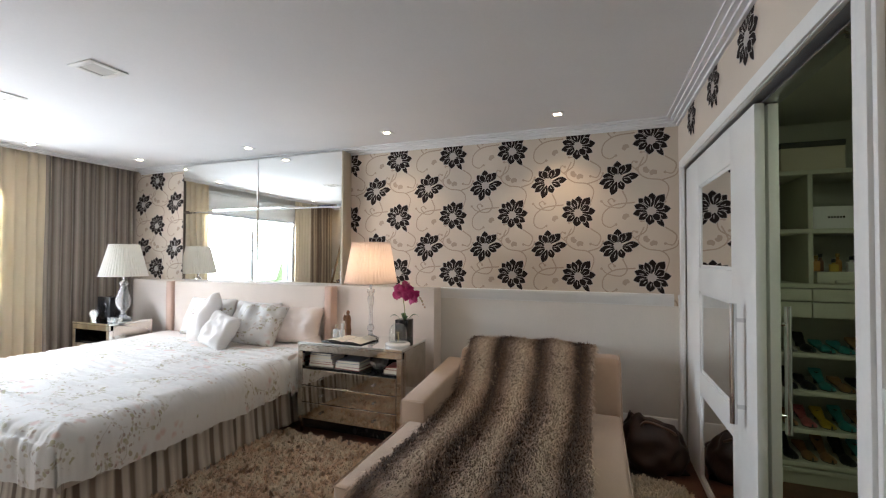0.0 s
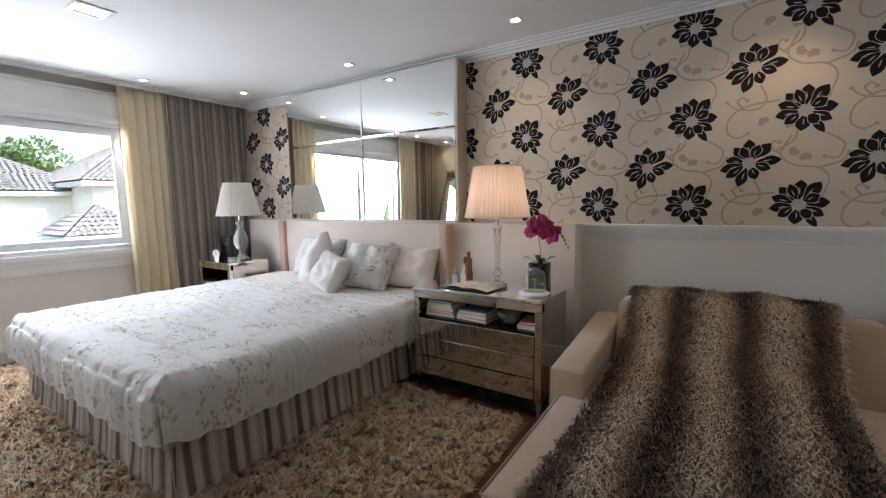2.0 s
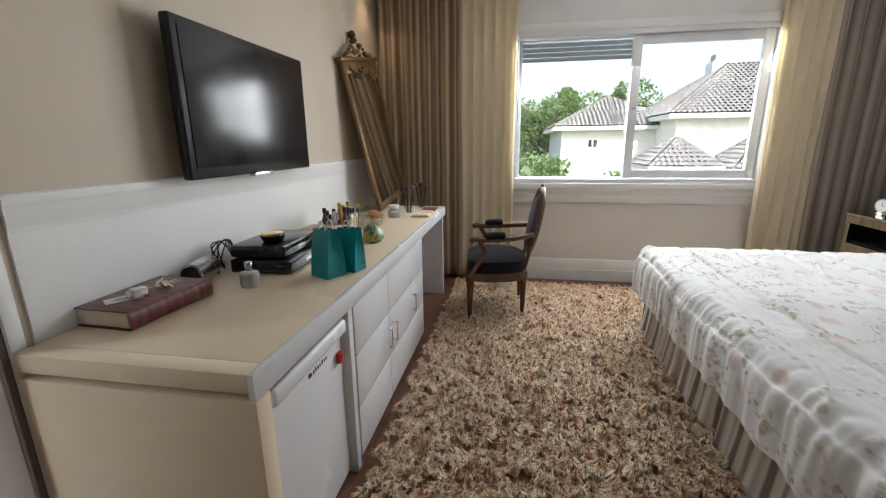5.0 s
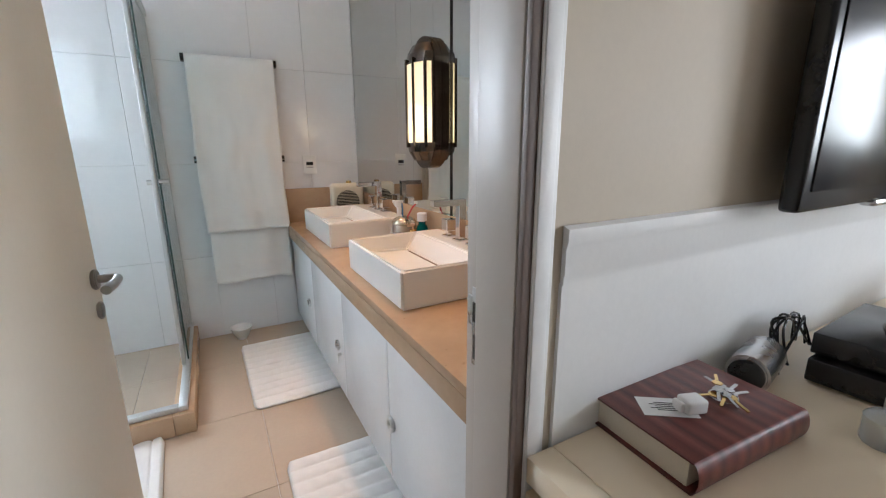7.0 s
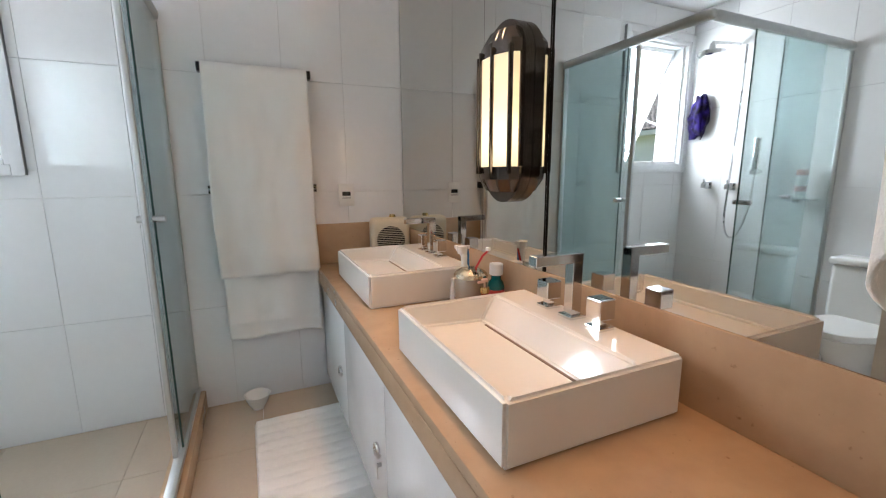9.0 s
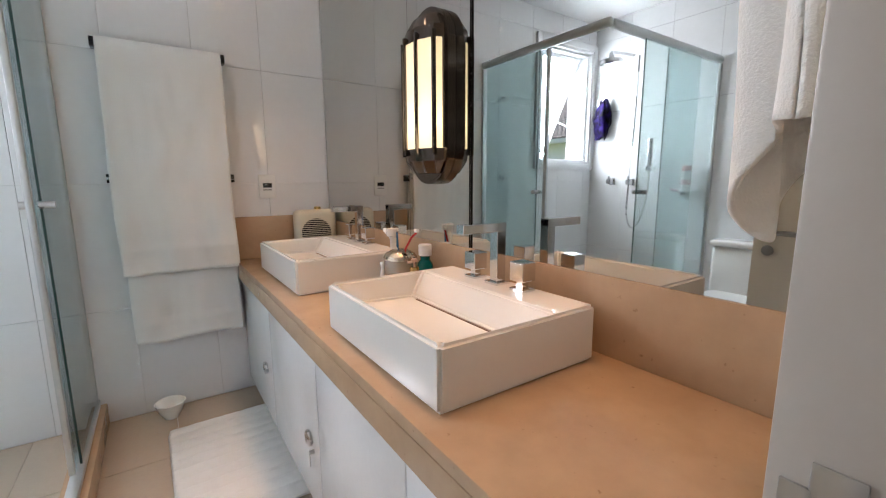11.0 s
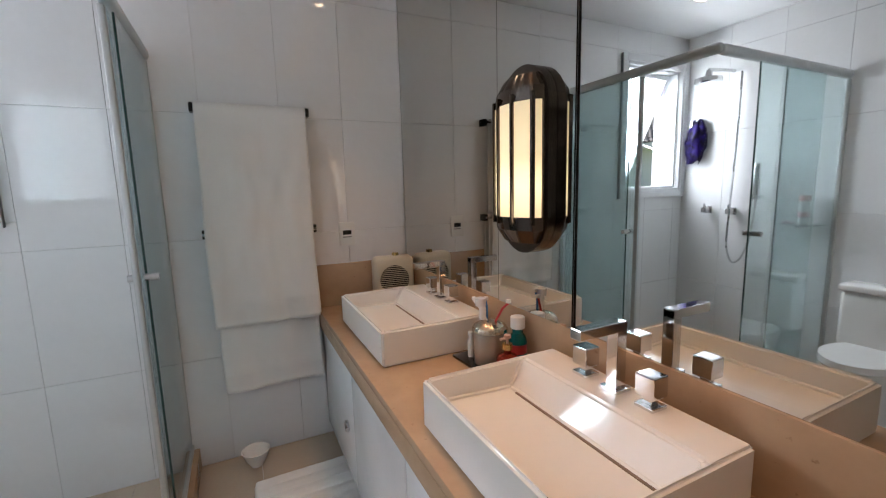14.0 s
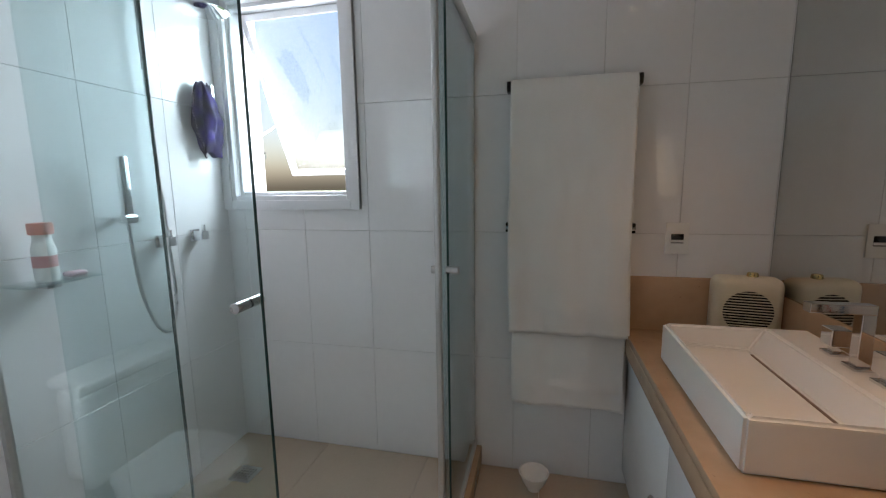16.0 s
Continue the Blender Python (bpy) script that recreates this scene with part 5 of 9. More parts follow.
def orchid_flower(place, turn):
    bm = B()
    for ang, L, w in ((90, 0.052, 0.019), (210, 0.052, 0.019), (330, 0.052, 0.019), (15, 0.056, 0.034), (165, 0.056, 0.034), (270, 0.03, 0.013)):
        n = 7
        a = radians(ang)
        vs = []
        for i in range(n):
            k = i / (n - 1)
            ww = w * math.sin(math.pi * (0.08 + 0.9 * k) ** 0.85)
            for sgn in (-1, 0, 1):
                x = k * L * math.cos(a) - sgn * ww * math.sin(a)
                zz = k * L * math.sin(a) + sgn * ww * math.cos(a)
                vs.append(bm.verts.new((x, -0.012 * math.sin(k * 2.4) + 0.006 * abs(sgn) + 0.25 * k * k * L, zz)))
        for i in range(n - 1):
            for j in range(2):
                bm.faces.new((vs[3 * i + j], vs[3 * i + j + 1], vs[3 * i + j + 4], vs[3 * i + j + 3]))
    bmesh.ops.transform(bm, matrix=Matrix.Translation(place) @ Euler([radians(q) for q in turn]).to_matrix().to_4x4(), verts=bm.verts[:])
    part("blossom", bm, ORCHID, t, "", 179)


rnd = random.Random(8)
for k in range(13):
    a = k / 12
    x = -0.06 + 0.19 * a + rnd.uniform(-0.02, 0.02)
    orchid_flower((x, -0.05 + rnd.uniform(-0.03, 0.03), 0.45 + rnd.uniform(-0.06, 0.055) - 0.05 * (a > 0.7)), (rnd.uniform(-25, 20), rnd.uniform(-25, 25), rnd.uniform(-40, 50)))
for k in range(4):
    bm = lathe(B(), [(0, 0), (0.008, 0.005), (0.01, 0.012), (0.006, 0.02), (0, 0.024)], (0.17 + 0.012 * k, -0.03 + 0.01 * (k % 2), 0.37 - 0.025 * k), 8)
    part("bud", bm, worn("orchid_bud", (0.45, 0.3, 0.22), 0.5), t)
bm = B()
for k in range(4):
    a = 0.5 + 1.6 * k
    def lf(u, v, a=a):
        r_ = 0.03 + 0.10 * u
        w_ = 0.022 * math.sin(math.pi * (0.1 + 0.88 * u)) * (v - 0.5) * 2
        return (r_ * math.cos(a) - w_ * math.sin(a), r_ * math.sin(a) + w_ * math.cos(a), 0.185 + 0.05 * math.sin(u * 2.6) - 0.25 * abs(w_))
    sheet(bm, 8, 4, lf)
part("leaves", bm, worn("orchid_leaf", (0.04, 0.09, 0.02), 0.4, 0.2), t, "", 179)

# beside the far lamp
t = thing("speaker", (-5.10, 4.03, 0.769), "square black loudspeaker on the far nightstand", "speaker")
part("cabinet", box(B(), -0.11, 0.11, -0.08, 0.08, 0, 0.26, 0.006), BLACK, t)
part("cone", lathe(B(), [(0.07, 0), (0.06, 0.006), (0.03, -0.004), (0, 0.0)], seg=24), BLACK_GLOSS, t).matrix_world = t.matrix_world @ pose(0, -0.082, 0.13, 90)
t = thing("alarm_clock", (-5.12, 3.87, 0.769), "round silver alarm clock on the far nightstand", "clock", rz=20)
part("case", cyl(B(), (0, -0.02, 0.07), (0, 0.03, 0.07), 0.055, bevel=0.005), CHROME, t)
part("dial", cyl(B(), (0, -0.0215, 0.07), (0, -0.0205, 0.07), 0.044, seg=24), PAPER_WHITE, t)
bm = box(B(), -0.002, 0.002, -0.0235, -0.022, 0.07, 0.1)
box(bm, 0, 0.025, -0.0235, -0.022, 0.068, 0.072)
part("clock_hand", bm, BLACK, t)
part("foot", box(B(), -0.035, 0.035, -0.02, 0.03, 0, 0.02, 0.004), CHROME, t)
t = thing("crystal_box", (-4.70, 3.83, 0.769), "low cut crystal box on the far nightstand", "box")
part("body", box(B(), -0.07, 0.07, -0.04, 0.04, 0, 0.04, 0.008), CRYSTAL, t, "", 20)
part("lid", box(B(), -0.072, 0.072, -0.042, 0.042, 0.0405, 0.055, 0.006), CRYSTAL, t, "", 20)

# ---- armchair ----
CARVED = worn("dark_gilt_walnut", (0.10, 0.052, 0.024), 0.4, 0.3, 20, 120, 0.1)
NAVY = cloth("black_velvet", (0.006, 0.006, 0.009), 0.3, 400, 0.15, 0.0, 1.0)
NAVY_BACK = cloth("navy_satin", (0.012, 0.012, 0.04), 0.3, 400, 0.1, 0.2, 0.6)
t = thing("armchair", (-4.74, 0.97, 0.0), "oval-back carved armchair in black velvet at the dressing table", "chair", rz=4)
legs = ((-0.24, -0.20), (0.27, -0.20), (-0.19, 0.21), (0.14, 0.21))
for x, y in legs:
    part("leg", lathe(B(), [(0.012, 0), (0.017, 0.01), (0.013, 0.03), (0.016, 0.05), (0.026, 0.27), (0.03, 0.285), (0.024, 0.295), (0.032, 0.31), (0.032, 0.36)], (x, y, 0.0), 12), CARVED, t)


def seat_ring(bm, z0, z1, grow, inner=None):
    pts = []
    for k in range(40):
        a = 2 * math.pi * k / 40
        c, s = math.cos(a), math.sin(a)
        r = 1 / (abs(c) ** 3.2 + abs(s) ** 3.2) ** (1 / 3.2)
        x, y = (0.275 + grow) * r * c * (1 - 0.12 * s), (0.24 + grow) * r * s
        pts.append((x + 0.01, y))
    lo = [bm.verts.new((x, y, z0)) for x, y in pts]
    hi = [bm.verts.new((x, y, z1)) for x, y in pts]
    for k in range(40):
        bm.faces.new((lo[k], lo[(k + 1) % 40], hi[(k + 1) % 40], hi[k]))
    bm.faces.new(lo[::-1])
    top = bm.faces.new(hi)
    return top


bm = B()
seat_ring(bm, 0.315, 0.375, 0.0)
part("seat_rail", bm, CARVED, t)
bm = B()
top = seat_ring(bm, 0.3755, 0.43, -0.012)
for k, dz in ((0.02, 0.034), (0.05, 0.028), (0.07, 0.012)):
    bmesh.ops.inset_region(bm, faces=[top], thickness=k)
    for v in top.verts:
        v.co.z += dz
part("seat", bm, NAVY, t, "plump black velvet seat", 60)
lean = lambda z: 0.235 + 0.20 * (z - 0.42)
ring, pad = [], B()
for k in range(41):
    a = 2 * math.pi * k / 40
    zz = 0.735 + 0.245 * math.sin(a)
    ring.append((-0.02 + 0.215 * math.cos(a), lean(zz), zz))
part("back_frame", tube(B(), ring, 0.024, 8), CARVED, t)
bm = B()
for side, off in ((1, 0.034), (-1, -0.045)):
    rings = []
    for r in (1.0, 0.85, 0.6, 0.3, 0.0001):
        rings.append([bm.verts.new((-0.02 + 0.2 * r * math.cos(q), lean(0.735 + 0.23 * r * math.sin(q)) + off * (1 - r * r) ** 0.5, 0.735 + 0.23 * r * math.sin(q))) for q in [2 * math.pi * i / 32 for i in range(32)]])
    for p, q in zip(rings, rings[1:]):
        for i in range(32):
            bm.faces.new((p[i], p[(i + 1) % 32], q[(i + 1) % 32], q[i]))
part("backrest", bm, NAVY_BACK, t, "navy oval upholstered back", 179)
crest = lathe(B(), [(0.0, 0), (0.018, 0.006), (0.012, 0.02), (0.016, 0.03), (0.0, 0.045)], (-0.02, lean(0.98), 0.985), 10)
part("crest", crest, CARVED, t)
for s in (-1, 1):
    x0 = -0.02 + s * 0.2
    x1 = s * 0.275 + 0.01
    part("arm", tube(B(), curve_pts([(x0, lean(0.66), 0.665), (x1 * 0.96, 0.12, 0.65), (x1, -0.10, 0.64), (x1, -0.17, 0.645), (x1, -0.19, 0.625)], 6), 0.021, 8), CARVED, t)
    part("arm_post", tube(B(), curve_pts([(x1, -0.13, 0.63), (x1 * 0.97, -0.09, 0.55), (x1 * 0.97, -0.14, 0.45), (x1 * 0.96, -0.2, 0.36)], 6), 0.020, 8), CARVED, t)
    part("arm_pad", tube(B(), curve_pts([(x1, 0.06, 0.668), (x1, 0.0, 0.672), (x1, -0.09, 0.665)], 6), [0.014] + [0.031] * 11 + [0.014], 10), NAVY, t)
    part("back_post", tube(B(), curve_pts([(-0.02 + s * 0.13, 0.215, 0.36), (-0.02 + s * 0.13, lean(0.5), 0.5), (-0.02 + s * 0.16, lean(0.58), 0.575)], 5), 0.015, 8), CARVED, t)

# small waste basket behind the chair
t = thing("waste_basket", (-5.25, 1.02, 0.0), "small white waste basket by the curtain", "waste basket")
part("bucket", lathe(B(), [(0.075, 0), (0.08, 0.005), (0.10, 0.22), (0.104, 0.225), (0.096, 0.225), (0.075, 0.01), (0, 0.008)], seg=24), CERAMIC, t)

# ---- gilt mirror leaning in the corner ----
GILT = worn("aged_gilt", (0.20, 0.115, 0.045), 0.42, 0.5, 25, 140, 0.3, metal=0.45)
gm = new("gilt_mirror")
P0 = Vector((-4.76, 0.0, 0.792))
up = Vector((0.18, -0.195, 1.16)).normalized()
across = Vector((-0.465, 0.055, 0.0))
across = (across - up * across.dot(up)).normalized()
face = across.cross(up).normalized()
gm.matrix_world = Matrix(((across.x, face.x, up.x, P0.x), (across.y, face.y, up.y, P0.y), (across.z, face.z, up.z, P0.z), (0, 0, 0, 1)))
tagged(gm, "tall gilt mirror with a carved crest leaning on the dressing table", "mirror")
sgn = 1 if (Vector((0.6, 0.8, 0)).dot(face)) > 0 else -1
mw, mh = 0.62, 1.16
bm = B()
for a, b, c, d in ((0, 0.045, 0, mh), (mw - 0.045, mw, 0, mh), (0.045, mw - 0.045, 0, 0.05), (0.045, mw - 0.045, mh - 0.09, mh)):
    box(bm, a, b, -0.016, 0.016, c, d, 0.006, seg=2)
part("frame", bm, GILT, gm)
part("glass", box(B(), 0.045, mw - 0.045, -0.004, 0.004, 0.05, mh - 0.09), MIRROR, gm, "", None)
bm = box(B(), -0.03, mw + 0.03, -0.03, 0.03, mh, mh + 0.03, 0.01)
part("cornice", bm, GILT, gm)
bm = B()
rnd = random.Random(5)
for k in range(34):
    u = rnd.uniform(-1, 1)
    hgt = 0.14 * max(0.0, 1 - abs(u)) ** 1.3 * rnd.random()
    r = rnd.uniform(0.014, 0.028)
    lathe(bm, [(0, -r), (r * 0.8, -r * 0.5), (r, 0), (r * 0.7, r * 0.6), (0, r)], (mw / 2 + u * mw * 0.36, sgn * 0.012, mh + 0.04 + hgt), 8)
lathe(bm, [(0.02, 0), (0.035, 0.02), (0.02, 0.04), (0.032, 0.06), (0.024, 0.09), (0, 0.10)], (mw / 2, 0, mh + 0.13), 10)
part("crest", bm, GILT, gm, "carved gilt crest")
bm = B()
for k in range(26):
    u = rnd.uniform(-1, 1)
    r = rnd.uniform(0.010, 0.02)
    lathe(bm, [(0, -r), (r, 0), (0, r)], (mw / 2 + u * mw * 0.4, sgn * 0.02, mh - 0.05 - 0.10 * rnd.random() * (0.3 + abs(u))), 7)
tagged(part("carving", bm, GILT, gm), kind="stuff")

# ---- on the dressing table ----
BURGUNDY = stripes("burgundy_striped_cover", [(0, (0.10, 0.02, 0.018)), (0.3, (0.16, 0.04, 0.03)), (0.5, (0.07, 0.015, 0.015)), (0.75, (0.2, 0.06, 0.045)), (1, (0.10, 0.02, 0.018))], 0.07, 0, 0.35, 0.0)
BD = DZ + 0.0008
t = thing("large_book", (-2.59, -0.122, BD), "thick burgundy book lying on the dressing table", "book", rz=-3)
part("page_block", box(B(), -0.155, 0.158, -0.095, 0.10, 0.004, 0.056, 0.003), PAPER, t)
bm = box(B(), -0.165, 0.165, -0.105, 0.11, 0, 0.004, 0.001)
box(bm, -0.165, 0.165, -0.105, 0.11, 0.0565, 0.0605, 0.001)
def spine(u, v):
    a = -math.pi / 2 + math.pi * v
    return -0.165 + 0.33 * u, 0.108 + 0.014 * math.cos(a), 0.03 + 0.0305 * math.sin(a)
sheet(bm, 2, 10, spine)
part("cover", bm, BURGUNDY, t)
t = thing("business_card", (-2.52, -0.135, BD + 0.061), "white printed card on the book", "card", rz=-35)
part("card", box(B(), -0.05, 0.05, -0.03, 0.03, 0, 0.0008), PAPER_WHITE, t)
bm = B()
for k in range(5):
    box(bm, -0.03, 0.02 + 0.01 * (k % 2), -0.014 + 0.006 * k, -0.012 + 0.006 * k, 0.0008, 0.0011)
part("print", bm, BLACK, t)
t = thing("charger_plug", (-2.55, -0.105, BD + 0.0625), "white power plug adapter on the book", "plug", rz=-20)
part("body", box(B(), -0.022, 0.022, -0.018, 0.018, 0, 0.028, 0.006, seg=3), CERAMIC, t)
part("socket_face", box(B(), 0.0222, 0.034, -0.013, 0.013, 0.004, 0.024, 0.005, seg=2), CERAMIC, t)
t = thing("keyring", (-2.65, -0.10, BD + 0.061), "bunch of brass keys on the book", "keys")
rnd = random.Random(11)
part("ring", tube(B(), [(0.025 * math.cos(a), 0.025 * math.sin(a), 0.003) for a in [2 * math.pi * i / 24 for i in range(25)]], 0.0015, 6), STEEL, t)
for k in range(9):
    a = rnd.uniform(0, 6.28)
    bm = cyl(B(), (0, 0, 0), (0, 0, 0.002), 0.010, seg=12)
    box(bm, 0.008, 0.042, -0.003, 0.003, 0, 0.002)
    bmesh.ops.transform(bm, matrix=pose(0.02 * math.cos(a), 0.02 * math.sin(a), 0.004 + 0.0022 * k, 0, 4, math.degrees(a) + rnd.uniform(-40, 40)), verts=bm.verts[:])
    part("key", bm, GOLD if k % 2 else STEEL, t)
t = thing("desk_radio", (-2.90, -0.155, BD), "silver cylinder shaped clock radio lying on the dressing table", "radio", rz=12)
part("body", cyl(B(), (-0.07, 0, 0.046), (0.09, 0, 0.046), 0.045, seg=32, bevel=0.006), STEEL, t)
part("end_ring", cyl(B(), (0.0905, 0, 0.046), (0.094, 0, 0.046), 0.036, seg=32), BLACK, t)
t = thing("perfume_bottle", (-2.86, 0.085, BD), "small square glass perfume bottle on the dressing table", "bottle")
part("body", lathe(B(), [(0.034, 0), (0.037, 0.006), (0.037, 0.052), (0.03, 0.06), (0.012, 0.064), (0.012, 0.074)], seg=18), WATER, t)
part("stopper", box(B(), -0.011, 0.011, -0.011, 0.011, 0.0745, 0.098, 0.002), STEEL, t)


def av_box(place, size, rz, label):
    w, d, h = size
    t = thing("media_player", place, label, "media player", "stacked players", rz)
    part("case", box(B(), -w / 2, w / 2, -d / 2, d / 2, 0.006, h, 0.004), BLACK, t)
    part("front", box(B(), -w / 2 + 0.004, w / 2 - 0.004, d / 2, d / 2 + 0.006, 0.01, h - 0.004, 0.002), BLACK_GLOSS, t)
    part("display", box(B(), -0.03, 0.05, d / 2 + 0.006, d / 2 + 0.0066, h * 0.4, h * 0.6), STEEL, t)
    for x in (-w / 2 + 0.03, w / 2 - 0.03):
        for y in (-d / 2 + 0.03, d / 2 - 0.03):
            part("foot", cyl(B(), (x, y, 0), (x, y, 0.006), 0.01, seg=10), BLACK, t)


av_box((-3.20, 0.03, BD), (0.40, 0.27, 0.062), 3, "black media player on the dressing table")
av_box((-3.20, 0.01, BD + 0.0625), (0.36, 0.24, 0.058), 3, "black media player stacked on the lower one")
t = thing("trinket_dish", (-3.12, 0.04, BD + 0.121), "small black dish with a gold lid on the player", "dish")
part("bowl", lathe(B(), [(0.03, 0), (0.045, 0.006), (0.055, 0.03), (0, 0.03)], seg=20), BLACK, t)
part("lid", lathe(B(), [(0.05, 0.031), (0.05, 0.04), (0.0, 0.045)], seg=20), GOLD, t)
t = thing("cable_tangle", (-2.99, -0.16, BD), "tangle of black cables behind the players", "cable")
bm = B()
rnd = random.Random(2)
for k in range(6):
    tube(bm, curve_pts([(rnd.uniform(-0.05, 0.03), rnd.uniform(-0.03, 0.03), 0.006 + 0.004 * k), (rnd.uniform(-0.06, 0.02), rnd.uniform(-0.03, 0.03), 0.10 + 0.02 * rnd.random()), (rnd.uniform(-0.1, -0.02), rnd.uniform(-0.03, 0.03), 0.13), (-0.12, rnd.uniform(-0.02, 0.03), 0.05)], 6), 0.003, 6)
part("cord", bm, BLACK, t)


def gift_bag(place, w, d, h, rz, label):
    t = thing("gift_bag", place, label, "paper bag", "teal gift bags", rz)
    TEAL = bpy.data.materials.get("teal_paper") or worn("teal_paper", (0.0, 0.28, 0.31), 0.3, 0.12, 6, 100, 0.1)
    bm = B()
    def wall(u, v):
        q = u * 4
        k, f_ = int(q) % 4, q - int(q)
        c = [(-w / 2, -d / 2), (w / 2, -d / 2), (w / 2, d / 2), (-w / 2, d / 2), (-w / 2, -d / 2)]
        a, b = c[k], c[k + 1]
        x, y = a[0] + (b[0] - a[0]) * f_, a[1] + (b[1] - a[1]) * f_
        pinch = 1 - 0.55 * v ** 1.5
        if k in (1, 3):
            x *= 1 - 0.5 * v * math.sin(f_ * math.pi)
        return x, y * pinch, h * v
    sheet(bm, 16, 8, wall)
    box(bm, -w / 2, w / 2, -d / 2, d / 2, 0, 0.002)
    part("body", bm, TEAL, t, "", 20)
    for s in (-1, 1):
        bm = tube(B(), curve_pts([(-w * 0.2, s * d * 0.2, h - 0.01), (-w * 0.15, s * d * 0.2, h + 0.02), (0, s * d * 0.25, h + 0.035), (w * 0.15, s * d * 0.2, h + 0.02), (w * 0.2, s * d * 0.2, h - 0.01)], 5), 0.003, 6)
        part("handle", bm, PAPER_WHITE, t, "white cord handle")
    part("gift_tag", box(B(), -0.02, 0.02, d / 2 - 0.02, d / 2 - 0.018, h * 0.55, h * 0.95), worn("pale_tag", (0.35, 0.5, 0.3), 0.6), t)


gift_bag((-3.04, 0.335, BD), 0.11, 0.10, 0.20, 62, "small teal paper gift bag with white cord handles")
gift_bag((-3.13, 0.40, BD), 0.10, 0.08, 0.19, 75, "small teal paper gift bag behind the other")
t = thing("cardboard_box", (-3.62, 0.03, BD), "flat cream cardboard box on the dressing table", "box")
part("box", box(B(), -0.17, 0.17, -0.14, 0.14, 0, 0.07, 0.003), worn("cream_card", (0.6, 0.5, 0.36), 0.7), t)
t = thing("toiletry_pouch", (-3.72, 0.30, BD), "green patterned toiletry pouch on the dressing table", "pouch", rz=20)
PM = Mat("green_print", (0.1, 0.2, 0.1), 0.35)
PM.color(PM.ramp(PM.noise(22, 3), [(0.3, (0.02, 0.05, 0.03)), (0.45, (0.05, 0.22, 0.14)), (0.55, (0.55, 0.4, 0.05)), (0.7, (0.03, 0.10, 0.07))]))
bm = lathe(B(), [(0.10, 0), (0.115, 0.02), (0.10, 0.06), (0.05, 0.095), (0, 0.10)], seg=24, squash=0.55)
for v in bm.verts:
    v.co += 0.012 * noise.noise_vector(v.co * 22)
    v.co.z = max(0, v.co.z)
part("body", bm, PM.m, t, "", 179)
part("zip", tube(B(), [(-0.1, 0, 0.07), (0, 0.0, 0.105), (0.1, 0, 0.07)], 0.004, 6), STEEL, t)
t = thing("cosmetics_tray", (-3.92, 0.03, BD), "clear acrylic cosmetics organiser", "organiser")
bm = B()
for a, b, c, d in ((-0.14, 0.14, -0.1, -0.096), (-0.14, 0.14, 0.096, 0.1), (-0.14, -0.136, -0.096, 0.096), (0.136, 0.14, -0.096, 0.096)):
    box(bm, a, b, c, d, 0.004, 0.09)
part("tray", box(bm, -0.14, 0.14, -0.1, 0.1, 0, 0.004), GLASS, t, "", None)
rnd = random.Random(21)
TONES = [worn("tone_" + n, c, 0.35) for n, c in (("black", (0.02, 0.02, 0.02)), ("pink", (0.6, 0.3, 0.28)), ("amber", (0.45, 0.22, 0.05)), ("white", (0.7, 0.68, 0.65)), ("brown", (0.14, 0.06, 0.03)), ("yellow", (0.6, 0.42, 0.06)))]
for k in range(18):
    x, y = -3.92 + rnd.uniform(-0.12, 0.12), 0.03 + rnd.uniform(-0.08, 0.08)
    x = -4.035 + 0.046 * (k % 6) + rnd.uniform(-0.006, 0.006)
    y = -0.035 + 0.065 * (k // 6) + rnd.uniform(-0.006, 0.006)
    bottle((x, y, BD + 0.0045), rnd.uniform(0.012, 0.019), rnd.uniform(0.06, 0.14), 0.009, TONES[rnd.randrange(6)], TONES[rnd.choice((0, 3, 5, 0))], "small cosmetics bottle in the acrylic organiser", k % 3 == 0, 0.03, "cosmetics", "cosmetics on the dressing table")
t = thing("powder_tray", (-4.24, 0.12, BD), "clear tray with powder puffs", "tray", rz=15)
part("tray", box(B(), -0.11, 0.11, -0.07, 0.07, 0, 0.045, 0.004), GLASS, t, "", None)
for k in range(3):
    bm = lathe(B(), [(0, 0), (0.03, 0.006), (0.035, 0.022), (0.02, 0.036), (0, 0.04)], (-0.06 + 0.06 * k, 0.01 * k, 0.046), 14)
    part("powder_puff", bm, worn("peach_puff", (0.42, 0.17, 0.07), 0.8), t)


def brush_cup(x, y, n, label):
    t = thing("brush_cup", (x, y, BD), label, "brush holder", "brush cups")
    part("cup", lathe(B(), [(0.034, 0), (0.036, 0.004), (0.038, 0.10), (0.034, 0.10), (0.032, 0.008), (0, 0.006)], seg=20), GLASS, t)
    r = random.Random(n)
    for k in range(n):
        a = 6.28 * k / n
        tip = Vector((0.05 * math.cos(a) * r.random() + 0.01, 0.05 * math.sin(a), 0.15 + 0.03 * r.random()))
        part("brush_handle", cyl(B(), (0.015 * math.cos(a), 0.015 * math.sin(a), 0.008), tip, 0.004, 0.005, 8), TONES[0], t)
        bm = lathe(B(), [(0.006, 0), (0.014, 0.016), (0.016, 0.03), (0.008, 0.042), (0, 0.045)], tip, 10)
        part("brush_head", bm, TONES[4 if k % 2 else 0], t)


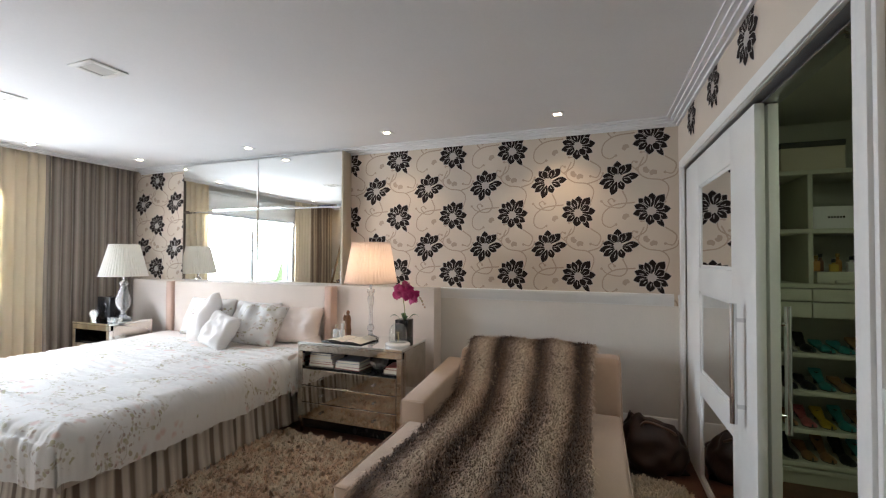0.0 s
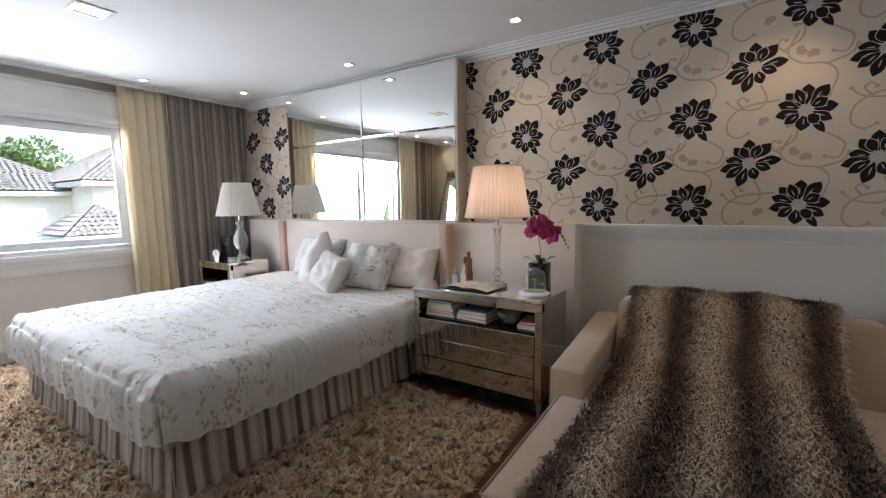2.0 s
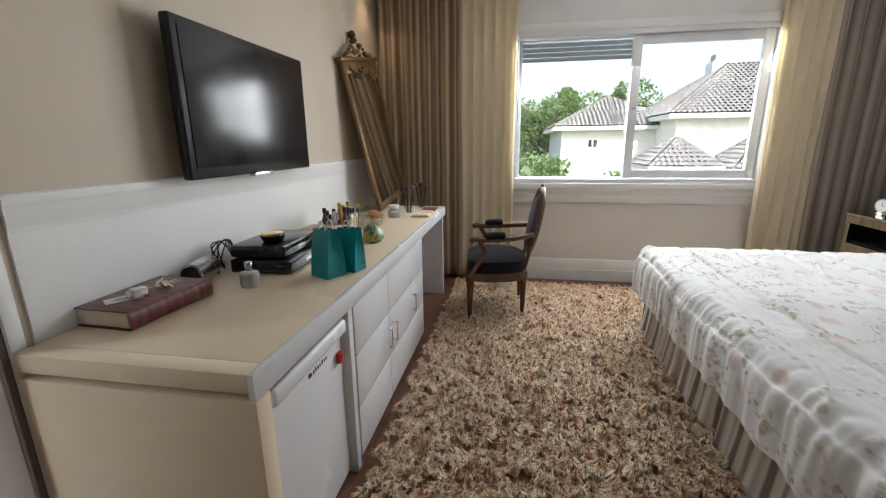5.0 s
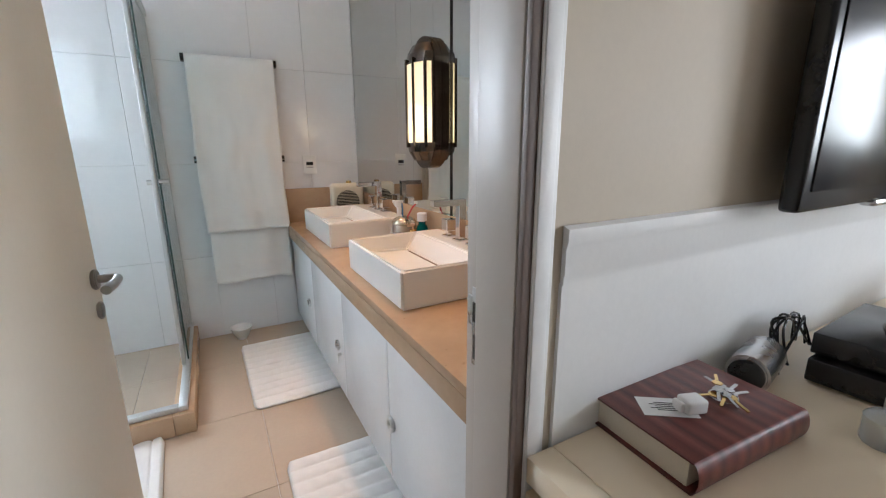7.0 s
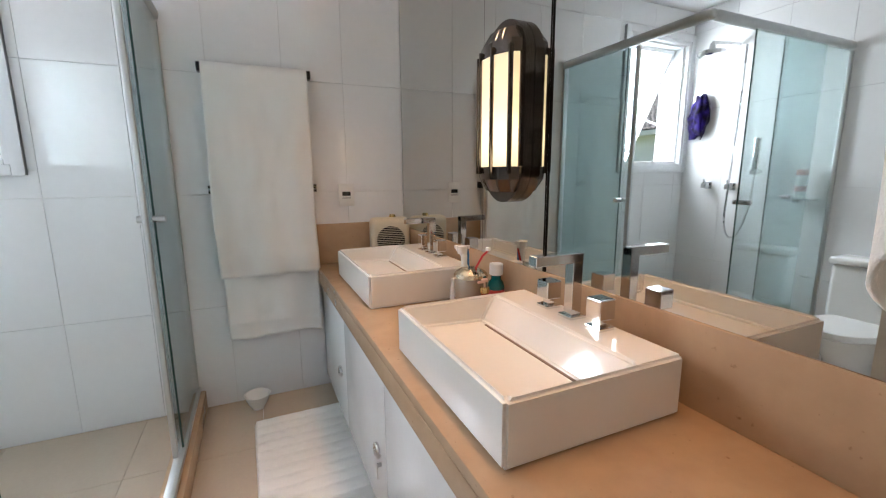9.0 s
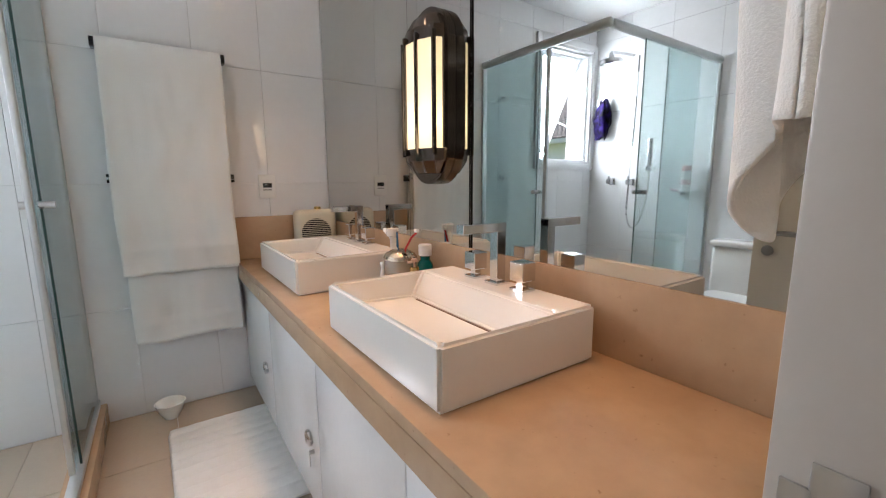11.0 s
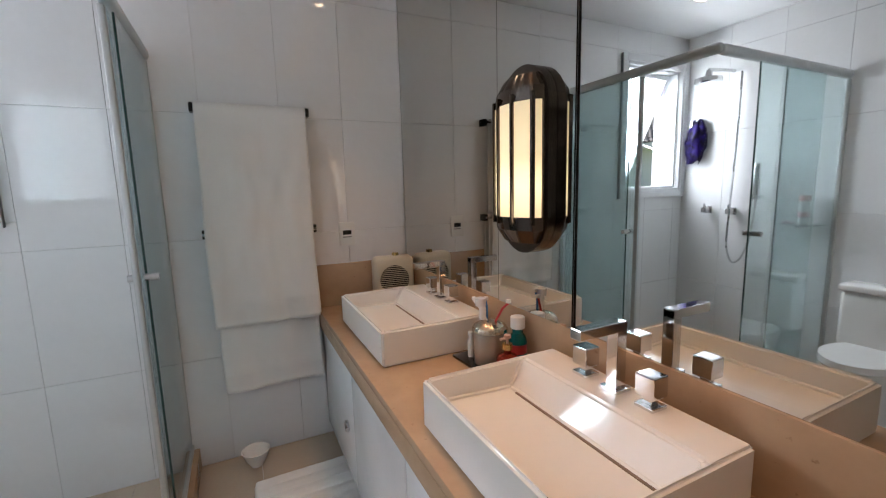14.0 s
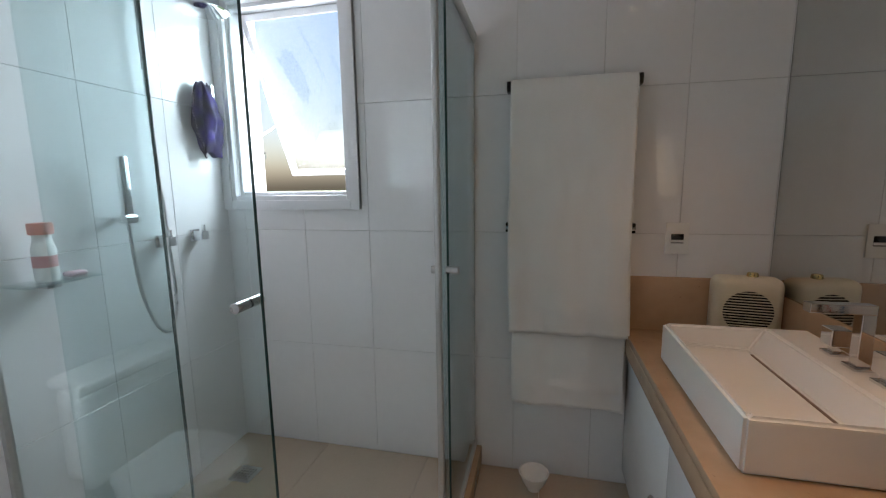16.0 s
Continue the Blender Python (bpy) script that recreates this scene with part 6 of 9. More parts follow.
brush_cup(-4.72, 0.26, 5, "glass cup of make-up brushes by the leaning mirror")
brush_cup(-5.02, 0.30, 6, "glass cup of make-up brushes by the curtain")
bottle((-4.50, 0.20, BD), 0.05, 0.055, 0.03, WATER, PAPER_WHITE, "squat glass jar with a white lid on the dressing table", False, 0.025, "jar")
t = thing("folded_cloth", (-4.62, 0.40, BD), "folded cream and orange cloth on the dressing table", "cloth")
def fc(u, v):
    return -0.12 + 0.24 * u, -0.07 + 0.14 * v, 0.018 + 0.006 * noise.noise(Vector((u * 4, v * 4, 0))) - 0.016 * (max(abs(u - 0.5), abs(v - 0.5)) > 0.48)
part("fold", sheet(B(), 20, 14, fc, 0.006), stripes("cream_orange_cloth", [(0, (0.7, 0.6, 0.45)), (0.8, (0.7, 0.6, 0.45)), (0.85, (0.6, 0.25, 0.05)), (1, (0.6, 0.25, 0.05))], 0.24), t, "", 179)
t = thing("wooden_tray", (-4.86, 0.40, BD), "small dark wooden tray on the dressing table", "tray")
part("base", box(B(), -0.10, 0.10, -0.06, 0.06, 0, 0.012, 0.003), CARVED, t)

# ---- corner by the closet ----
t = thing("leather_bag", (0.76, 4.10, FLOOR + 0.001), "slouching dark brown leather bag on the floor", "bag", rz=20)
bm = B()


def tote(u, v):
    """A soft tote: a closed wall that folds inwards and sags on one side."""
    a = 2 * math.pi * u
    c, s_ = math.cos(a), math.sin(a)
    k = 1 / (abs(c) ** 2.6 + abs(s_) ** 2.6) ** (1 / 2.6)
    high = 0.34 + 0.07 * math.cos(a + 2.6) + 0.03 * noise.noise(Vector((c * 2, s_ * 2, 1)))
    swell = 1 + 0.16 * math.sin(v * math.pi) - 0.28 * v * v
    x, y = 0.21 * k * c * swell, 0.15 * k * s_ * swell
    fold = 0.022 * noise.noise(Vector((c * 2.4, s_ * 2.4, v * 4)))
    return x + fold * c * 2, y + fold * s_ * 2, high * v


sheet(bm, 64, 18, tote, 0.006)
part("body", bm, worn("dark_leather", (0.045, 0.02, 0.012), 0.38, 0.4, 12, 90, 0.4), t, "soft dark brown leather", 179)
part("base", box(B(), -0.2, 0.2, -0.14, 0.14, 0.001, 0.012, 0.004), worn("black_leather", (0.02, 0.014, 0.012), 0.45), t)
part("strap", tube(B(), curve_pts([(-0.13, -0.09, 0.33), (-0.11, -0.16, 0.385), (0.04, -0.17, 0.33), (0.13, -0.10, 0.26)], 7), 0.010, 8), worn("tan_strap", (0.13, 0.06, 0.03), 0.45), t)
# ---- closet contents ----
SH = worn("pale_green_shelving", (0.56, 0.56, 0.44), 0.45, 0.05)


CF = 4.15


def closet_unit(x0, x1, label, shelves, drawers, top=2.45, divider=None):
    t = thing("closet_shelves", ((x0 + x1) / 2, CF, FLOOR), label, "shelving", "closet units")
    for x in (x0, x1 - 0.028):
        fixed("side", box(B(), x, x + 0.028, CF, 4.615, FLOOR, top, 0.002), SH, t)
    for z in shelves:
        fixed("shelf", box(B(), x0 + 0.029, x1 - 0.029, CF + 0.005, 4.615, z - 0.03, z, 0.002), SH, t)
    for a, b, c, d in drawers:
        fixed("drawer", box(B(), c, d, CF - 0.016, CF + 0.3, a + 0.003, b - 0.003, 0.002), SH, t)
        fixed("knob", lathe(B(), [(0.006, 0), (0.012, 0.01), (0.012, 0.02), (0, 0.025)], (0, 0, 0), 12), CHROME, t).matrix_world = pose((c + d) / 2, CF - 0.017, (a + b) / 2, 90, 0, 0)
    if divider:
        for z0, z1 in ((1.345, 1.684), (1.716, 2.084)):
            fixed("divider", box(B(), divider - 0.014, divider + 0.014, CF + 0.006, 4.614, z0, z1, 0.002), SH, t)
    fixed("plinth", box(B(), x0 + 0.03, x1 - 0.03, CF + 0.03, CF + 0.05, FLOOR + 0.001, 0.075, 0.002), SH, t)
    return t


unit = closet_unit(1.22, 2.262, "pale closet shelving with drawers and shoe racks", (2.115, 1.715, 1.345, 0.875, 0.62, 0.365, 0.14, 0.10),
                   ((1.225, 1.312, 1.74, 2.228), (1.114, 1.223, 1.74, 2.228), (1.225, 1.312, 1.252, 1.734), (1.114, 1.223, 1.252, 1.734)), divider=1.74)
bm = box(B(), 1.765, 2.22, CF - 0.012, CF + 0.3, 1.347, 1.425, 0.003)
fixed("jewellery_tray", bm, SH, unit)
fixed("tray_pull", box(B(), 1.86, 2.12, CF - 0.028, CF - 0.013, 1.352, 1.372, 0.003), SH, unit)
fixed("knob", lathe(B(), [(0.006, 0), (0.012, 0.01), (0.012, 0.02), (0, 0.025)], (0, 0, 0), 12), CHROME, unit).matrix_world = pose(2.0, CF - 0.013, 1.40, 90, 0, 0)
closet_unit(2.268, 3.06, "pale closet shelving of shoe racks", (0.93, 0.70, 0.47, 0.25, 0.06), (), 1.0)
STRIPE_BOX = stripes("striped_box_card", [(0, (0.6, 0.55, 0.42)), (0.5, (0.6, 0.55, 0.42)), (0.52, (0.5, 0.08, 0.05)), (0.66, (0.5, 0.08, 0.05)), (0.68, (0.6, 0.55, 0.42)), (0.8, (0.25, 0.3, 0.2)), (0.84, (0.6, 0.55, 0.42)), (1, (0.6, 0.55, 0.42))], 0.22, 1, 0.7)
for x in (1.40, 1.765):
    t = thing("striped_box", (x, 4.33, 2.1155), "red-striped storage box with a dark lid on the top closet shelf", "box", "striped closet boxes")
    part("box", box(B(), -0.178, 0.178, -0.15, 0.15, 0, 0.16, 0.003), STRIPE_BOX, t)
    part("lid", box(B(), -0.18, 0.18, -0.155, 0.155, 0.161, 0.20, 0.003), worn("dark_lid", (0.05, 0.05, 0.04), 0.6), t)
for x, w in ((1.885, 0.125), (2.12, 0.10)):
    t = thing("shoe_box", (x, 4.27, 1.7155), "white cardboard box on a closet shelf", "box", "white closet boxes")
    part("box", box(B(), -w, w, -0.10, 0.10, 0, 0.15, 0.003), PAPER_WHITE, t)
    bm = B()
    for k in range(6):
        box(bm, -0.045 + 0.016 * k, -0.045 + 0.016 * k + 0.010, -0.1012, -0.1004, 0.07, 0.083)
    part("print", bm, BLACK, t)
rnd = random.Random(33)
for k in range(9):
    bottle((1.80 + 0.048 * k, 4.24 + 0.06 * (k % 2), 1.4255), rnd.uniform(0.014, 0.024), rnd.uniform(0.04, 0.09), 0.009, TONES[rnd.randrange(6)], GOLD if k % 3 == 0 else TONES[0], "perfume bottle on the closet shelf", k % 2 == 0, 0.025, "perfume", "perfumes in the closet")
bottle((2.03, 4.17, 1.4255), 0.026, 0.14, 0.014, TONES[0], BLACK_GLOSS, "tall dark perfume bottle on the closet shelf", False, 0.05, "perfume", "perfumes in the closet")
SHOES = [worn("shoe_" + n, c, 0.35, 0.2) for n, c in (("black", (0.012, 0.012, 0.012)), ("tan", (0.3, 0.17, 0.07)), ("silver", (0.45, 0.42, 0.36)), ("teal", (0.05, 0.28, 0.26)), ("rose", (0.42, 0.12, 0.12)), ("mustard", (0.45, 0.33, 0.03)))]


def shoe(place, mat, heel):
    t = thing("shoe", place, "heeled leather shoe on a closet rack", "shoe", "shoes in the closet", -90)
    def sole(u, v):
        x = 0.24 * u
        w = (0.036 - 0.014 * math.sin(u * math.pi * 1.1) ** 2 + 0.006 * (u > 0.6)) * (1 if u < 0.8 else math.sqrt(max(0.02, 1 - ((u - 0.8) / 0.2) ** 2)))
        z = heel * max(0, 1 - u / 0.62) ** 1.3
        return x, (v - 0.5) * 2 * w, z + 0.004
    part("sole", sheet(B(), 14, 4, sole, 0.005), SHOES[0], t, "", 60)
    def upper(u, v):
        x = 0.24 * u
        a = math.pi * v
        w = (0.037 - 0.012 * math.sin(u * math.pi * 1.1) ** 2 + 0.006 * (u > 0.6)) * (1 if u < 0.8 else math.sqrt(max(0.02, 1 - ((u - 0.8) / 0.2) ** 2)))
        h_ = 0.05 if u < 0.15 else (0.022 if u < 0.55 else 0.042 * (1 - (u - 0.55)))
        z = heel * max(0, 1 - u / 0.62) ** 1.3
        open_ = 0.35 if u < 0.6 else 1.0
        return x, w * math.cos(a), z + 0.006 + h_ * min(math.sin(a), open_)
    part("upper", sheet(B(), 16, 10, upper), mat, t, "", 60)
    part("heel", cyl(B(), (0.02, 0, 0), (0.018, 0, heel + 0.004), 0.010, 0.02, 10), SHOES[0], t)


for z in (0.8755, 0.6205, 0.3655, 0.1405):
    for k in range(9):
        shoe((1.33 + 0.105 * k, 4.43, z), SHOES[rnd.choice((0, 0, 0, 1, 2, 3, 4, 0, 1, 5))], rnd.choice((0.03, 0.06, 0.08)))
for z in (0.9305, 0.7005, 0.4705, 0.2505):
    for k in range(6):
        shoe((2.38 + 0.11 * k, 4.43, z), SHOES[rnd.choice((0, 0, 1, 2, 4))], rnd.choice((0.03, 0.06, 0.08)))
t = thing("hanging_coat", (2.40, 4.20, 1.27), "dark green coat hanging in the closet", "coat")
def coat(u, v):
    a = 2 * math.pi * u
    return 0.16 * math.cos(a) * (0.7 + 0.3 * (1 - v)), 0.05 * math.sin(a) * (0.6 + 0.4 * math.cos(9 * a)) , -0.35 + 1.1 * v
part("cloth", sheet(B(), 60, 8, coat), cloth("dark_green_wool", (0.01, 0.05, 0.035), 0.2), t, "", 179)
part("hanger", tube(B(), [(0, 0, 0.74), (0, 0, 0.84), (0.02, 0, 0.87)], 0.004, 6), STEEL, t)
t = thing("clothes_rail", (2.68, 4.20, 2.0), "steel clothes rail in the closet", "rail")
part("rod", cyl(B(), (-0.417, 0, 0.13), (0.419, 0, 0.13), 0.012), CHROME, t)

t = thing("closet_light", (1.9, 1.9, 2.55), "slim fluorescent closet ceiling light, lit", "ceiling light")
part("body", box(B(), -0.05, 0.05, -0.5, 0.5, -0.035, -0.001, 0.006), WHITE_PAINT, t)
part("tube", cyl(B(), (0, -0.46, -0.045), (0, 0.46, -0.045), 0.012), Mat("lit_tube", (0.9, 0.95, 0.8), 0.4).glow((0.86, 1.0, 0.7), 1.2).m, t)
lamp("closet_lamp", "AREA", look((1.9, 1.9, 2.48), (1.9, 2.3, 0)), 2.4, (0.88, 1.0, 0.68), size=0.15, size_y=0.9)

# ---- bathroom: large things ----
TILE = worn("white_glazed_tile", (0.80, 0.80, 0.81), 0.05, 0.03, 2.0, 30, 0.02)
FLOOR_TILE = worn("beige_floor_tile", (0.50, 0.41, 0.32), 0.22, 0.06, 2.5, 60, 0.03)
_st = Mat("honed_beige_marble", (0.45, 0.31, 0.2), 0.18)
_n = _st.noise(7, 6, 0.6)
_st.color(_st.mix(_st.ramp(_st.noise(45, 3), [(0.68, 0.0), (0.75, 1.0)]), _st.ramp(_n, [(0.3, (0.45, 0.305, 0.19)), (0.7, (0.53, 0.37, 0.235))]), (0.35, 0.22, 0.13)))
_st.rough(_st.ramp(_n, [(0.3, 0.19), (0.7, 0.22)]))
STONE = _st.m

CX0, CX1, CZ = -2.846, -2.272, 0.79
counter = thing("vanity_counter", (-2.56, -1.75, CZ), "beige stone vanity counter with a splashback", "counter")
fixed("slab", box(B(), BW + 0.001, CX1, BS, BN - 0.002, CZ - 0.03, CZ, 0.002), STONE, counter)
fixed("front_edge", box(B(), CX1 - 0.02, CX1 + 0.001, BS, BN - 0.002, CZ - 0.10, CZ - 0.031, 0.002), STONE, counter)
fixed("splashback", box(B(), BW + 0.001, CX0, BS + 0.021, BN - 0.002, CZ, 1.0, 0.002), STONE, counter)
fixed("side_splash", box(B(), BW + 0.001, CX1, BS, BS + 0.02, CZ, 1.04, 0.002), STONE, counter)

# vanity cabinets
y_edges = [BS + 0.005, -2.37, -1.68, -1.06, BN - 0.004]
pulls = (-2.485, -1.775, None, -1.025)
for a, b, y in zip(y_edges, y_edges[1:], pulls):
    c = thing("vanity_cabinet", (-2.56, (a + b) / 2, 0.1), "white lacquered vanity cabinet under the stone counter", "cabinet", "vanity cabinets")
    fixed("body", box(B(), CX0, CX1 - 0.045, a + 0.001, b - 0.001, 0.06, CZ - 0.031), LACQUER, c)
    fixed("door", box(B(), CX1 - 0.044, CX1 - 0.026, a + 0.002, b - 0.002, 0.06, CZ - 0.118, 0.002), LACQUER, c)
    fixed("finger_groove", box(B(), CX1 - 0.044, CX1 - 0.036, a + 0.001, b - 0.001, CZ - 0.114, CZ - 0.032, 0.001), ALUMINIUM, c)
    if y is None:
        continue
    ring = [(CX1 - 0.018, y + 0.022 * math.cos(q), 0.325 + 0.022 * math.sin(q)) for q in [2 * math.pi * k / 20 for k in range(21)]]
    bm = tube(B(), ring, 0.009, 8)
    cyl(bm, (CX1 - 0.026, y, 0.325), (CX1 - 0.021, y, 0.325), 0.020)
    fixed("ring_pull", bm, STEEL, c, "round steel ring pull")
    if y == -1.775:
        bm = cyl(B(), (CX1 - 0.026, y + 0.03, 0.285), (CX1 - 0.008, y + 0.03, 0.285), 0.008)
        box(bm, CX1 - 0.010, CX1 - 0.006, y + 0.019, y + 0.041, 0.235, 0.285, 0.002)
        fixed("key", bm, STEEL, c)
structure("vanity_plinth", box(B(), CX0, CX1 - 0.09, BS, BN - 0.002, FLOOR, 0.06), LACQUER, "recessed white plinth")


def basin(y0, y1, x0, x1, label):
    t = thing("vessel_basin", ((x0 + x1) / 2, (y0 + y1) / 2, CZ), label, "basin", "vanity basins")
    h, wall, deck = 0.145, 0.022, 0.135
    bm = B()
    r = bmesh.ops.create_cube(bm, size=1.0)
    for v in bm.verts:
        v.co = Vector(((x0 + x1) / 2 + v.co.x * (x1 - x0), (y0 + y1) / 2 + v.co.y * (y1 - y0), CZ + 0.0005 + (v.co.z + 0.5) * h))
    bm.faces.ensure_lookup_table()
    top = max(bm.faces, key=lambda f: f.calc_center_median().z)
    o = bmesh.ops.inset_region(bm, faces=[top], thickness=wall)
    xs = x0 + deck
    for v in top.verts:
        if v.co.x < (x0 + x1) / 2:
            v.co.x = xs
    e = bmesh.ops.extrude_face_region(bm, geom=[top])
    low = [v for v in e["geom"] if isinstance(v, bmesh.types.BMVert)]
    for v in low:
        v.co.z -= 0.082 if v.co.x < (x0 + x1) / 2 else 0.07
        v.co.x += 0.055 if v.co.x < (x0 + x1) / 2 else -0.014
        v.co.y += 0.012 if v.co.y < (y0 + y1) / 2 else -0.012
    bmesh.ops.delete(bm, geom=[top], context="FACES_ONLY") if top.is_valid else None
    bmesh.ops.bevel(bm, geom=bm.edges[:], offset=0.008, segments=5, affect="EDGES")
    bmesh.ops.recalc_face_normals(bm, faces=bm.faces[:])
    fixed("bowl", bm, CERAMIC, t, "", None)
    fixed("overflow_slot", box(B(), xs + 0.052, xs + 0.068, y0 + 0.07, y1 - 0.07, CZ + 0.058, CZ + 0.0672), worn("slot_shadow", (0.2, 0.13, 0.09), 0.5), t, "narrow drain slot")
    bm = B()
    for k in range(5):
        box(bm, xs + 0.010, xs + 0.0115, (y0 + y1) / 2 - 0.015 + 0.006 * k, (y0 + y1) / 2 - 0.011 + 0.006 * k, CZ + 0.12, CZ + 0.126)
    fixed("maker_mark", bm, BLACK, t)
    return t


B1 = basin(-1.585, -0.968, -2.80, -2.325, "square white ceramic vessel basin on the counter")
B2 = basin(-2.70, -2.02, -2.82, -2.345, "square white ceramic vessel basin on the counter")


def faucet(yc, x):
    t = thing("basin_faucet", (x, yc, CZ + 0.146), "square chrome basin faucet with two cube handles", "faucet", "basin faucets")
    z = CZ + 0.146
    bm = box(B(), x - 0.028, x + 0.028, yc - 0.028, yc + 0.028, z, z + 0.01, 0.002)
    box(bm, x - 0.017, x + 0.017, yc - 0.017, yc + 0.017, z + 0.01, z + 0.185, 0.002)
    box(bm, x - 0.017, x + 0.142, yc - 0.0175, yc + 0.0175, z + 0.16, z + 0.187, 0.002)
    fixed("spout", bm, CHROME, t, "", None)
    for s in (-1, 1):
        y = yc + s * 0.105
        bm = box(B(), x - 0.026, x + 0.026, y - 0.026, y + 0.026, z, z + 0.01, 0.002)
        box(bm, x - 0.012, x + 0.012, y - 0.012, y + 0.012, z + 0.01, z + 0.03, 0.001)
        box(bm, x - 0.026, x + 0.026, y - 0.026, y + 0.026, z + 0.03, z + 0.085, 0.003)
        fixed("cube_handle", bm, CHROME, t, "", None)


faucet(-1.277, -2.745)
faucet(-2.36, -2.765)

# mirrors above the counter
bm_ = thing("vanity_mirror", (-2.85, -1.7, 1.0), "large frameless vanity mirror in three panes", "mirror")
for y0, y1, x in ((BS, -1.985, -2.853), (-1.975, -1.548, -2.846), (-1.538, BN, -2.853)):
    fixed("mirror_pane", box(B(), x - 0.006, x, y0 + 0.001, y1 - 0.001, 1.001, BTOP - 0.001), MIRROR_GREY, bm_, "", None)
bm = B()
for y in (-1.98, -1.543):
    box(bm, -2.858, -2.849, y - 0.002, y + 0.002, 1.001, BTOP - 0.001)
fixed("joint_strip", bm, DARK_METAL, bm_)

# shower
sh = thing("shower_enclosure", (-0.85, -2.5, FLOOR), "corner shower enclosure of tinted glass with satin aluminium rails", "shower")
GX, GY, GT = -1.555, -1.935, 2.165
fixed("top_rail", box(B(), GX - 0.025, GX + 0.025, BS, GY + 0.025, GT - 0.055, GT, 0.022, seg=4), ALUMINIUM, sh)
fixed("top_rail", box(B(), GX + 0.026, BE, GY - 0.025, GY + 0.025, GT - 0.055, GT, 0.022, seg=4), ALUMINIUM, sh)
fixed("bottom_rail", box(B(), GX - 0.02, GX + 0.02, BS, GY + 0.02, 0.091, 0.12, 0.004), ALUMINIUM, sh)
fixed("bottom_rail", box(B(), GX + 0.021, BE, GY - 0.02, GY + 0.02, 0.091, 0.12, 0.004), ALUMINIUM, sh)
fixed("wall_profile", box(B(), GX - 0.012, GX + 0.012, BS, BS + 0.022, 0.12, GT - 0.055, 0.003), ALUMINIUM, sh)
fixed("wall_profile", box(B(), BE - 0.022, BE, GY - 0.012, GY + 0.012, 0.12, GT - 0.055, 0.003), ALUMINIUM, sh)


def pane(x0, x1, y0, y1, z0, z1):
    g = fixed("glass_pane", box(B(), x0, x1, y0, y1, z0, z1), SHOWER_GLASS, sh, "greenish tempered glass pane", None)
    g.visible_shadow = False
    return g


pane(GX - 0.012, GX - 0.004, BS + 0.022, -2.45, 0.12, GT - 0.055)
pane(GX + 0.006, GX + 0.014, BS + 0.05, -2.40, 0.12, GT - 0.055)
pane(-0.88, BE - 0.02, GY - 0.012, GY - 0.004, 0.12, GT - 0.055)
pane(-1.185, -0.485, GY + 0.006, GY + 0.014, 0.12, GT - 0.055)
fixed("door_stile", box(B(), GX + 0.002, GX + 0.022, -2.402, -2.372, 0.12, GT - 0.056, 0.004), ALUMINIUM, sh, "satin aluminium door stile")
GREEN_EDGE = worn("dark_glass_edge", (0.03, 0.07, 0.065), 0.1, 0.1)
bm = B()
box(bm, GX + 0.006, GX + 0.014, -2.40, -2.397, 0.12, GT - 0.055), box(bm, GX - 0.012, GX - 0.004, -2.45, -2.447, 0.12, GT - 0.055)
box(bm, -1.188, -1.185, GY + 0.006, GY + 0.014, 0.12, GT - 0.055), box(bm, -0.883, -0.88, GY - 0.012, GY - 0.004, 0.12, GT - 0.055)
fixed("glass_edge", bm, GREEN_EDGE, sh)
bm = cyl(cyl(B(), (-1.143, GY + 0.014, 1.165), (-1.143, GY + 0.06, 1.165), 0.014), (-1.143, GY - 0.04, 1.165), (-1.143, GY + 0.005, 1.165), 0.014)
fixed("knob", bm, STEEL, sh, "steel door knob")
bm = cyl(cyl(B(), (GX - 0.05, -2.44, 1.165), (GX - 0.004, -2.44, 1.165), 0.014), (GX + 0.014, -2.44, 1.165), (GX + 0.05, -2.44, 1.165), 0.014)
fixed("knob", bm, STEEL, sh, "steel door knob")
bm = B()
box(bm, GX - 0.045, GX + 0.045, BS, GY + 0.045, FLOOR, 0.09, 0.004), box(bm, GX + 0.046, BE, GY - 0.045, GY + 0.045, FLOOR, 0.09, 0.004)
structure("shower_curb", bm, STONE, "beige stone curb round the shower")

# bathroom tiles
def tile_field(parent_name, wall, axis, at, out, us, zs, material, hole=None):
    wob_ = random.Random(4)
    parent = bpy.data.objects[parent_name]
    shared = {}
    for u0, u1 in zip(us, us[1:]):
        for z0, z1 in zip(zs, zs[1:]):
            pieces = [(u0, u1, z0, z1)]
            if hole:
                h0, h1, k0, k1 = hole
                if u0 < h1 and u1 > h0 and z0 < k1 and z1 > k0:
                    pieces = [(u0, u1, z0, min(z1, k0)), (u0, u1, max(z0, k1), z1), (u0, min(u1, h0), max(z0, k0), min(z1, k1)), (max(u0, h1), u1, max(z0, k0), min(z1, k1))]
            for a, b, c, d in pieces:
                if b - a < 0.01 or d - c < 0.01:
                    continue
                key = (round(b - a, 3), round(d - c, 3))
                if key not in shared:
                    g = 0.0007
                    bm = box(B(), 0, 0.009, g, b - a - g, g, d - c - g, 0.0012, seg=1) if axis == "x" else box(B(), g, b - a - g, 0, 0.009, g, d - c - g, 0.0012, seg=1)
                    shared[key] = mesh_of("wall_tile", bm, material, 30)
                ob = new("wall_tile", shared[key])
                ob.parent = parent
                lo = min(at, at + out * 0.009)
                ob.location = (lo, a, c) if axis == "x" else (a, lo, c)


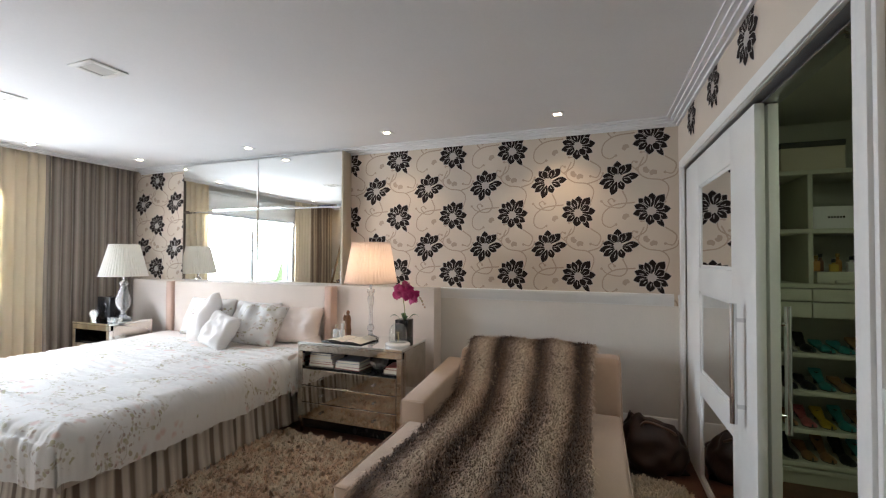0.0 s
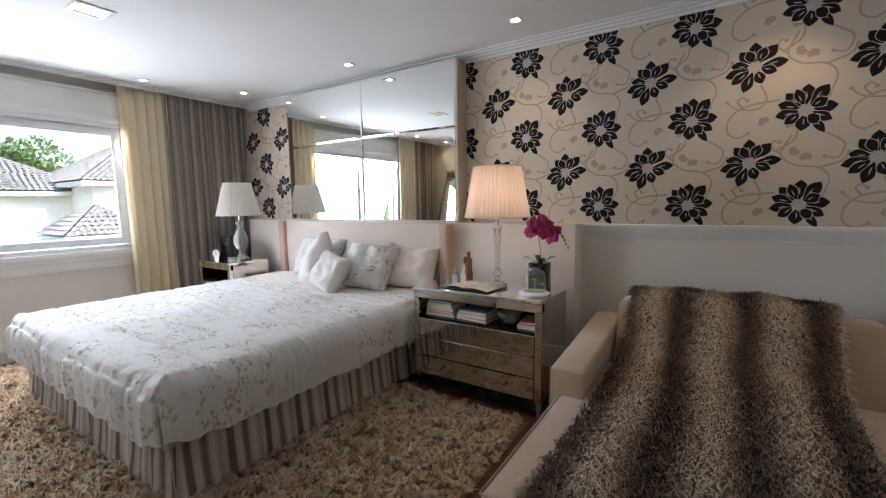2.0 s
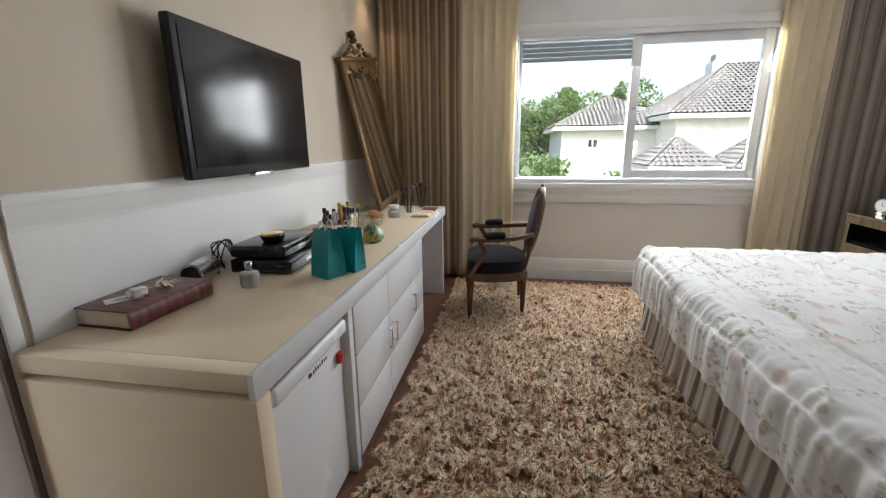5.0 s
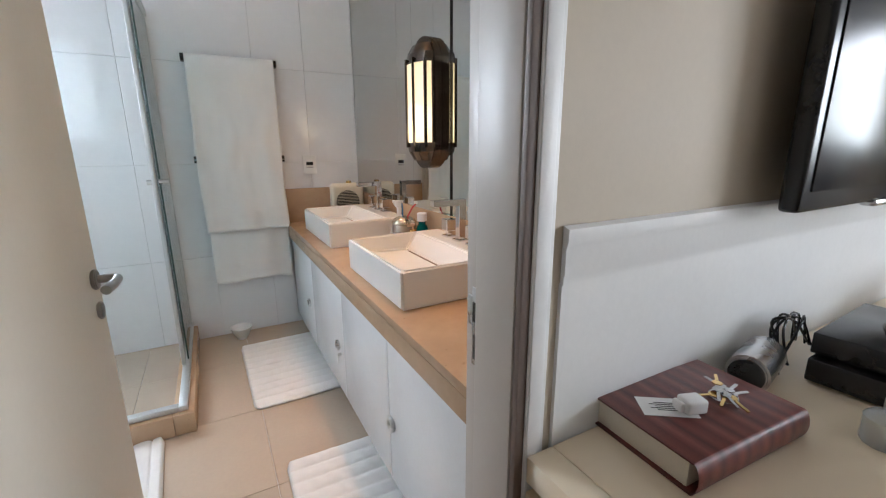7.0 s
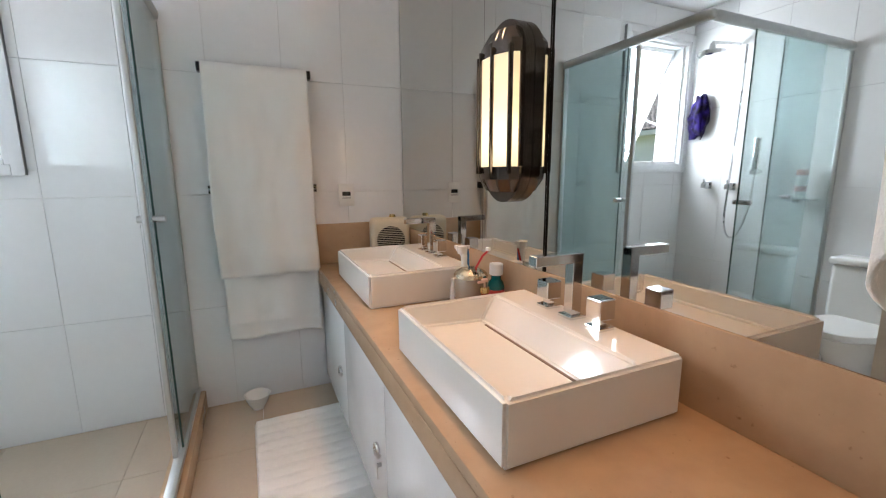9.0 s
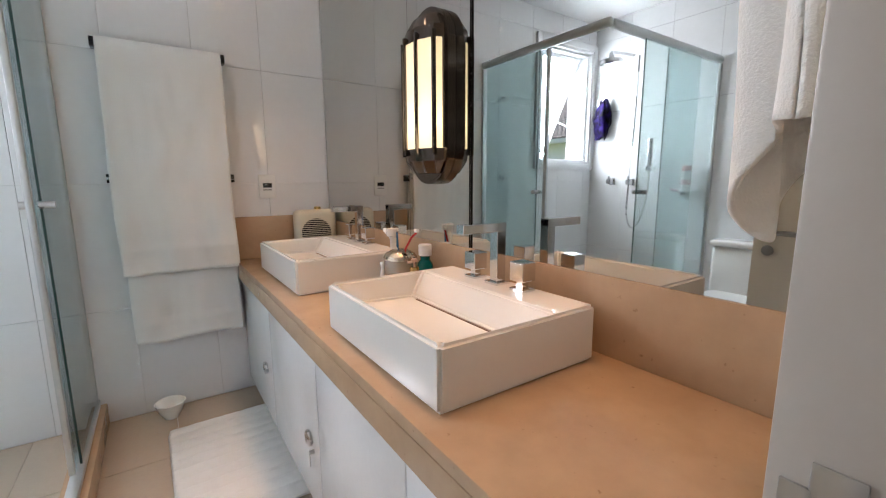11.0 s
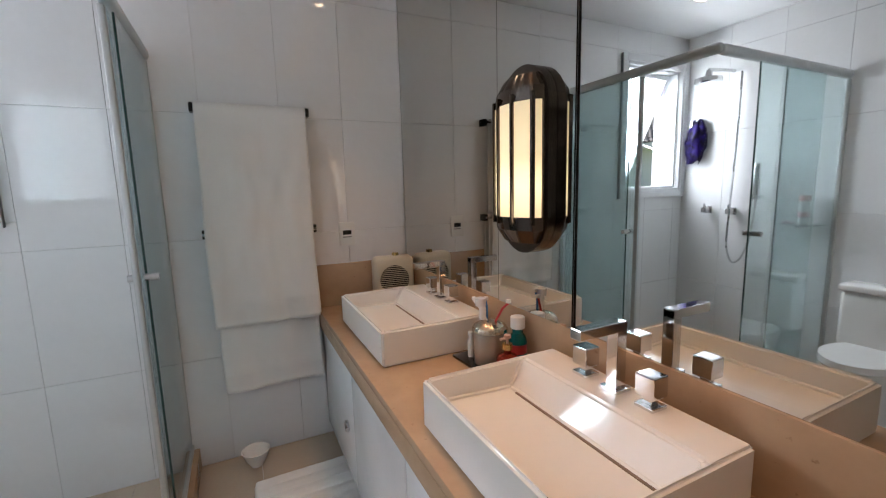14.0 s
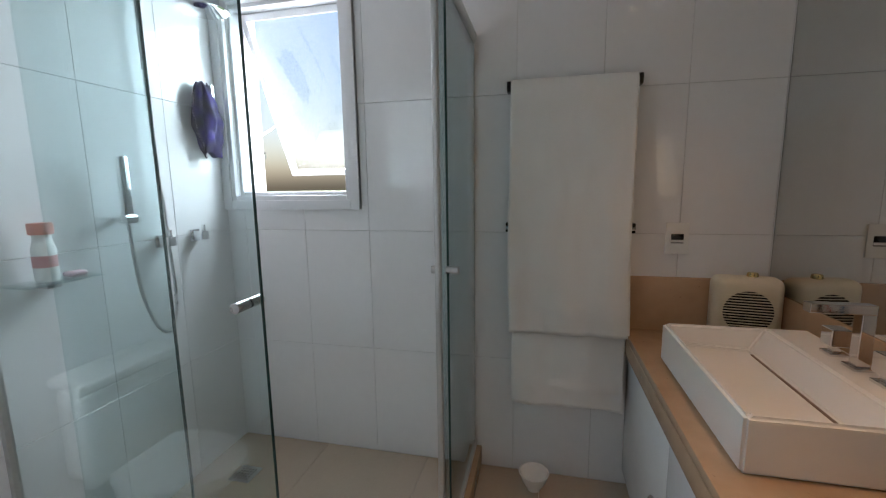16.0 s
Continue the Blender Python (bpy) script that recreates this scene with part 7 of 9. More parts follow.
zs = [FLOOR, 0.587, 1.236, 1.88, 2.524, BTOP]
tile_field("bath_wall_south", None, "y", BS - 0.009, 1, [BW, -2.85, -2.487, -2.143, -1.763, -1.385, -1.005, -0.632, -0.26, BE], zs, TILE, (-0.95, -0.17, 1.37, 2.48))
tile_field("bath_wall_east", None, "x", BE + 0.009, -1, [BS, -2.70, -2.32, -1.94, -1.56, -1.18, -0.80, BN], zs, TILE)
structure("bath_wall_north_tiles", box(B(), DOOR_E + 0.10, BE, BN - 0.02, BN - 0.013, FLOOR, BTOP), TILE, "white glazed bathroom wall")


def floor_tiles(name, xs, ys, z, label):
    parent = structure(name, box(B(), xs[0], xs[-1], ys[0], ys[-1], -0.034, z - 0.006), GROUT, label)
    shared = {}
    for a, b in zip(xs, xs[1:]):
        for c, d in zip(ys, ys[1:]):
            key = (round(b - a, 3), round(d - c, 3))
            if key not in shared:
                shared[key] = mesh_of("floor_tile", box(B(), 0.001, b - a - 0.001, 0.001, d - c - 0.001, -0.006, 0, 0.001, seg=1), FLOOR_TILE, 30)
            ob = new("floor_tile", shared[key])
            ob.parent = parent
            ob.location = (a, c, z)


floor_tiles("bath_floor", [BW, -2.50, -1.90, -1.30, -0.70, BE], [BS, -2.53, -1.93, -1.33, -0.73, -0.43, S], FLOOR, "beige tiled bathroom floor")

# ---- bathroom: smaller things ----
# wall sconce on the mirror
t = thing("wall_sconce", (-2.844, -1.765, 1.555), "bronze capsule wall sconce with lit ivory glass strips", "wall lamp")
IVORY_GLOW = Mat("lit_ivory_glass", (0.9, 0.82, 0.6), 0.5)
_z = IVORY_GLOW.node("ShaderNodeSeparateXYZ", {"Vector": IVORY_GLOW.coords()}).outputs[2]
IVORY_GLOW.glow((1.0, 0.80, 0.42), 1.5)
_d = IVORY_GLOW.math("ABSOLUTE", IVORY_GLOW.math("ADD", _z, 0.09))
IVORY_GLOW.t.links.new(IVORY_GLOW.ramp(_d, [(0.0, 0.55), (0.10, 0.28), (0.3, 0.15)]), IVORY_GLOW.p.inputs["Emission Strength"])
IVORY_GLOW = IVORY_GLOW.m


def capsule(half, top, n=14):
    pts = [(half * math.cos(math.pi * k / n), top + half * math.sin(math.pi * k / n)) for k in range(n + 1)]
    pts += [(-half * math.cos(math.pi * k / n), -top - half * math.sin(math.pi * k / n)) for k in range(n + 1)]
    return pts


bm = B()
lo = [bm.verts.new((0.0, y, z)) for y, z in capsule(0.138, 0.185)]
hi = [bm.verts.new((0.035, y, z)) for y, z in capsule(0.138, 0.185)]
bm.faces.new(lo[::-1]), bm.faces.new(hi)
for k in range(len(lo)):
    bm.faces.new((lo[k], lo[(k + 1) % len(lo)], hi[(k + 1) % len(lo)], hi[k]))
part("backplate", bm, DARK_METAL, t)
SC = [(-0.124, 0.038), (-0.110, 0.075), (-0.040, 0.105), (0.040, 0.105), (0.110, 0.075), (0.124, 0.038)]
for (y0, x0), (y1, x1) in zip(SC, SC[1:]):
    bm = B()
    lo = [bm.verts.new(c) for c in ((x0, y0, -0.19), (x1, y1, -0.19), (x1, y1, 0.19), (x0, y0, 0.19))]
    hi = [bm.verts.new((v.co.x - 0.012, v.co.y * 0.93, v.co.z)) for v in lo]
    bm.faces.new(lo), bm.faces.new(hi[::-1])
    for k in range(4):
        bm.faces.new((lo[k], hi[k], hi[(k + 1) % 4], lo[(k + 1) % 4]))
    bmesh.ops.recalc_face_normals(bm, faces=bm.faces[:])
    part("glass_strip", bm, IVORY_GLOW, t, "lit ivory glass strip")
for k, (y, x) in enumerate(SC):
    part("bronze_bar", box(B(), x - 0.006, x + 0.009, y - 0.005, y + 0.005, -0.215 if 0 < k < 5 else -0.19, 0.215 if 0 < k < 5 else 0.19, 0.001), DARK_METAL, t)
for s in (-1, 1):
    bm = B()
    rim = [bm.verts.new((x + 0.003, y, s * 0.191)) for y, x in SC]
    top = [bm.verts.new((0.036 + (x - 0.036) * 0.93, y * 0.96, s * (0.191 + 0.045))) for y, x in SC]
    back = [bm.verts.new((0.036, 0.134 * math.cos(math.pi * k / 12), s * (0.191 + 0.12 * math.sin(math.pi * k / 12)))) for k in range(13)]
    for k in range(5):
        bm.faces.new((rim[k], rim[k + 1], top[k + 1], top[k]))
    bm.faces.new(top)
    bm.faces.new(back)
    mid = [bm.verts.new((0.036 + (x - 0.036) * 0.55, y * 0.7, s * (0.191 + 0.09))) for y, x in SC]
    for k in range(5):
        bm.faces.new((top[k], top[k + 1], mid[k + 1], mid[k]))
    bm.faces.new(mid)
    bmesh.ops.recalc_face_normals(bm, faces=bm.faces[:])
    part("end_cap", bm, DARK_METAL, t)
lamp("sconce_light", "AREA", look((-2.72, -1.765, 1.54), (0, -1.765, 1.2)), 0.7, (1, 0.78, 0.48), size=0.25, size_y=0.4)

# recessed spots over the counter
for x, y, p in ((-2.50, -2.55, 3.3), (-2.50, -2.13, 3.3), (-2.50, -1.65, 3.8), (-2.50, -1.21, 3.8), (-2.50, -0.75, 3.6), (-0.85, -2.5, 0.4)):
    ceiling_spot(x, y, BTOP, p * 3.0, (-0.05, 0), tint=(1.0, 0.53, 0.24), beam=60)

# towel rack with two towels
t = thing("towel_rack", (-1.98, BS, 1.9), "black and chrome two-bar towel rack on the tiles", "towel rack")
for z, dep in ((1.90, 0.075), (1.265, 0.075)):
    fixed("bar", box(B(), -2.29, -1.725, BS + dep - 0.008, BS + dep + 0.008, z - 0.008, z + 0.008, 0.002), BLACK if z > 1.5 else CHROME, t)
    for x in (-2.28, -1.735):
        fixed("bracket", box(B(), x - 0.012, x + 0.012, BS + 0.001, BS + dep - 0.009, z - 0.022, z + 0.022, 0.002), BLACK, t)


def towel(name, x0, x1, ytop, ztop, zfront, zback, label, seed, hem=0.0):
    """Hung over a bar: front drop, round the bar, back drop."""
    lf, lb = ztop - zfront, ztop - zback
    def f(u, v):
        s = v * (lf + lb)
        x = x0 + (x1 - x0) * u
        if s < lf:
            z, y = zfront + s, ytop + 0.022
            k = 1 - s / lf
        else:
            z, y = ztop - (s - lf), ytop - 0.022
            k = (s - lf) / lb
        near = min(1, abs(s - lf) / 0.03)
        y = ytop + (y - ytop) * near
        z += 0.012 * (1 - near)
        amp = 0.008 * k
        y += amp * math.sin(x * 26 + seed + 1.5 * math.sin(z * 2)) + 0.012 * k * noise.noise(Vector((x * 6, z * 2, seed))) + 0.007 * min(1, 4 * k) * noise.noise(Vector((x * 16, z * 5, seed)))
        y += (0.004 if s < lf else 0.0) * (1 if (s // 0.012) % 2 else -0.2) * (0.06 < s < 0.16)
        x += 0.02 * k * (noise.noise(Vector((seed, z * 2, 0)))) + 0.012 * k * (u - 0.5)
        z += 0.012 * noise.noise(Vector((x * 5, seed, 2))) * (v < 0.02 or v > 0.98)
        return x, max(BS + 0.012, y), z
    ob = new(name, mesh_of(name, sheet(B(), 46, 90, f, 0.007), TOWEL, 179))
    return tagged(ob, label, "towel", "towels on the rack")


towel("bath_towel", -2.265, -1.745, BS + 0.095, 1.912, 0.775, 1.30, "large white bath towel hanging over the upper bar", 1.0)
towel("hand_towel", -2.27, -1.765, BS + 0.055, 1.277, 0.40, 0.52, "white towel hanging over the lower bar", 4.0)

# socket and heater
t = thing("wall_socket", (-2.476, BS, 1.215), "white wall socket plate with a black insert", "socket")
fixed("plate", box(B(), -2.525, -2.43, BS + 0.0005, BS + 0.009, 1.146, 1.286, 0.003), WHITE_PAINT, t)
fixed("insert", box(B(), -2.503, -2.452, BS + 0.009, BS + 0.012, 1.195, 1.237, 0.001), BLACK, t)
fixed("switch_key", box(B(), -2.503, -2.452, BS + 0.009, BS + 0.0125, 1.199, 1.211, 0.001), WHITE_PAINT, t)
t = thing("fan_heater", (-2.72, -2.95, CZ), "small cream fan heater on the counter", "heater", rz=-8)
HEATER = worn("cream_plastic", (0.66, 0.60, 0.47), 0.4, 0.06)
part("case", box(B(), -0.125, 0.125, -0.055, 0.055, 0.012, 0.285, 0.035, seg=4), HEATER, t)
part("foot", box(B(), -0.09, 0.09, -0.06, 0.06, 0, 0.02, 0.006), HEATER, t)
part("grille_recess", cyl(B(), (0, 0.0555, 0.145), (0, 0.057, 0.145), 0.088, seg=36), BLACK, t)
bm = B()
for k in range(15):
    z = 0.065 + 0.0115 * k
    hw = math.sqrt(max(0.0001, 0.098 ** 2 - (z - 0.145) ** 2)) + 0.006
    box(bm, -hw, hw, 0.0572, 0.0605, z - 0.0018, z + 0.0018)
part("grille", bm, HEATER, t)
part("knob", cyl(B(), (-0.02, 0.0, 0.285), (-0.02, 0.0, 0.302), 0.022, 0.018, bevel=0.002), GOLD, t, "gold dial")

# tray between the basins
t = thing("mirror_tray", (-2.735, -1.83, CZ), "dark mirrored tray between the basins", "tray", rz=4)
part("plate", box(B(), -0.095, 0.095, -0.165, 0.165, 0, 0.012, 0.003), BLACK_GLOSS, t)
TZ = CZ + 0.0125
t = thing("toothbrush_jar", (-2.725, -1.855, TZ), "round glass jar with a domed silver lid holding toothbrushes", "toothbrush holder")
part("jar", lathe(B(), [(0.062, 0), (0.066, 0.005), (0.066, 0.12), (0.062, 0.125), (0.06, 0.12), (0.06, 0.008), (0, 0.007)], seg=32, ripple=0.012, count=16), Mat("smoked_jar_glass", (0.42, 0.36, 0.30), 0.15, 0.55).m, t, "ribbed smoky jar")
part("lid", lathe(B(), [(0.068, 0.1255), (0.068, 0.135), (0.058, 0.15), (0.035, 0.162), (0.02, 0.166), (0.0, 0.166)], seg=60, ripple=0.02, count=20), worn("silver_lid", (0.62, 0.52, 0.4), 0.2, 0.1, metal=1.0), t, "domed silver lid")
BLUE = worn("blue_plastic", (0.02, 0.16, 0.4), 0.3)
for dx, dy, lx, ly, col in ((0.01, 0.0, 0.04, -0.05, PAPER_WHITE), (-0.01, 0.02, -0.05, 0.05, RED), (0.0, -0.02, 0.0, -0.03, BLUE)):
    part("toothbrush", tube(B(), [(dx * 0.3, dy * 0.3, 0.04), (dx, dy, 0.16), (lx * 0.7, ly * 0.7, 0.215), (lx, ly, 0.235)], 0.0045, 8), col, t)
    part("bristles", box(B(), lx - 0.01, lx + 0.006, ly - 0.008, ly + 0.006, 0.236, 0.25, 0.002), PAPER_WHITE, t)
part("electric_head", lathe(lathe(B(), [(0.012, 0.166), (0.014, 0.21), (0.01, 0.22)], (0.02, -0.02, 0), 12), [(0.0, 0.215), (0.02, 0.22), (0.022, 0.25), (0, 0.255)], (0.025, -0.025, 0), 14), CERAMIC, t)
MOUTH = Mat("teal_mouthwash", (0.0, 0.22, 0.24), 0.08, 0.0, Transmission_Weight=0.5).m
b1 = bottle((-2.80, -1.78, TZ), 0.034, 0.13, 0.02, MOUTH, PAPER_WHITE, "teal mouthwash bottle with a white cap on the tray", False, 0.045)
part("label_band", cyl(B(), (0, 0, 0.05), (0, 0, 0.085), 0.0346, seg=24), worn("red_label", (0.4, 0.03, 0.03), 0.4), b1)
SOAP = Mat("red_soap_glass", (0.35, 0.05, 0.03), 0.1, 0.0, Transmission_Weight=0.4).m
b2 = bottle((-2.725, -1.74, TZ), 0.04, 0.075, 0.014, SOAP, GOLD, "round amber-red soap dispenser with a gold pump", False, 0.022, "soap dispenser")
part("pump", lathe(tube(B(), [(0, 0, 0.11), (0, 0, 0.13), (0.03, 0.0, 0.13)], 0.005, 8), [(0, 0.128), (0.014, 0.132), (0.012, 0.142), (0, 0.144)], (0, 0, 0), 12), worn("peach_pump", (0.6, 0.4, 0.3), 0.4), b2)
bottle((-2.685, -1.935, TZ), 0.013, 0.075, 0.008, PAPER_WHITE, PAPER_WHITE, "small white medicine tube on the tray", False, 0.015, "tube")

# bowl, mats
t = thing("floor_bowl", (-1.875, -2.93, FLOOR), "small white porcelain bowl on the floor", "bowl")
part("bowl", lathe(B(), [(0.032, 0), (0.034, 0.008), (0.055, 0.04), (0.072, 0.085), (0.074, 0.09), (0.068, 0.09), (0.05, 0.042), (0.02, 0.014), (0, 0.013)], seg=28), CERAMIC, t)


def bath_mat(place, w, d, rz, label):
    def f(u, v):
        x, y = (u - 0.5) * w, (v - 0.5) * d
        r = 0.05
        ex, ey = max(0, abs(x) - (w / 2 - r)), max(0, abs(y) - (d / 2 - r))
        k = math.hypot(ex, ey)
        if k > r:
            x -= math.copysign(ex * (1 - r / k), x)
            y -= math.copysign(ey * (1 - r / k), y)
        edge = min(1, (min(w / 2 - abs((u - 0.5) * w), d / 2 - abs((v - 0.5) * d)) + 0.001) / 0.012)
        groove = abs(math.sin(math.pi * (v * d) / 0.075)) ** 0.35
        z = (0.004 + 0.016 * groove) * max(0.15, edge) + 0.003 * noise.noise(Vector((x * 30, y * 30, 0)))
        return x, y, z
    ob = new("bath_mat", mesh_of("bath_mat", sheet(B(), 60, 130, f, 0.003), TOWEL, 179))
    ob.matrix_world = pose(*place, 0, 0, rz)
    return tagged(ob, label, "bath mat", "bath mats")


bath_mat((-2.16, -2.34, FLOOR + 0.004), 0.60, 0.84, 1, "ribbed white cotton bath mat before the vanity")
bath_mat((-2.22, -1.02, FLOOR + 0.004), 0.56, 0.82, -1, "ribbed white cotton bath mat before the basin")
bath_mat((-1.23, -1.58, FLOOR + 0.004), 0.62, 0.50, 93, "white bath mat before the shower")

# toilet
t = thing("toilet", (-0.5, -1.60, FLOOR), "white ceramic toilet with a box cistern", "toilet", rz=0)
bm = box(B(), 0.16, 0.345, -0.20, 0.20, 0.40, 0.77, 0.03, seg=3)
part("cistern", bm, CERAMIC, t)
part("cistern_lid", box(B(), 0.145, 0.348, -0.212, 0.212, 0.771, 0.815, 0.016, seg=3), CERAMIC, t)
part("flush_button", cyl(B(), (0.25, 0, 0.815), (0.25, 0, 0.822), 0.025), CHROME, t)
bm = B()
rings = []
for z, a, b, off in ((0.0, 0.20, 0.12, 0.08), (0.06, 0.19, 0.115, 0.08), (0.20, 0.17, 0.11, 0.06), (0.32, 0.22, 0.16, 0.02), (0.395, 0.26, 0.185, -0.02), (0.40, 0.255, 0.18, -0.02)):
    rings.append([bm.verts.new((off + a * math.cos(q), b * math.sin(q), z)) for q in [2 * math.pi * k / 32 for k in range(32)]])
for p, q in zip(rings, rings[1:]):
    for k in range(32):
        bm.faces.new((p[k], p[(k + 1) % 32], q[(k + 1) % 32], q[k]))
bm.faces.new(rings[0][::-1]), bm.faces.new(rings[-1])
part("bowl", bm, CERAMIC, t, "", 60)
bm = B()
lo = [bm.verts.new((-0.02 + 0.265 * math.cos(q), 0.19 * math.sin(q), 0.402)) for q in [2 * math.pi * k / 32 for k in range(32)]]
hi = [bm.verts.new((-0.02 + 0.262 * math.cos(q), 0.187 * math.sin(q), 0.436)) for q in [2 * math.pi * k / 32 for k in range(32)]]
for k in range(32):
    bm.faces.new((lo[k], lo[(k + 1) % 32], hi[(k + 1) % 32], hi[k]))
bm.faces.new(hi), bm.faces.new(lo[::-1])
part("seat_lid", bm, CERAMIC, t, "closed toilet lid")

# shower fittings on the east wall
SX = BE
t = thing("rain_shower", (SX, -2.69, 2.30), "round chrome rain shower on a wall arm", "shower")
fixed("arm", tube(B(), [(SX, -2.66, 2.34), (SX - 0.10, -2.67, 2.34), (SX - 0.28, -2.69, 2.33)], 0.013, 10), CHROME, t)
fixed("head", lathe(B(), [(0.02, 0.09), (0.025, 0.05), (0.095, 0.03), (0.10, 0.0), (0.085, -0.006), (0.0, -0.006)][::-1], (SX - 0.28, -2.69, 2.235), 28), CHROME, t)
t = thing("hand_shower", (SX, -2.40, 1.4), "square chrome hand shower with a hose", "hand shower")
bm = box(B(), SX - 0.085, SX - 0.06, -2.42, -2.38, 1.35, 1.60, 0.006)
fixed("wand", bm, CHROME, t)
fixed("holder", cyl(cyl(B(), (SX, -2.40, 1.345), (SX - 0.075, -2.40, 1.345), 0.014), (SX - 0.075, -2.425, 1.345), (SX - 0.075, -2.375, 1.345), 0.022), CHROME, t)
hose = curve_pts([(SX - 0.07, -2.40, 1.335), (SX - 0.07, -2.42, 1.05), (SX - 0.07, -2.48, 0.86), (SX - 0.07, -2.55, 0.82), (SX - 0.06, -2.60, 0.95), (SX - 0.05, -2.60, 1.25), (SX - 0.04, -2.585, 1.8), (SX - 0.03, -2.585, 2.32)], 14)
bm = B()
tube(bm, hose, [0.0085 if i % 2 else 0.0068 for i in range(len(hose))], 8)
fixed("hose", bm, STEEL, t)
for y, z in ((-2.60, 1.225), (-2.80, 1.232)):
    t = thing("shower_valve", (SX, y, z), "square chrome shower valve on the tiles", "valve", "shower valves")
    fixed("rose", box(B(), SX - 0.012, SX, y - 0.03, y + 0.03, z - 0.03, z + 0.03, 0.003), CHROME, t)
    bm = box(B(), SX - 0.075, SX - 0.0125, y - 0.022, y + 0.022, z - 0.022, z + 0.022, 0.004)
    box(bm, SX - 0.072, SX - 0.055, y - 0.006, y + 0.006, z + 0.022, z + 0.055, 0.002)
    fixed("lever", bm, CHROME, t)
t = thing("shower_shelf", (SX, -2.145, 1.14), "clear glass shower shelf", "shelf")
fixed("plate", box(B(), SX - 0.12, SX, -2.24, -1.99, 1.145, 1.153, 0.002), SHOWER_GLASS, t, "", None)
fixed("clamp", box(B(), SX - 0.05, SX, -2.14, -2.09, 1.12, 1.144, 0.004), CHROME, t)
SALMON = worn("salmon_cap", (0.62, 0.20, 0.14), 0.4)
bt = bottle((SX - 0.06, -2.09, 1.1535), 0.034, 0.15, 0.026, PAPER_WHITE, SALMON, "white shampoo bottle with a salmon cap on the shower shelf", False, 0.04)
part("label_band", cyl(B(), (0, 0, 0.05), (0, 0, 0.09), 0.0345, seg=24), worn("pink_label", (0.6, 0.25, 0.25), 0.5), bt)
t = thing("soap_bar", (SX - 0.06, -2.18, 1.1535), "pink soap bar on the shower shelf", "soap")
part("bar", box(B(), -0.022, 0.022, -0.032, 0.032, 0, 0.018, 0.008, seg=3), worn("pink_soap", (0.6, 0.35, 0.4), 0.5), t)
t = thing("wall_hook", (SX, -2.93, 1.95), "square chrome wall hook on the shower tiles", "hook")
bm = box(B(), SX - 0.014, SX, -2.985, -2.925, 1.925, 1.985, 0.003)
box(bm, SX - 0.06, SX - 0.0145, -2.965, -2.945, 1.94, 1.96, 0.003), box(bm, SX - 0.06, SX - 0.045, -2.965, -2.945, 1.961, 1.995, 0.003)
fixed("peg", bm, CHROME, t)
t = thing("lace_pouch", (SX - 0.045, -2.90, 1.82), "dark purple satin cloth with lace edges hanging on the hook", "cloth")


def satin(u, v):
    """A gathered scrap of satin, narrow at the hook, full below."""
    a = 2 * math.pi * u
    w = 0.034 + 0.040 * math.sin(min(1, v * 1.15) * math.pi * 0.86) ** 0.8
    fold = 1 + 0.22 * math.sin(4 * a + 5 * v) + 0.3 * noise.noise(Vector((math.cos(a) * 2, math.sin(a) * 2, v * 5)))
    return 0.030 * fold * math.cos(a) * (0.5 + math.sin(v * 3)), -0.03 * v + w * fold * math.sin(a), 0.17 - 0.35 * v + 0.015 * math.sin(3 * a)


PURPLE = Mat("purple_satin", (0.02, 0.006, 0.12), 0.7, Specular_IOR_Level=0.1)
PURPLE.color(PURPLE.ramp(PURPLE.noise(18, 4), [(0.40, (0.003, 0.002, 0.008)), (0.55, (0.012, 0.005, 0.07)), (0.75, (0.03, 0.01, 0.17))]))
PURPLE.bump(PURPLE.noise(40, 3), 0.4, 0.006)
part("cloth", sheet(B(), 56, 30, satin), PURPLE.m, t, "", 179)
bm = B()
for k in range(26):
    v_ = k / 25
    p = Vector(satin(0.25, v_))
    cyl(bm, p, p + Vector((-0.004, 0.012, 0.002)), 0.006, 0.003, 8)
part("lace", bm, worn("black_lace", (0.015, 0.012, 0.02), 0.6), t, "black lace trim")
t = thing("floor_drain", (-0.40, -2.72, FLOOR), "square steel floor drain", "drain")
part("plate", box(B(), -0.06, 0.06, -0.06, 0.06, 0.0005, 0.004, 0.001), STEEL, t)
bm = B()
for i in range(5):
    for j in range(5):
        cyl(bm, (-0.036 + 0.018 * i, -0.036 + 0.018 * j, 0.004), (-0.036 + 0.018 * i, -0.036 + 0.018 * j, 0.0046), 0.005, seg=8)
part("holes", bm, BLACK, t)

# towels on a hook beside the door, inside the bathroom
t = thing("towel_hook", (-2.60, BN, 1.93), "chrome towel hook beside the door", "hook")
fixed("peg", cyl(B(), (-2.60, BN, 1.93), (-2.60, BN - 0.07, 1.94), 0.010), CHROME, t)


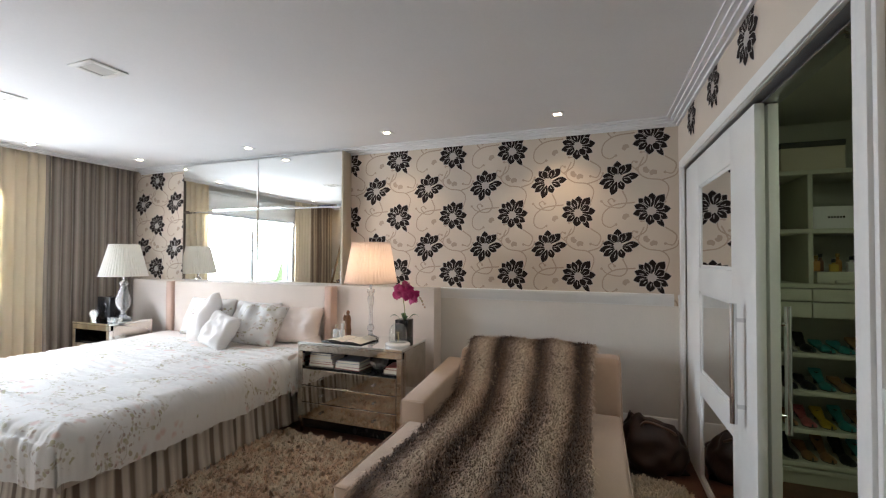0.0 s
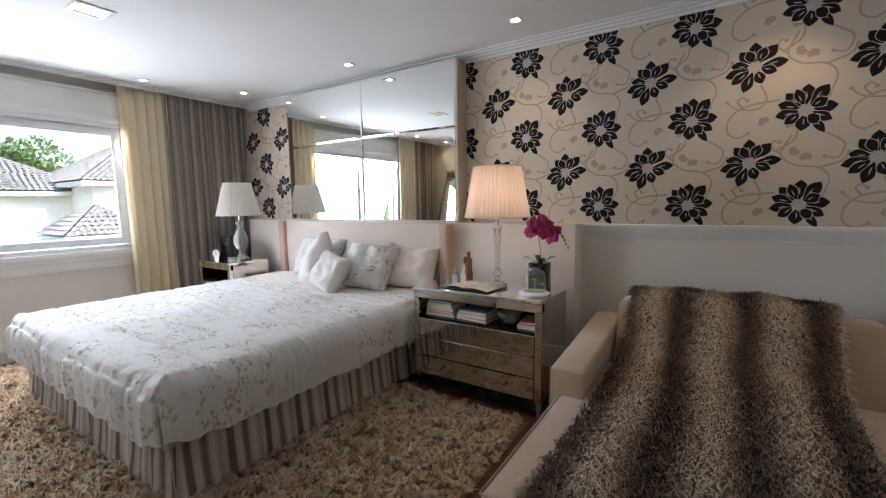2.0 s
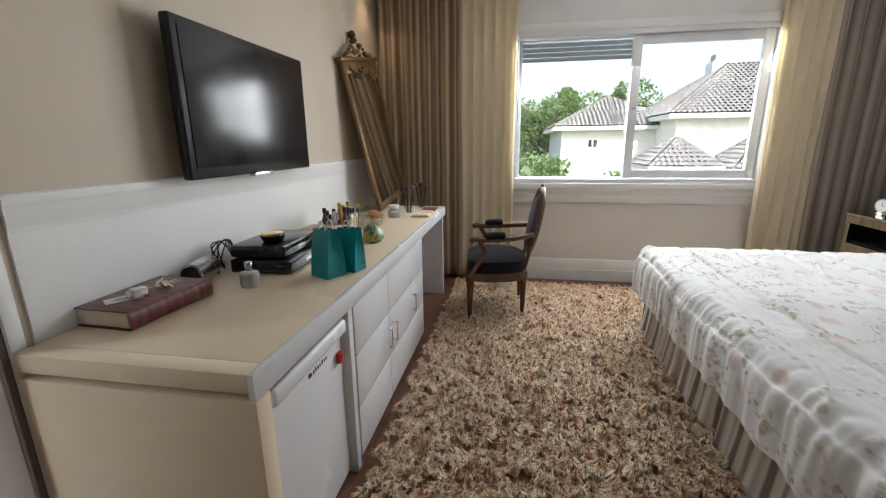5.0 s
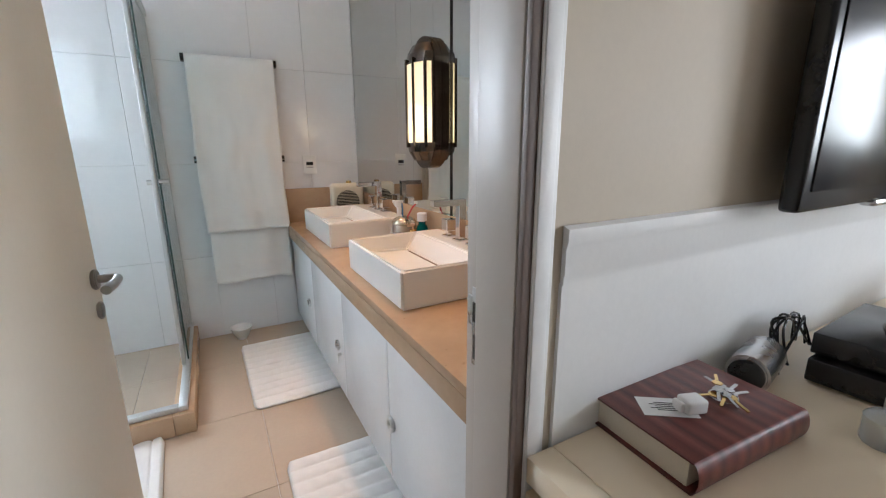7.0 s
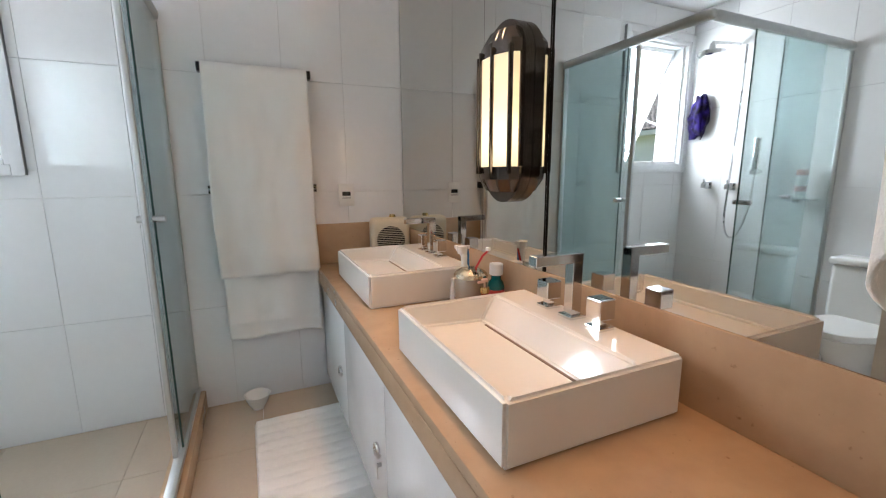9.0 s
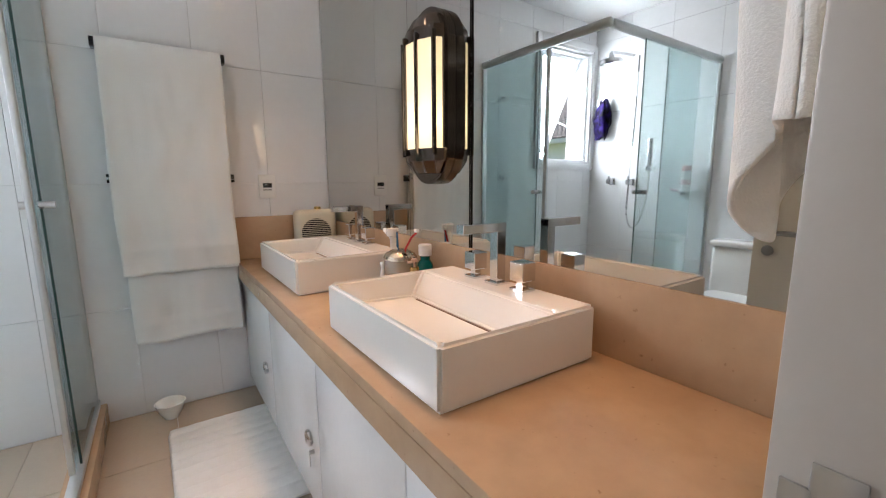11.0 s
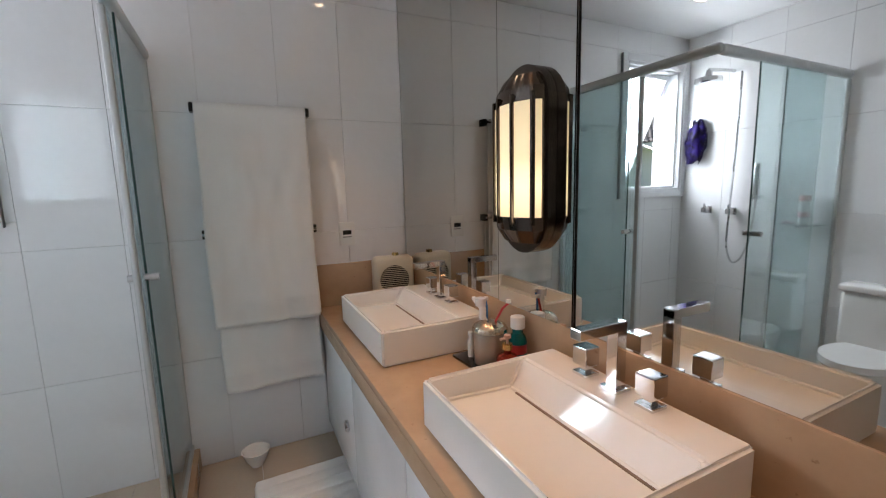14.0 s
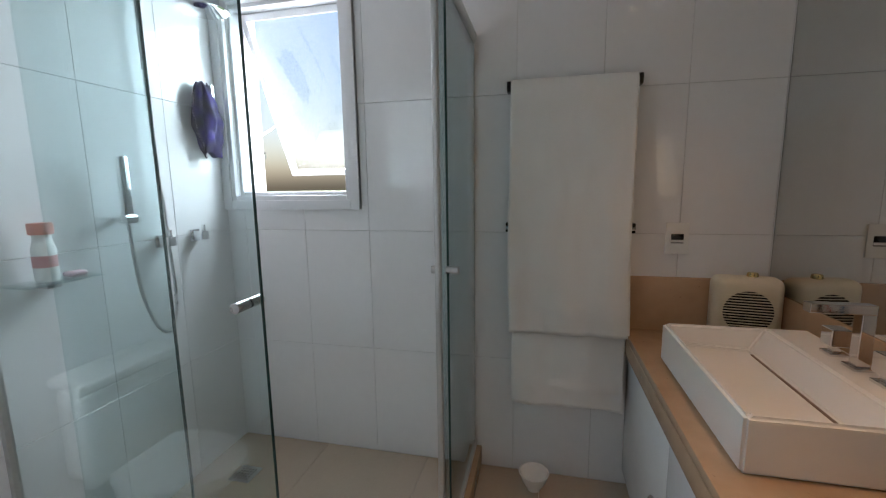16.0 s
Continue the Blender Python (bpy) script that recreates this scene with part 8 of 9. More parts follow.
def hung(seed, x0, y0, drop, wide, label):
    """A towel gathered on a peg: a closed, deeply folded tube of cloth that widens as it falls, its hem uneven."""
    def f(u, v):
        a = 2 * math.pi * u
        spread = 0.028 + wide * (1 - math.exp(-3.0 * v)) * (1 + 0.12 * math.sin(5 * v))
        fold = 1 + 0.28 * min(1, v * 3) * math.sin(5 * a + seed + 1.2 * v) + 0.10 * noise.noise(Vector((2 * math.cos(a), 2 * math.sin(a), v * 3 + seed)))
        x = x0 - 0.03 * v + spread * 0.75 * fold * math.cos(a)
        y = y0 - spread * 0.62 - 0.01 + spread * 0.62 * fold * math.sin(a)
        z = 1.95 - v * drop * (0.86 + 0.14 * math.cos(a + 1.9) + 0.05 * math.sin(3 * a + seed))
        return x, min(BN - 0.012, y), z
    ob = new("hanging_towel", mesh_of("hanging_towel", sheet(B(), 120, 60, f, 0.008), TOWEL, 179))
    return tagged(ob, label, "towel", "towels by the door")


hung(0.5, -2.60, BN - 0.02, 0.76, 0.095, "thick white terry towel hanging on a hook beside the door")
# ---- outside ----
GRASS = worn("lawn", (0.07, 0.11, 0.03), 0.9, 0.4, 0.6, 12, 0.3)
STUCCO = worn("white_stucco", (0.72, 0.70, 0.66), 0.85, 0.06, 0.8, 20, 0.1)
ROOF = worn("grey_roof_tile", (0.155, 0.15, 0.15), 0.75, 0.25, 0.8, 9, 0.2)
ASPH = worn("pale_paving", (0.35, 0.34, 0.32), 0.9, 0.1, 0.4, 20, 0.1)
bm = B()
bmesh.ops.create_circle(bm, cap_ends=True, segments=64, radius=900)
for v in bm.verts:
    v.co.z = -3.3
structure("ground", bm, GRASS, "green garden ground", None)
structure("road", box(B(), -19.5, -13.0, -60, 60, -3.3, -3.27), ASPH, "pale paved street")


def tiled_slope(bm, a, b, c, d, pitch_u=0.24, pitch_v=0.33):
    """Rows of curved tiles on the slope from eave a-b up to ridge d-c."""
    a, b, c, d = map(Vector, (a, b, c, d))
    nrm = (b - a).cross(d - a).normalized()
    if nrm.z < 0:
        nrm = -nrm
    rows = max(2, int((d - a).length / pitch_v))
    for r in range(rows):
        v0, v1 = r / rows, (r + 1) / rows + 0.01
        l0, r0 = a.lerp(d, v0), b.lerp(c, v0)
        l1, r1 = a.lerp(d, min(v1, 1)), b.lerp(c, min(v1, 1))
        n = max(1, int((r0 - l0).length / pitch_u)) * 4
        lo, hi = [], []
        for i in range(n + 1):
            k = i / n
            w = 0.035 * math.cos(2 * math.pi * i / 4)
            lo.append(bm.verts.new(l0.lerp(r0, k) + nrm * (w + 0.07)))
            hi.append(bm.verts.new(l1.lerp(r1, k) + nrm * (w + 0.02)))
        for i in range(n):
            bm.faces.new((lo[i], lo[i + 1], hi[i + 1], hi[i]))


def hip_house(x0, x1, y0, y1, z_eave, z_ridge, label, windows=()):
    t = thing("house", ((x0 + x1) / 2, (y0 + y1) / 2, -3.3), label, "house", "neighbouring houses")
    o = 0.5
    fixed("wall", box(B(), x0, x1, y0, y1, -3.3, z_eave - 0.05), STUCCO, t)
    ex0, ex1, ey0, ey1 = x0 - o, x1 + o, y0 - o, y1 + o
    long_y = (y1 - y0) > (x1 - x0)
    if long_y:
        h = (ex1 - ex0) / 2 * 0.92
        rA, rB = ((ex0 + ex1) / 2, ey0 + h, z_ridge), ((ex0 + ex1) / 2, ey1 - h, z_ridge)
    else:
        h = (ey1 - ey0) / 2 * 0.92
        rA, rB = (ex0 + h, (ey0 + ey1) / 2, z_ridge), (ex1 - h, (ey0 + ey1) / 2, z_ridge)
    bm = B()
    z = z_eave
    c00, c10, c11, c01 = (ex0, ey0, z), (ex1, ey0, z), (ex1, ey1, z), (ex0, ey1, z)
    if long_y:
        faces = ((c10, c11, rB, rA), (c01, c00, rA, rB), (c00, c10, rA, rA), (c11, c01, rB, rB))
    else:
        faces = ((c00, c10, rB, rA), (c11, c01, rA, rB), (c10, c11, rB, rB), (c01, c00, rA, rA))
    for f_ in faces:
        tiled_slope(bm, *f_)
    fixed("roof", bm, ROOF, t, "grey clay tile roof", 60)
    fixed("eaves", box(B(), ex0, ex1, ey0, ey1, z_eave - 0.22, z_eave - 0.02), STUCCO, t)
    for wx, wy0, wy1, wz0, wz1 in windows:
        w = fixed("window", box(B(), wx, wx + 0.05, wy0, wy1, wz0, wz1, 0.02), WHITE_PAINT, t)
        g_ = B()
        box(g_, wx + 0.05, wx + 0.06, wy0 + 0.06, (wy0 + wy1) / 2 - 0.03, wz0 + 0.06, wz1 - 0.06)
        box(g_, wx + 0.05, wx + 0.06, (wy0 + wy1) / 2 + 0.03, wy1 - 0.06, wz0 + 0.06, wz1 - 0.06)
        bmesh.ops.transform(g_, matrix=t.matrix_world.inverted(), verts=g_.verts[:])
        part("pane", g_, BLACK_GLOSS, w)
    return t


hip_house(-32, -24, 8.6, 19.0, 2.6, 5.4, "large white house with a hipped grey tile roof", ((-23.98, 12.4, 13.6, -0.2, 1.2),))
hip_house(-36, -27, 3.6, 9.4, 2.2, 4.0, "white house wing with a gabled grey tile roof", ((-26.98, 5.0, 5.6, 1.0, 1.5),))
hip_house(-24, -21.5, 7.2, 9.2, 0.3, 1.5, "low white porch with a grey tile roof")
hip_house(-24, -21.5, 10.6, 14.2, 0.2, 1.7, "low white porch with a grey tile roof")
hip_house(12.5, 20.0, -20.0, -11.5, 3.2, 6.2, "cream neighbouring house with a tile roof seen from the bathroom")
t = thing("chimney", (-29.0, 12.2, 5.0), "white chimney with a slatted cowl on the roof", "chimney")
part("stack", box(B(), -0.5, 0.5, -0.6, 0.6, -1.2, 0.6, 0.02), STUCCO, t)
part("cowl", box(B(), -0.35, 0.35, -0.45, 0.45, 0.601, 1.0, 0.03), ASPH, t)

LEAF = Mat("tree_leaf", (0.06, 0.11, 0.03), 0.55)
_r = LEAF.node("ShaderNodeNewGeometry").outputs["Random Per Island"]
LEAF.color(LEAF.ramp(_r, [(0.0, (0.035, 0.07, 0.018)), (0.5, (0.07, 0.13, 0.03)), (1.0, (0.12, 0.17, 0.045))]))
_t = LEAF.node("ShaderNodeBsdfTranslucent", {"Color": (0.12, 0.2, 0.04, 1)})
_m = LEAF.node("ShaderNodeMixShader", {0: 0.35, 1: LEAF.p.outputs[0], 2: _t.outputs[0]})
LEAF.t.links.new(_m.outputs[0], LEAF.t.nodes["Material Output"].inputs[0])
LEAF = LEAF.m
BARK = worn("bark", (0.10, 0.07, 0.05), 0.9, 0.3, 3, 20, 0.5)


def leaf_cloud(centres, count, size, seed):
    """Many small leaf quads scattered through clumps of (x, y, z, radius)."""
    r = np.random.RandomState(seed)
    c = np.array(centres)
    pick = r.randint(0, len(c), count)
    d = r.normal(size=(count, 3))
    d /= np.linalg.norm(d, axis=1)[:, None]
    p = c[pick, :3] + d * (c[pick, 3] * r.uniform(0.55, 1.05, count) ** 0.6)[:, None]
    a = r.normal(size=(count, 3))
    a /= np.linalg.norm(a, axis=1)[:, None]
    b = np.cross(a, r.normal(size=(count, 3)))
    b /= np.linalg.norm(b, axis=1)[:, None]
    s = size * r.uniform(0.6, 1.3, count)[:, None]
    v = np.stack([p - a * s, p + b * s * 0.5, p + a * s, p - b * s * 0.5], 1).reshape(-1, 3)
    f = np.arange(count * 4).reshape(-1, 4)
    return v.tolist(), f.tolist()


def tree(x, y, z0, h, spread, label, seed, leaves=5000):
    t = thing("tree", (x, y, z0), label, "tree", "garden trees")
    r = random.Random(seed)
    bm = B()
    tube(bm, curve_pts([(0, 0, 0), (0.1, 0.05, h * 0.3), (-0.1, 0.1, h * 0.6)], 5), [0.22 - 0.012 * i for i in range(11)], 8)
    cl = []
    for k in range(9):
        a = 6.28 * k / 9 + r.uniform(-0.3, 0.3)
        rr = spread * r.uniform(0.35, 0.9)
        tip = (rr * math.cos(a), rr * math.sin(a), h * r.uniform(0.55, 0.92))
        tube(bm, curve_pts([(0, 0.05, h * 0.35), (tip[0] * 0.5, tip[1] * 0.5, h * 0.52), tip], 4), [0.1 - 0.009 * i for i in range(9)], 6)
        cl.append((*tip, spread * r.uniform(0.3, 0.5)))
    part("trunk", bm, BARK, t)
    for k in range(7):
        cl.append((r.uniform(-0.5, 0.5) * spread, r.uniform(-0.5, 0.5) * spread, h * r.uniform(0.7, 1.0), spread * r.uniform(0.25, 0.45)))
    v, f = leaf_cloud(cl, leaves, 0.16, seed)
    part("crown", raw_mesh("crown", v, f, LEAF), LEAF, t, "dense green leaves")


tree(-40, 4.5, -3.3, 8.0, 3.0, "leafy green garden tree", 1, 7000)
tree(-42, 0.8, -3.3, 7.6, 3.2, "leafy green garden tree", 2, 7000)
tree(-38, -2.0, -3.3, 6.0, 2.6, "leafy green garden tree", 3, 6000)
tree(-48, 12.0, -3.3, 9.5, 3.5, "leafy green garden tree behind the house", 4, 6000)
tree(-46, 7.0, -3.3, 9.0, 3.2, "leafy green garden tree behind the house", 5, 6000)
tree(-30, -5.0, -3.3, 5.5, 2.4, "leafy green garden tree", 6, 5000)


def hedge(name, x0, x1, y0, y1, z0, z1, label, count, seed):
    r = np.random.RandomState(seed)
    cs = [(r.uniform(x0, x1), r.uniform(y0, y1), r.uniform(z0, z1), 0.35) for _ in range(260)]
    v, f = leaf_cloud(cs, count, 0.11, seed)
    tagged(new(name, raw_mesh(name, v, f, LEAF)), label, "hedge", "", "stuff")


hedge("hedge", -21.4, -20.2, 5.0, 16.0, -3.2, -0.15, "clipped green hedge before the houses", 14000, 7)
hedge("hedge", -30.0, -28.5, -6.0, 3.5, -3.2, 0.6, "tall green hedge along the garden", 12000, 8)
hedge("shrub", -22.5, -21.0, 2.2, 3.4, -3.2, 0.4, "yellow-green garden shrub", 3000, 9)

t = thing("palm", (-20.0, 4.1, -3.3), "feathery green garden palm", "palm")
part("trunk", cyl(B(), (0, 0, 0), (0, 0, 2.3), 0.22, 0.16, 12), BARK, t)
rnd = random.Random(12)
for k in range(26):
    a = 6.28 * k / 26 + rnd.uniform(-0.1, 0.1)
    rise = rnd.uniform(0.2, 1.0)
    L = rnd.uniform(1.5, 2.0)
    bm = B()
    pts = [Vector((L * s * math.cos(a) * (1 - 0.12 * s), L * s * math.sin(a) * (1 - 0.12 * s), 2.3 + rise * L * (s - 0.95 * s * s))) for s in [i / 10 for i in range(11)]]
    side = Vector((-math.sin(a), math.cos(a), 0))
    for i in range(1, 11):
        for s in (-1, 1):
            for q in (0, 0.5):
                p = pts[i - 1].lerp(pts[i], q)
                tip = p + side * s * 0.42 * (1.05 - i / 11) + (pts[i] - pts[i - 1]).normalized() * 0.22 + Vector((0, 0, -0.12))
                w = (pts[i] - pts[i - 1]).normalized() * 0.025
                bm.faces.new([bm.verts.new(c) for c in (p - w, p + w, tip)])
    tube(bm, pts, 0.014, 4)
    part("frond", bm, LEAF, t)
for y in (2.6, 4.2):
    t = thing("garden_lamp", (-17.5, y, -3.27), "white globe garden lamp on a post", "garden lamp", "garden lamps")
    part("post", cyl(B(), (0, 0, 0), (0, 0, 2.5), 0.04), WHITE_PAINT, t)
    part("globe", lathe(B(), [(0.06, 2.5), (0.2, 2.62), (0.22, 2.75), (0.12, 2.88), (0, 2.92)], seg=16), CERAMIC, t)

# ---- wooden floor and rug ----
floor = structure("floor", box(B(), W, 2.42, S, N, -0.034, -0.026), GROUT, "red-brown wooden floor")
shared = {}
rnd = random.Random(3)
y = S
while y < N - 0.01:
    d = min(0.12, N - y)
    x = W - rnd.random() * 1.2
    while x < 2.42:
        a, b = max(x, W), min(x + 1.6, 2.42)
        x += 1.6
        if b - a < 0.05:
            continue
        key = (round(b - a, 2), round(d, 3))
        if key not in shared:
            shared[key] = mesh_of("floorboard", box(B(), 0, key[0] - 0.001, 0.0005, d - 0.0005, -0.006, 0, 0.0008, seg=1), WOOD_FLOOR, 30)
        ob = new("floorboard", shared[key])
        ob.parent, ob.location = floor, (a, y, FLOOR)
    y += d

# ---- shag rug ----
RUGM = Mat("shaggy_beige_pile", (0.4, 0.28, 0.18), 0.85, Sheen_Weight=0.3)
_g = RUGM.node("ShaderNodeNewGeometry").outputs["Random Per Island"]
_slow = RUGM.noise(11.0, 3, 0.6)
_base = RUGM.ramp(_slow, [(0.34, (0.42, 0.20, 0.085)), (0.44, (0.88, 0.56, 0.31)), (0.56, (0.98, 0.81, 0.58))])
RUGM.color(RUGM.mix(0.3, _base, RUGM.ramp(_g, [(0.0, (0.42, 0.26, 0.15)), (0.5, (0.78, 0.58, 0.40)), (1.0, (0.94, 0.82, 0.66))])))
RUGM = RUGM.m


def pile(x0, x1, y0, y1, z, clumps, blades, length, width, seed, keep=None, flat=0.55):
    """Blades bent over in clumps: each a strip of two quads ending in a point."""
    r = np.random.RandomState(seed)
    cx, cy = r.uniform(x0, x1, clumps), r.uniform(y0, y1, clumps)
    if keep is not None:
        k = keep(cx, cy)
        cx, cy = cx[k], cy[k]
    n = len(cx)
    ang = r.uniform(0, 2 * np.pi, n)
    lean = r.uniform(0.3, 1.0, n)
    cx, cy, ang, lean = (np.repeat(q, blades) for q in (cx, cy, ang, lean))
    m = len(cx)
    cx = cx + r.normal(0, width * 1.4, m)
    cy = cy + r.normal(0, width * 1.4, m)
    ang = ang + r.normal(0, 0.3, m)
    L = length * r.uniform(0.7, 1.25, m)
    lean = np.clip(lean + r.normal(0, 0.2, m), 0.1, 1.3)
    dx, dy = np.cos(ang), np.sin(ang)
    sx, sy = -dy * width, dx * width
    pts = []
    for s, w in ((0.0, 0.8), (0.5, 1.0), (0.85, 0.75), (1.0, 0.12)):
        out = L * lean * flat * s ** 1.3
        up = L * (s - 0.42 * lean * s * s) * 0.85
        for q in (-1, 1):
            pts.append(np.stack([cx + dx * out + q * w * sx, cy + dy * out + q * w * sy, z + np.maximum(up, 0.0)], 1))
    v = np.stack(pts, 1).reshape(-1, 3)
    base = (np.arange(m) * 8)[:, None]
    f = np.concatenate([base + np.array([0, 1, 3, 2]), base + np.array([2, 3, 5, 4]), base + np.array([4, 5, 7, 6])], 1).reshape(-1, 4)
    return v, f


def quads_mesh(name, v, f, material):
    me = bpy.data.meshes.new(name)
    me.vertices.add(len(v))
    me.vertices.foreach_set("co", np.asarray(v, np.float32).ravel())
    me.loops.add(f.size)
    me.loops.foreach_set("vertex_index", f.astype(np.int32).ravel())
    me.polygons.add(len(f))
    me.polygons.foreach_set("loop_start", np.arange(0, f.size, 4, dtype=np.int32))
    me.polygons.foreach_set("loop_total", np.full(len(f), 4, np.int32))
    me.materials.append(material)
    me.update(calc_edges=True)
    me.validate()
    return me


RX0, RX1, RY0, RY1 = -5.40, -1.14, 0.54, 3.62
rug = thing("shag_rug", (-3.3, 2.1, FLOOR), "deep shaggy beige and brown rug on the wooden floor", "rug")
fixed("backing", box(B(), RX0, RX1, RY0, RY1, FLOOR + 0.0005, FLOOR + 0.008, 0.003), worn("rug_backing", (0.34, 0.20, 0.11), 0.9, 0.2), rug)
outside = lambda x, y: ~((x > -4.35) & (x < -2.30) & (y > 2.12))


def tufts(x0, x1, y0, y1, z, step, blades, seed, keep):
    """Round tufts on a shaken grid: blades spring from each root and droop outwards, so that dark gaps part them."""
    r = np.random.RandomState(seed)
    gx, gy = np.meshgrid(np.arange(x0 + step, x1 - step / 2, step), np.arange(y0 + step, y1 - step / 2, step))
    gx, gy = gx.ravel() + r.normal(0, step * 0.28, gx.size), gy.ravel() + r.normal(0, step * 0.28, gy.size)
    ok = keep(gx, gy)
    gx, gy = gx[ok], gy[ok]
    n = len(gx)
    size, tx, ty = r.uniform(0.75, 1.25, n), r.normal(0, 0.35, n), r.normal(0, 0.35, n)
    gx, gy, size, tx, ty = (np.repeat(q, blades) for q in (gx, gy, size, tx, ty))
    m = len(gx)
    ang, rad = r.uniform(0, 2 * np.pi, m), np.sqrt(r.uniform(0, 1, m))
    dx, dy = np.cos(ang) * rad + tx, np.sin(ang) * rad + ty
    reach = 0.036 * size * r.uniform(0.8, 1.2, m)
    high = (0.062 - 0.026 * np.minimum(1, np.hypot(dx, dy)) ** 2) * size * r.uniform(0.85, 1.1, m)
    turn = ang + r.normal(0, 0.6, m)
    wx, wy = -np.sin(turn) * 0.0034, np.cos(turn) * 0.0034
    pts = []
    for s, w, up in ((0.1, 0.8, 0.0), (0.62, 1.0, 0.92), (1.15, 0.3, 0.80)):
        for q in (-1, 1):
            pts.append(np.stack([gx + dx * reach * s + q * w * wx, gy + dy * reach * s + q * w * wy, z + high * up], 1))
    v = np.stack(pts, 1).reshape(-1, 3)
    base = (np.arange(m) * 6)[:, None]
    f = np.concatenate([base + np.array([0, 1, 3, 2]), base + np.array([2, 3, 5, 4])], 1).reshape(-1, 4)
    return v, f


v, f = tufts(RX0, RX1, RY0, RY1, FLOOR + 0.006, 0.044, 58, 5, outside)
ob = new("pile", quads_mesh("pile", v, f, RUGM))
ob.parent, ob.matrix_parent_inverse = rug, rug.matrix_world.inverted()
tagged(ob, "long twisted wool pile", kind="stuff")

# sheepskin by the closet
FLEECE = worn("cream_fleece", (0.80, 0.68, 0.50), 0.9, 0.25, 8, 90, 0.1)
skin = thing("sheepskin", (0.45, 3.1, FLOOR), "small cream sheepskin rug by the closet", "rug")
oval = lambda x, y: ((x - 0.76) / 0.24) ** 2 + ((y - 3.30) / 0.55) ** 2 < 1 + 0.15 * np.sin(x * 17 + y * 11)
v, f = pile(0.45, 1.0, 2.6, 3.95, FLOOR + 0.003, 9000, 3, 0.075, 0.006, 6, oval)
ob = new("fleece", quads_mesh("fleece", v, f, FLEECE))
ob.parent, ob.matrix_parent_inverse = skin, skin.matrix_world.inverted()
bm = lathe(B(), [(0.235, 0), (0.235, 0.004), (0, 0.004)], (0.76, 3.30, FLOOR + 0.0005), 30, squash=2.25)
fixed("hide", bm, FLEECE, skin)

# ---- fur throw over the chaise ----
FURM = Mat("grey_brown_fur", (0.3, 0.24, 0.2), 0.6, Sheen_Weight=0.05)
_sx = FURM.node("ShaderNodeSeparateXYZ", {"Vector": FURM.coords()}).outputs[0]
_f = FURM.math("FRACT", FURM.math("DIVIDE", FURM.math("ADD", FURM.math("ADD", _sx, 2.08), FURM.math("MULTIPLY", FURM.noise(3, 2), 0.10)), 0.30))
_st = FURM.ramp(_f, [(0.0, (0.12, 0.075, 0.05)), (0.14, (0.22, 0.15, 0.105)), (0.36, (0.64, 0.54, 0.45)), (0.55, (0.76, 0.66, 0.56)), (0.72, (0.52, 0.40, 0.30)), (0.88, (0.12, 0.075, 0.05)), (1.0, (0.075, 0.045, 0.03))])
_rn = FURM.node("ShaderNodeNewGeometry").outputs["Random Per Island"]
FURM.color(FURM.mix(0.55, _st, FURM.ramp(_rn, [(0.0, (0.22, 0.17, 0.12)), (0.55, (0.52, 0.44, 0.36)), (1.0, (0.95, 0.82, 0.66))]), "OVERLAY"))
FURM = FURM.m
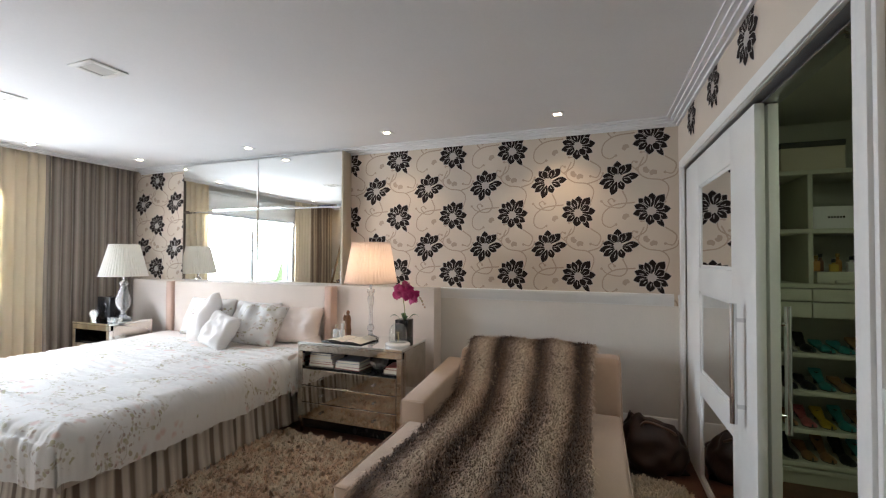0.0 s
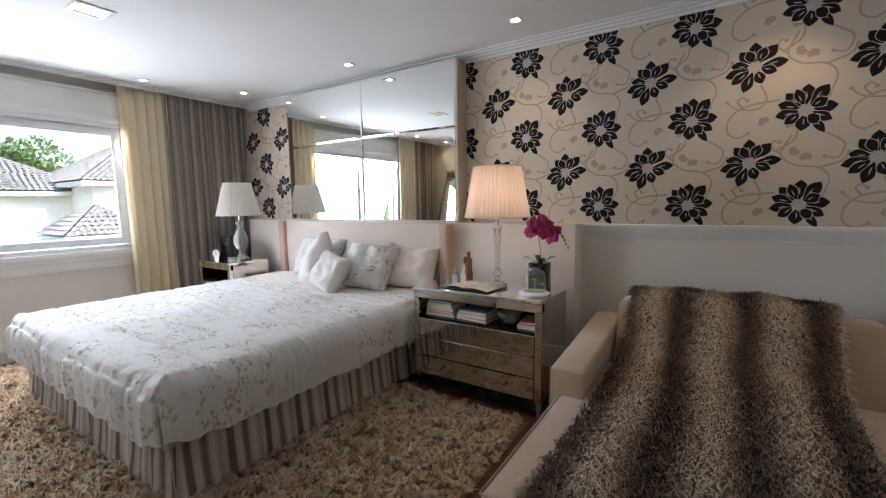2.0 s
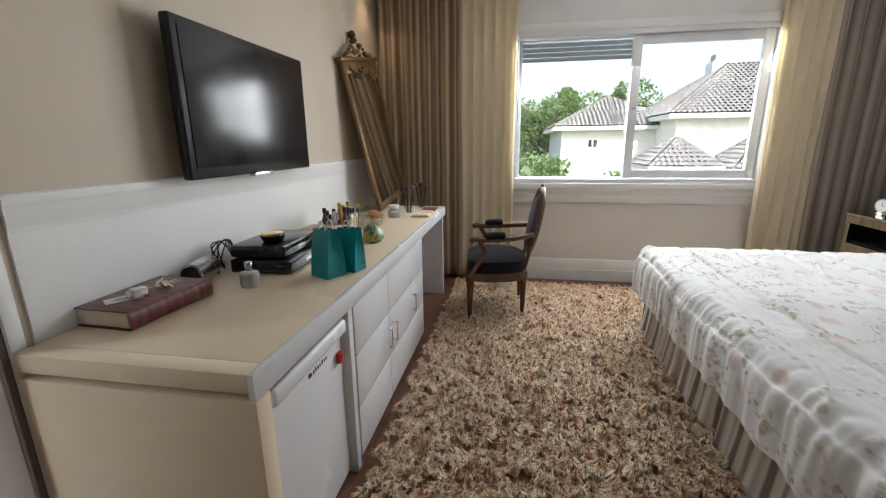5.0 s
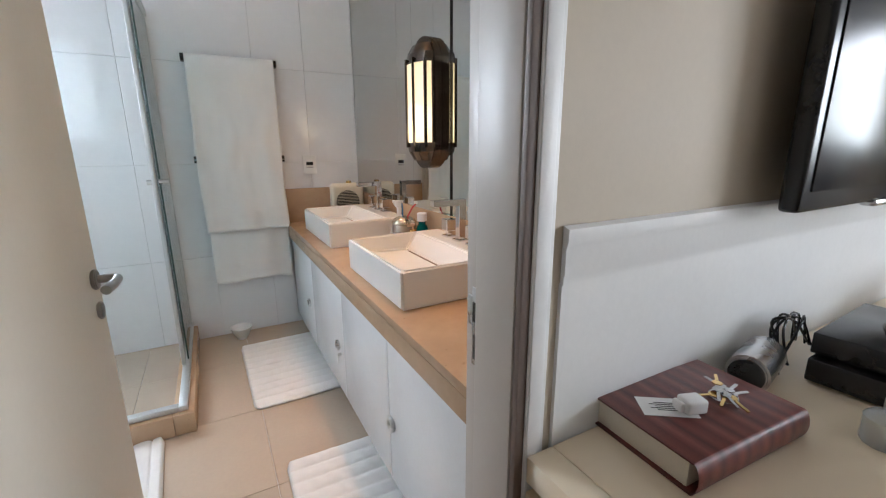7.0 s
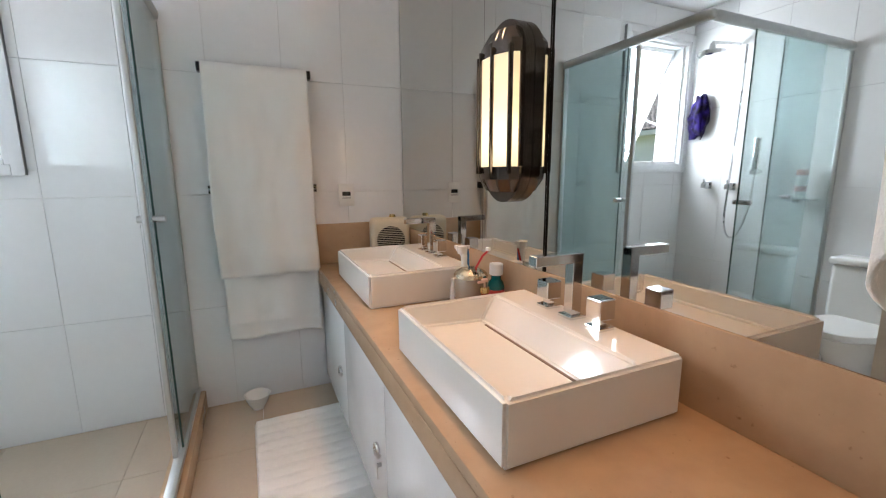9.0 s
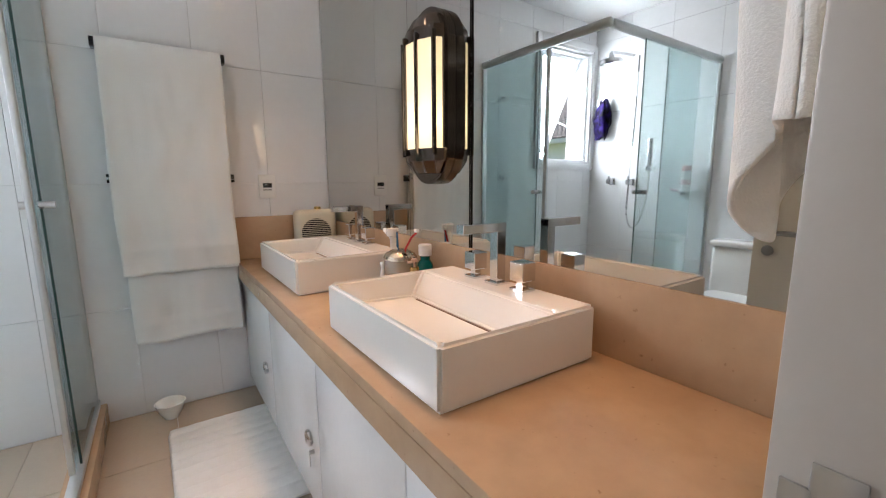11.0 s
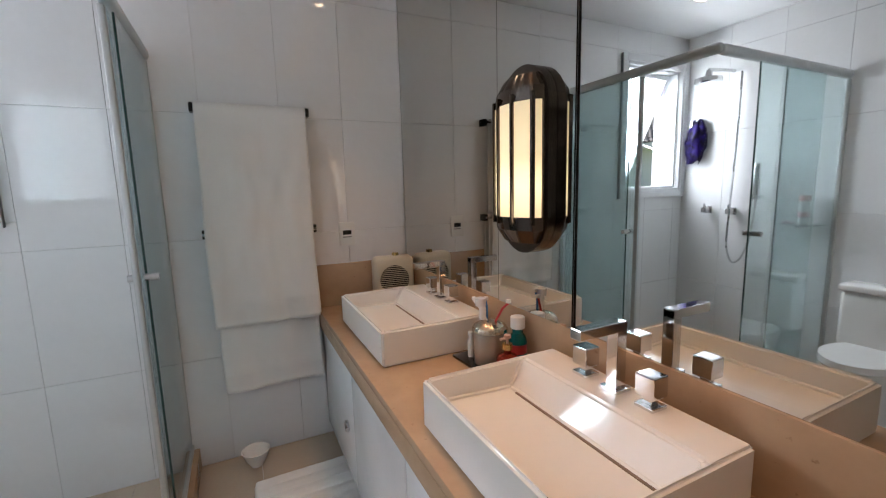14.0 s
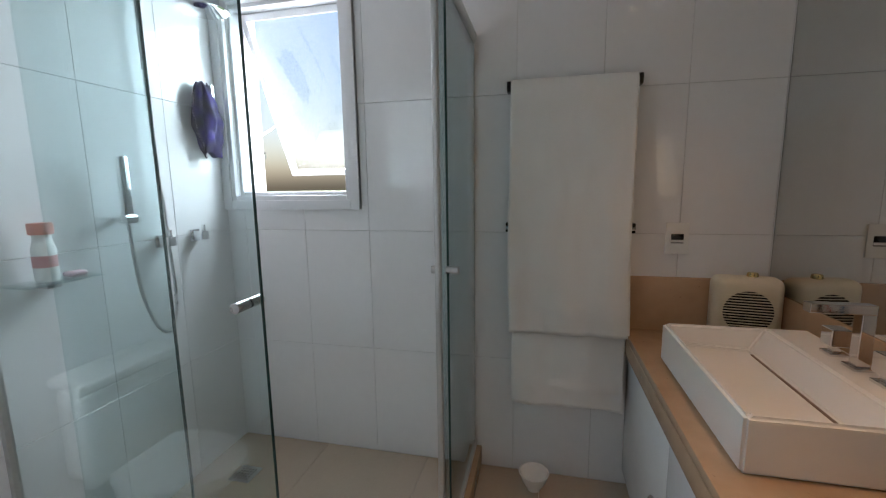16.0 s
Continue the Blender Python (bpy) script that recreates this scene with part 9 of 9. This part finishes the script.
line = curve_pts([(0, 4.31, 0.42), (0, 4.31, 0.66), (0, 4.28, 0.755), (0, 4.18, 0.775), (0, 4.07, 0.768), (0, 3.98, 0.68), (0, 3.86, 0.545), (0, 3.70, 0.455), (0, 3.3, 0.42), (0, 2.8, 0.42), (0, 2.45, 0.42), (0, 2.37, 0.395), (0, 2.345, 0.30), (0, 2.34, 0.14)], 12)


def throw_at(u, v):
    k = v * (len(line) - 1)
    i = min(int(k), len(line) - 2)
    p = line[i].lerp(line[i + 1], k - i)
    left = -0.68 + 0.05 * math.sin(v * 5.0) + 0.02 * v
    right = 0.33 + 0.06 * v + 0.02 * math.sin(v * 8)
    x = left + (right - left) * u
    lift = 0.014 + 0.022 * noise.noise(Vector((x * 5, v * 7, 2))) + 0.012 * math.sin(x * 14 + 2 * v)
    d = (line[i + 1] - line[i]).normalized()
    nrm = Vector((0, -d.z, d.y))
    if nrm.z < 0 and abs(nrm.z) > 0.2:
        nrm = -nrm
    if abs(d.z) > 0.95:
        nrm = Vector((0, -1 if p.y < 3 else 1, 0))
    q = Vector((x, p.y, p.z)) + nrm * max(0.004, lift)
    return q, nrm


throw = thing("fur_throw", (-0.2, 3.2, 0.43), "striped grey-brown faux fur throw draped over the chaise", "throw")
fixed("hide", sheet(B(), 40, 90, lambda u, v: throw_at(u, v)[0]), FURM, throw, "", 179)
r = np.random.RandomState(9)
V, F = [], []
for k in range(64000):
    u, v = r.uniform(0.0, 1.0), r.uniform(0, 1)
    p, nrm = throw_at(u, v)
    L = r.uniform(0.035, 0.072)
    side = Vector((r.normal(), r.normal() * 0.5, r.normal() * 0.5))
    down = Vector((r.normal() * 0.35, -0.75, -0.25))
    tip = p + (nrm * r.uniform(0.35, 0.8) + down * 0.7 + side * 0.22).normalized() * L
    mid = p + nrm * L * 0.35 + (tip - p) * 0.4
    w = (tip - p).cross(nrm)
    w = (w.normalized() if w.length > 1e-6 else Vector((1, 0, 0))) * 0.0028
    b = len(V)
    V += [p - w, p + w, mid + w, mid - w, tip + w * 0.2, tip - w * 0.2]
    F += [(b, b + 1, b + 2, b + 3), (b + 3, b + 2, b + 4, b + 5)]
ob = new("fur", quads_mesh("fur", np.array([tuple(q) for q in V]), np.array(F), FURM))
ob.parent, ob.matrix_parent_inverse = throw, throw.matrix_world.inverted()
tagged(ob, "long soft fur strands", kind="stuff")
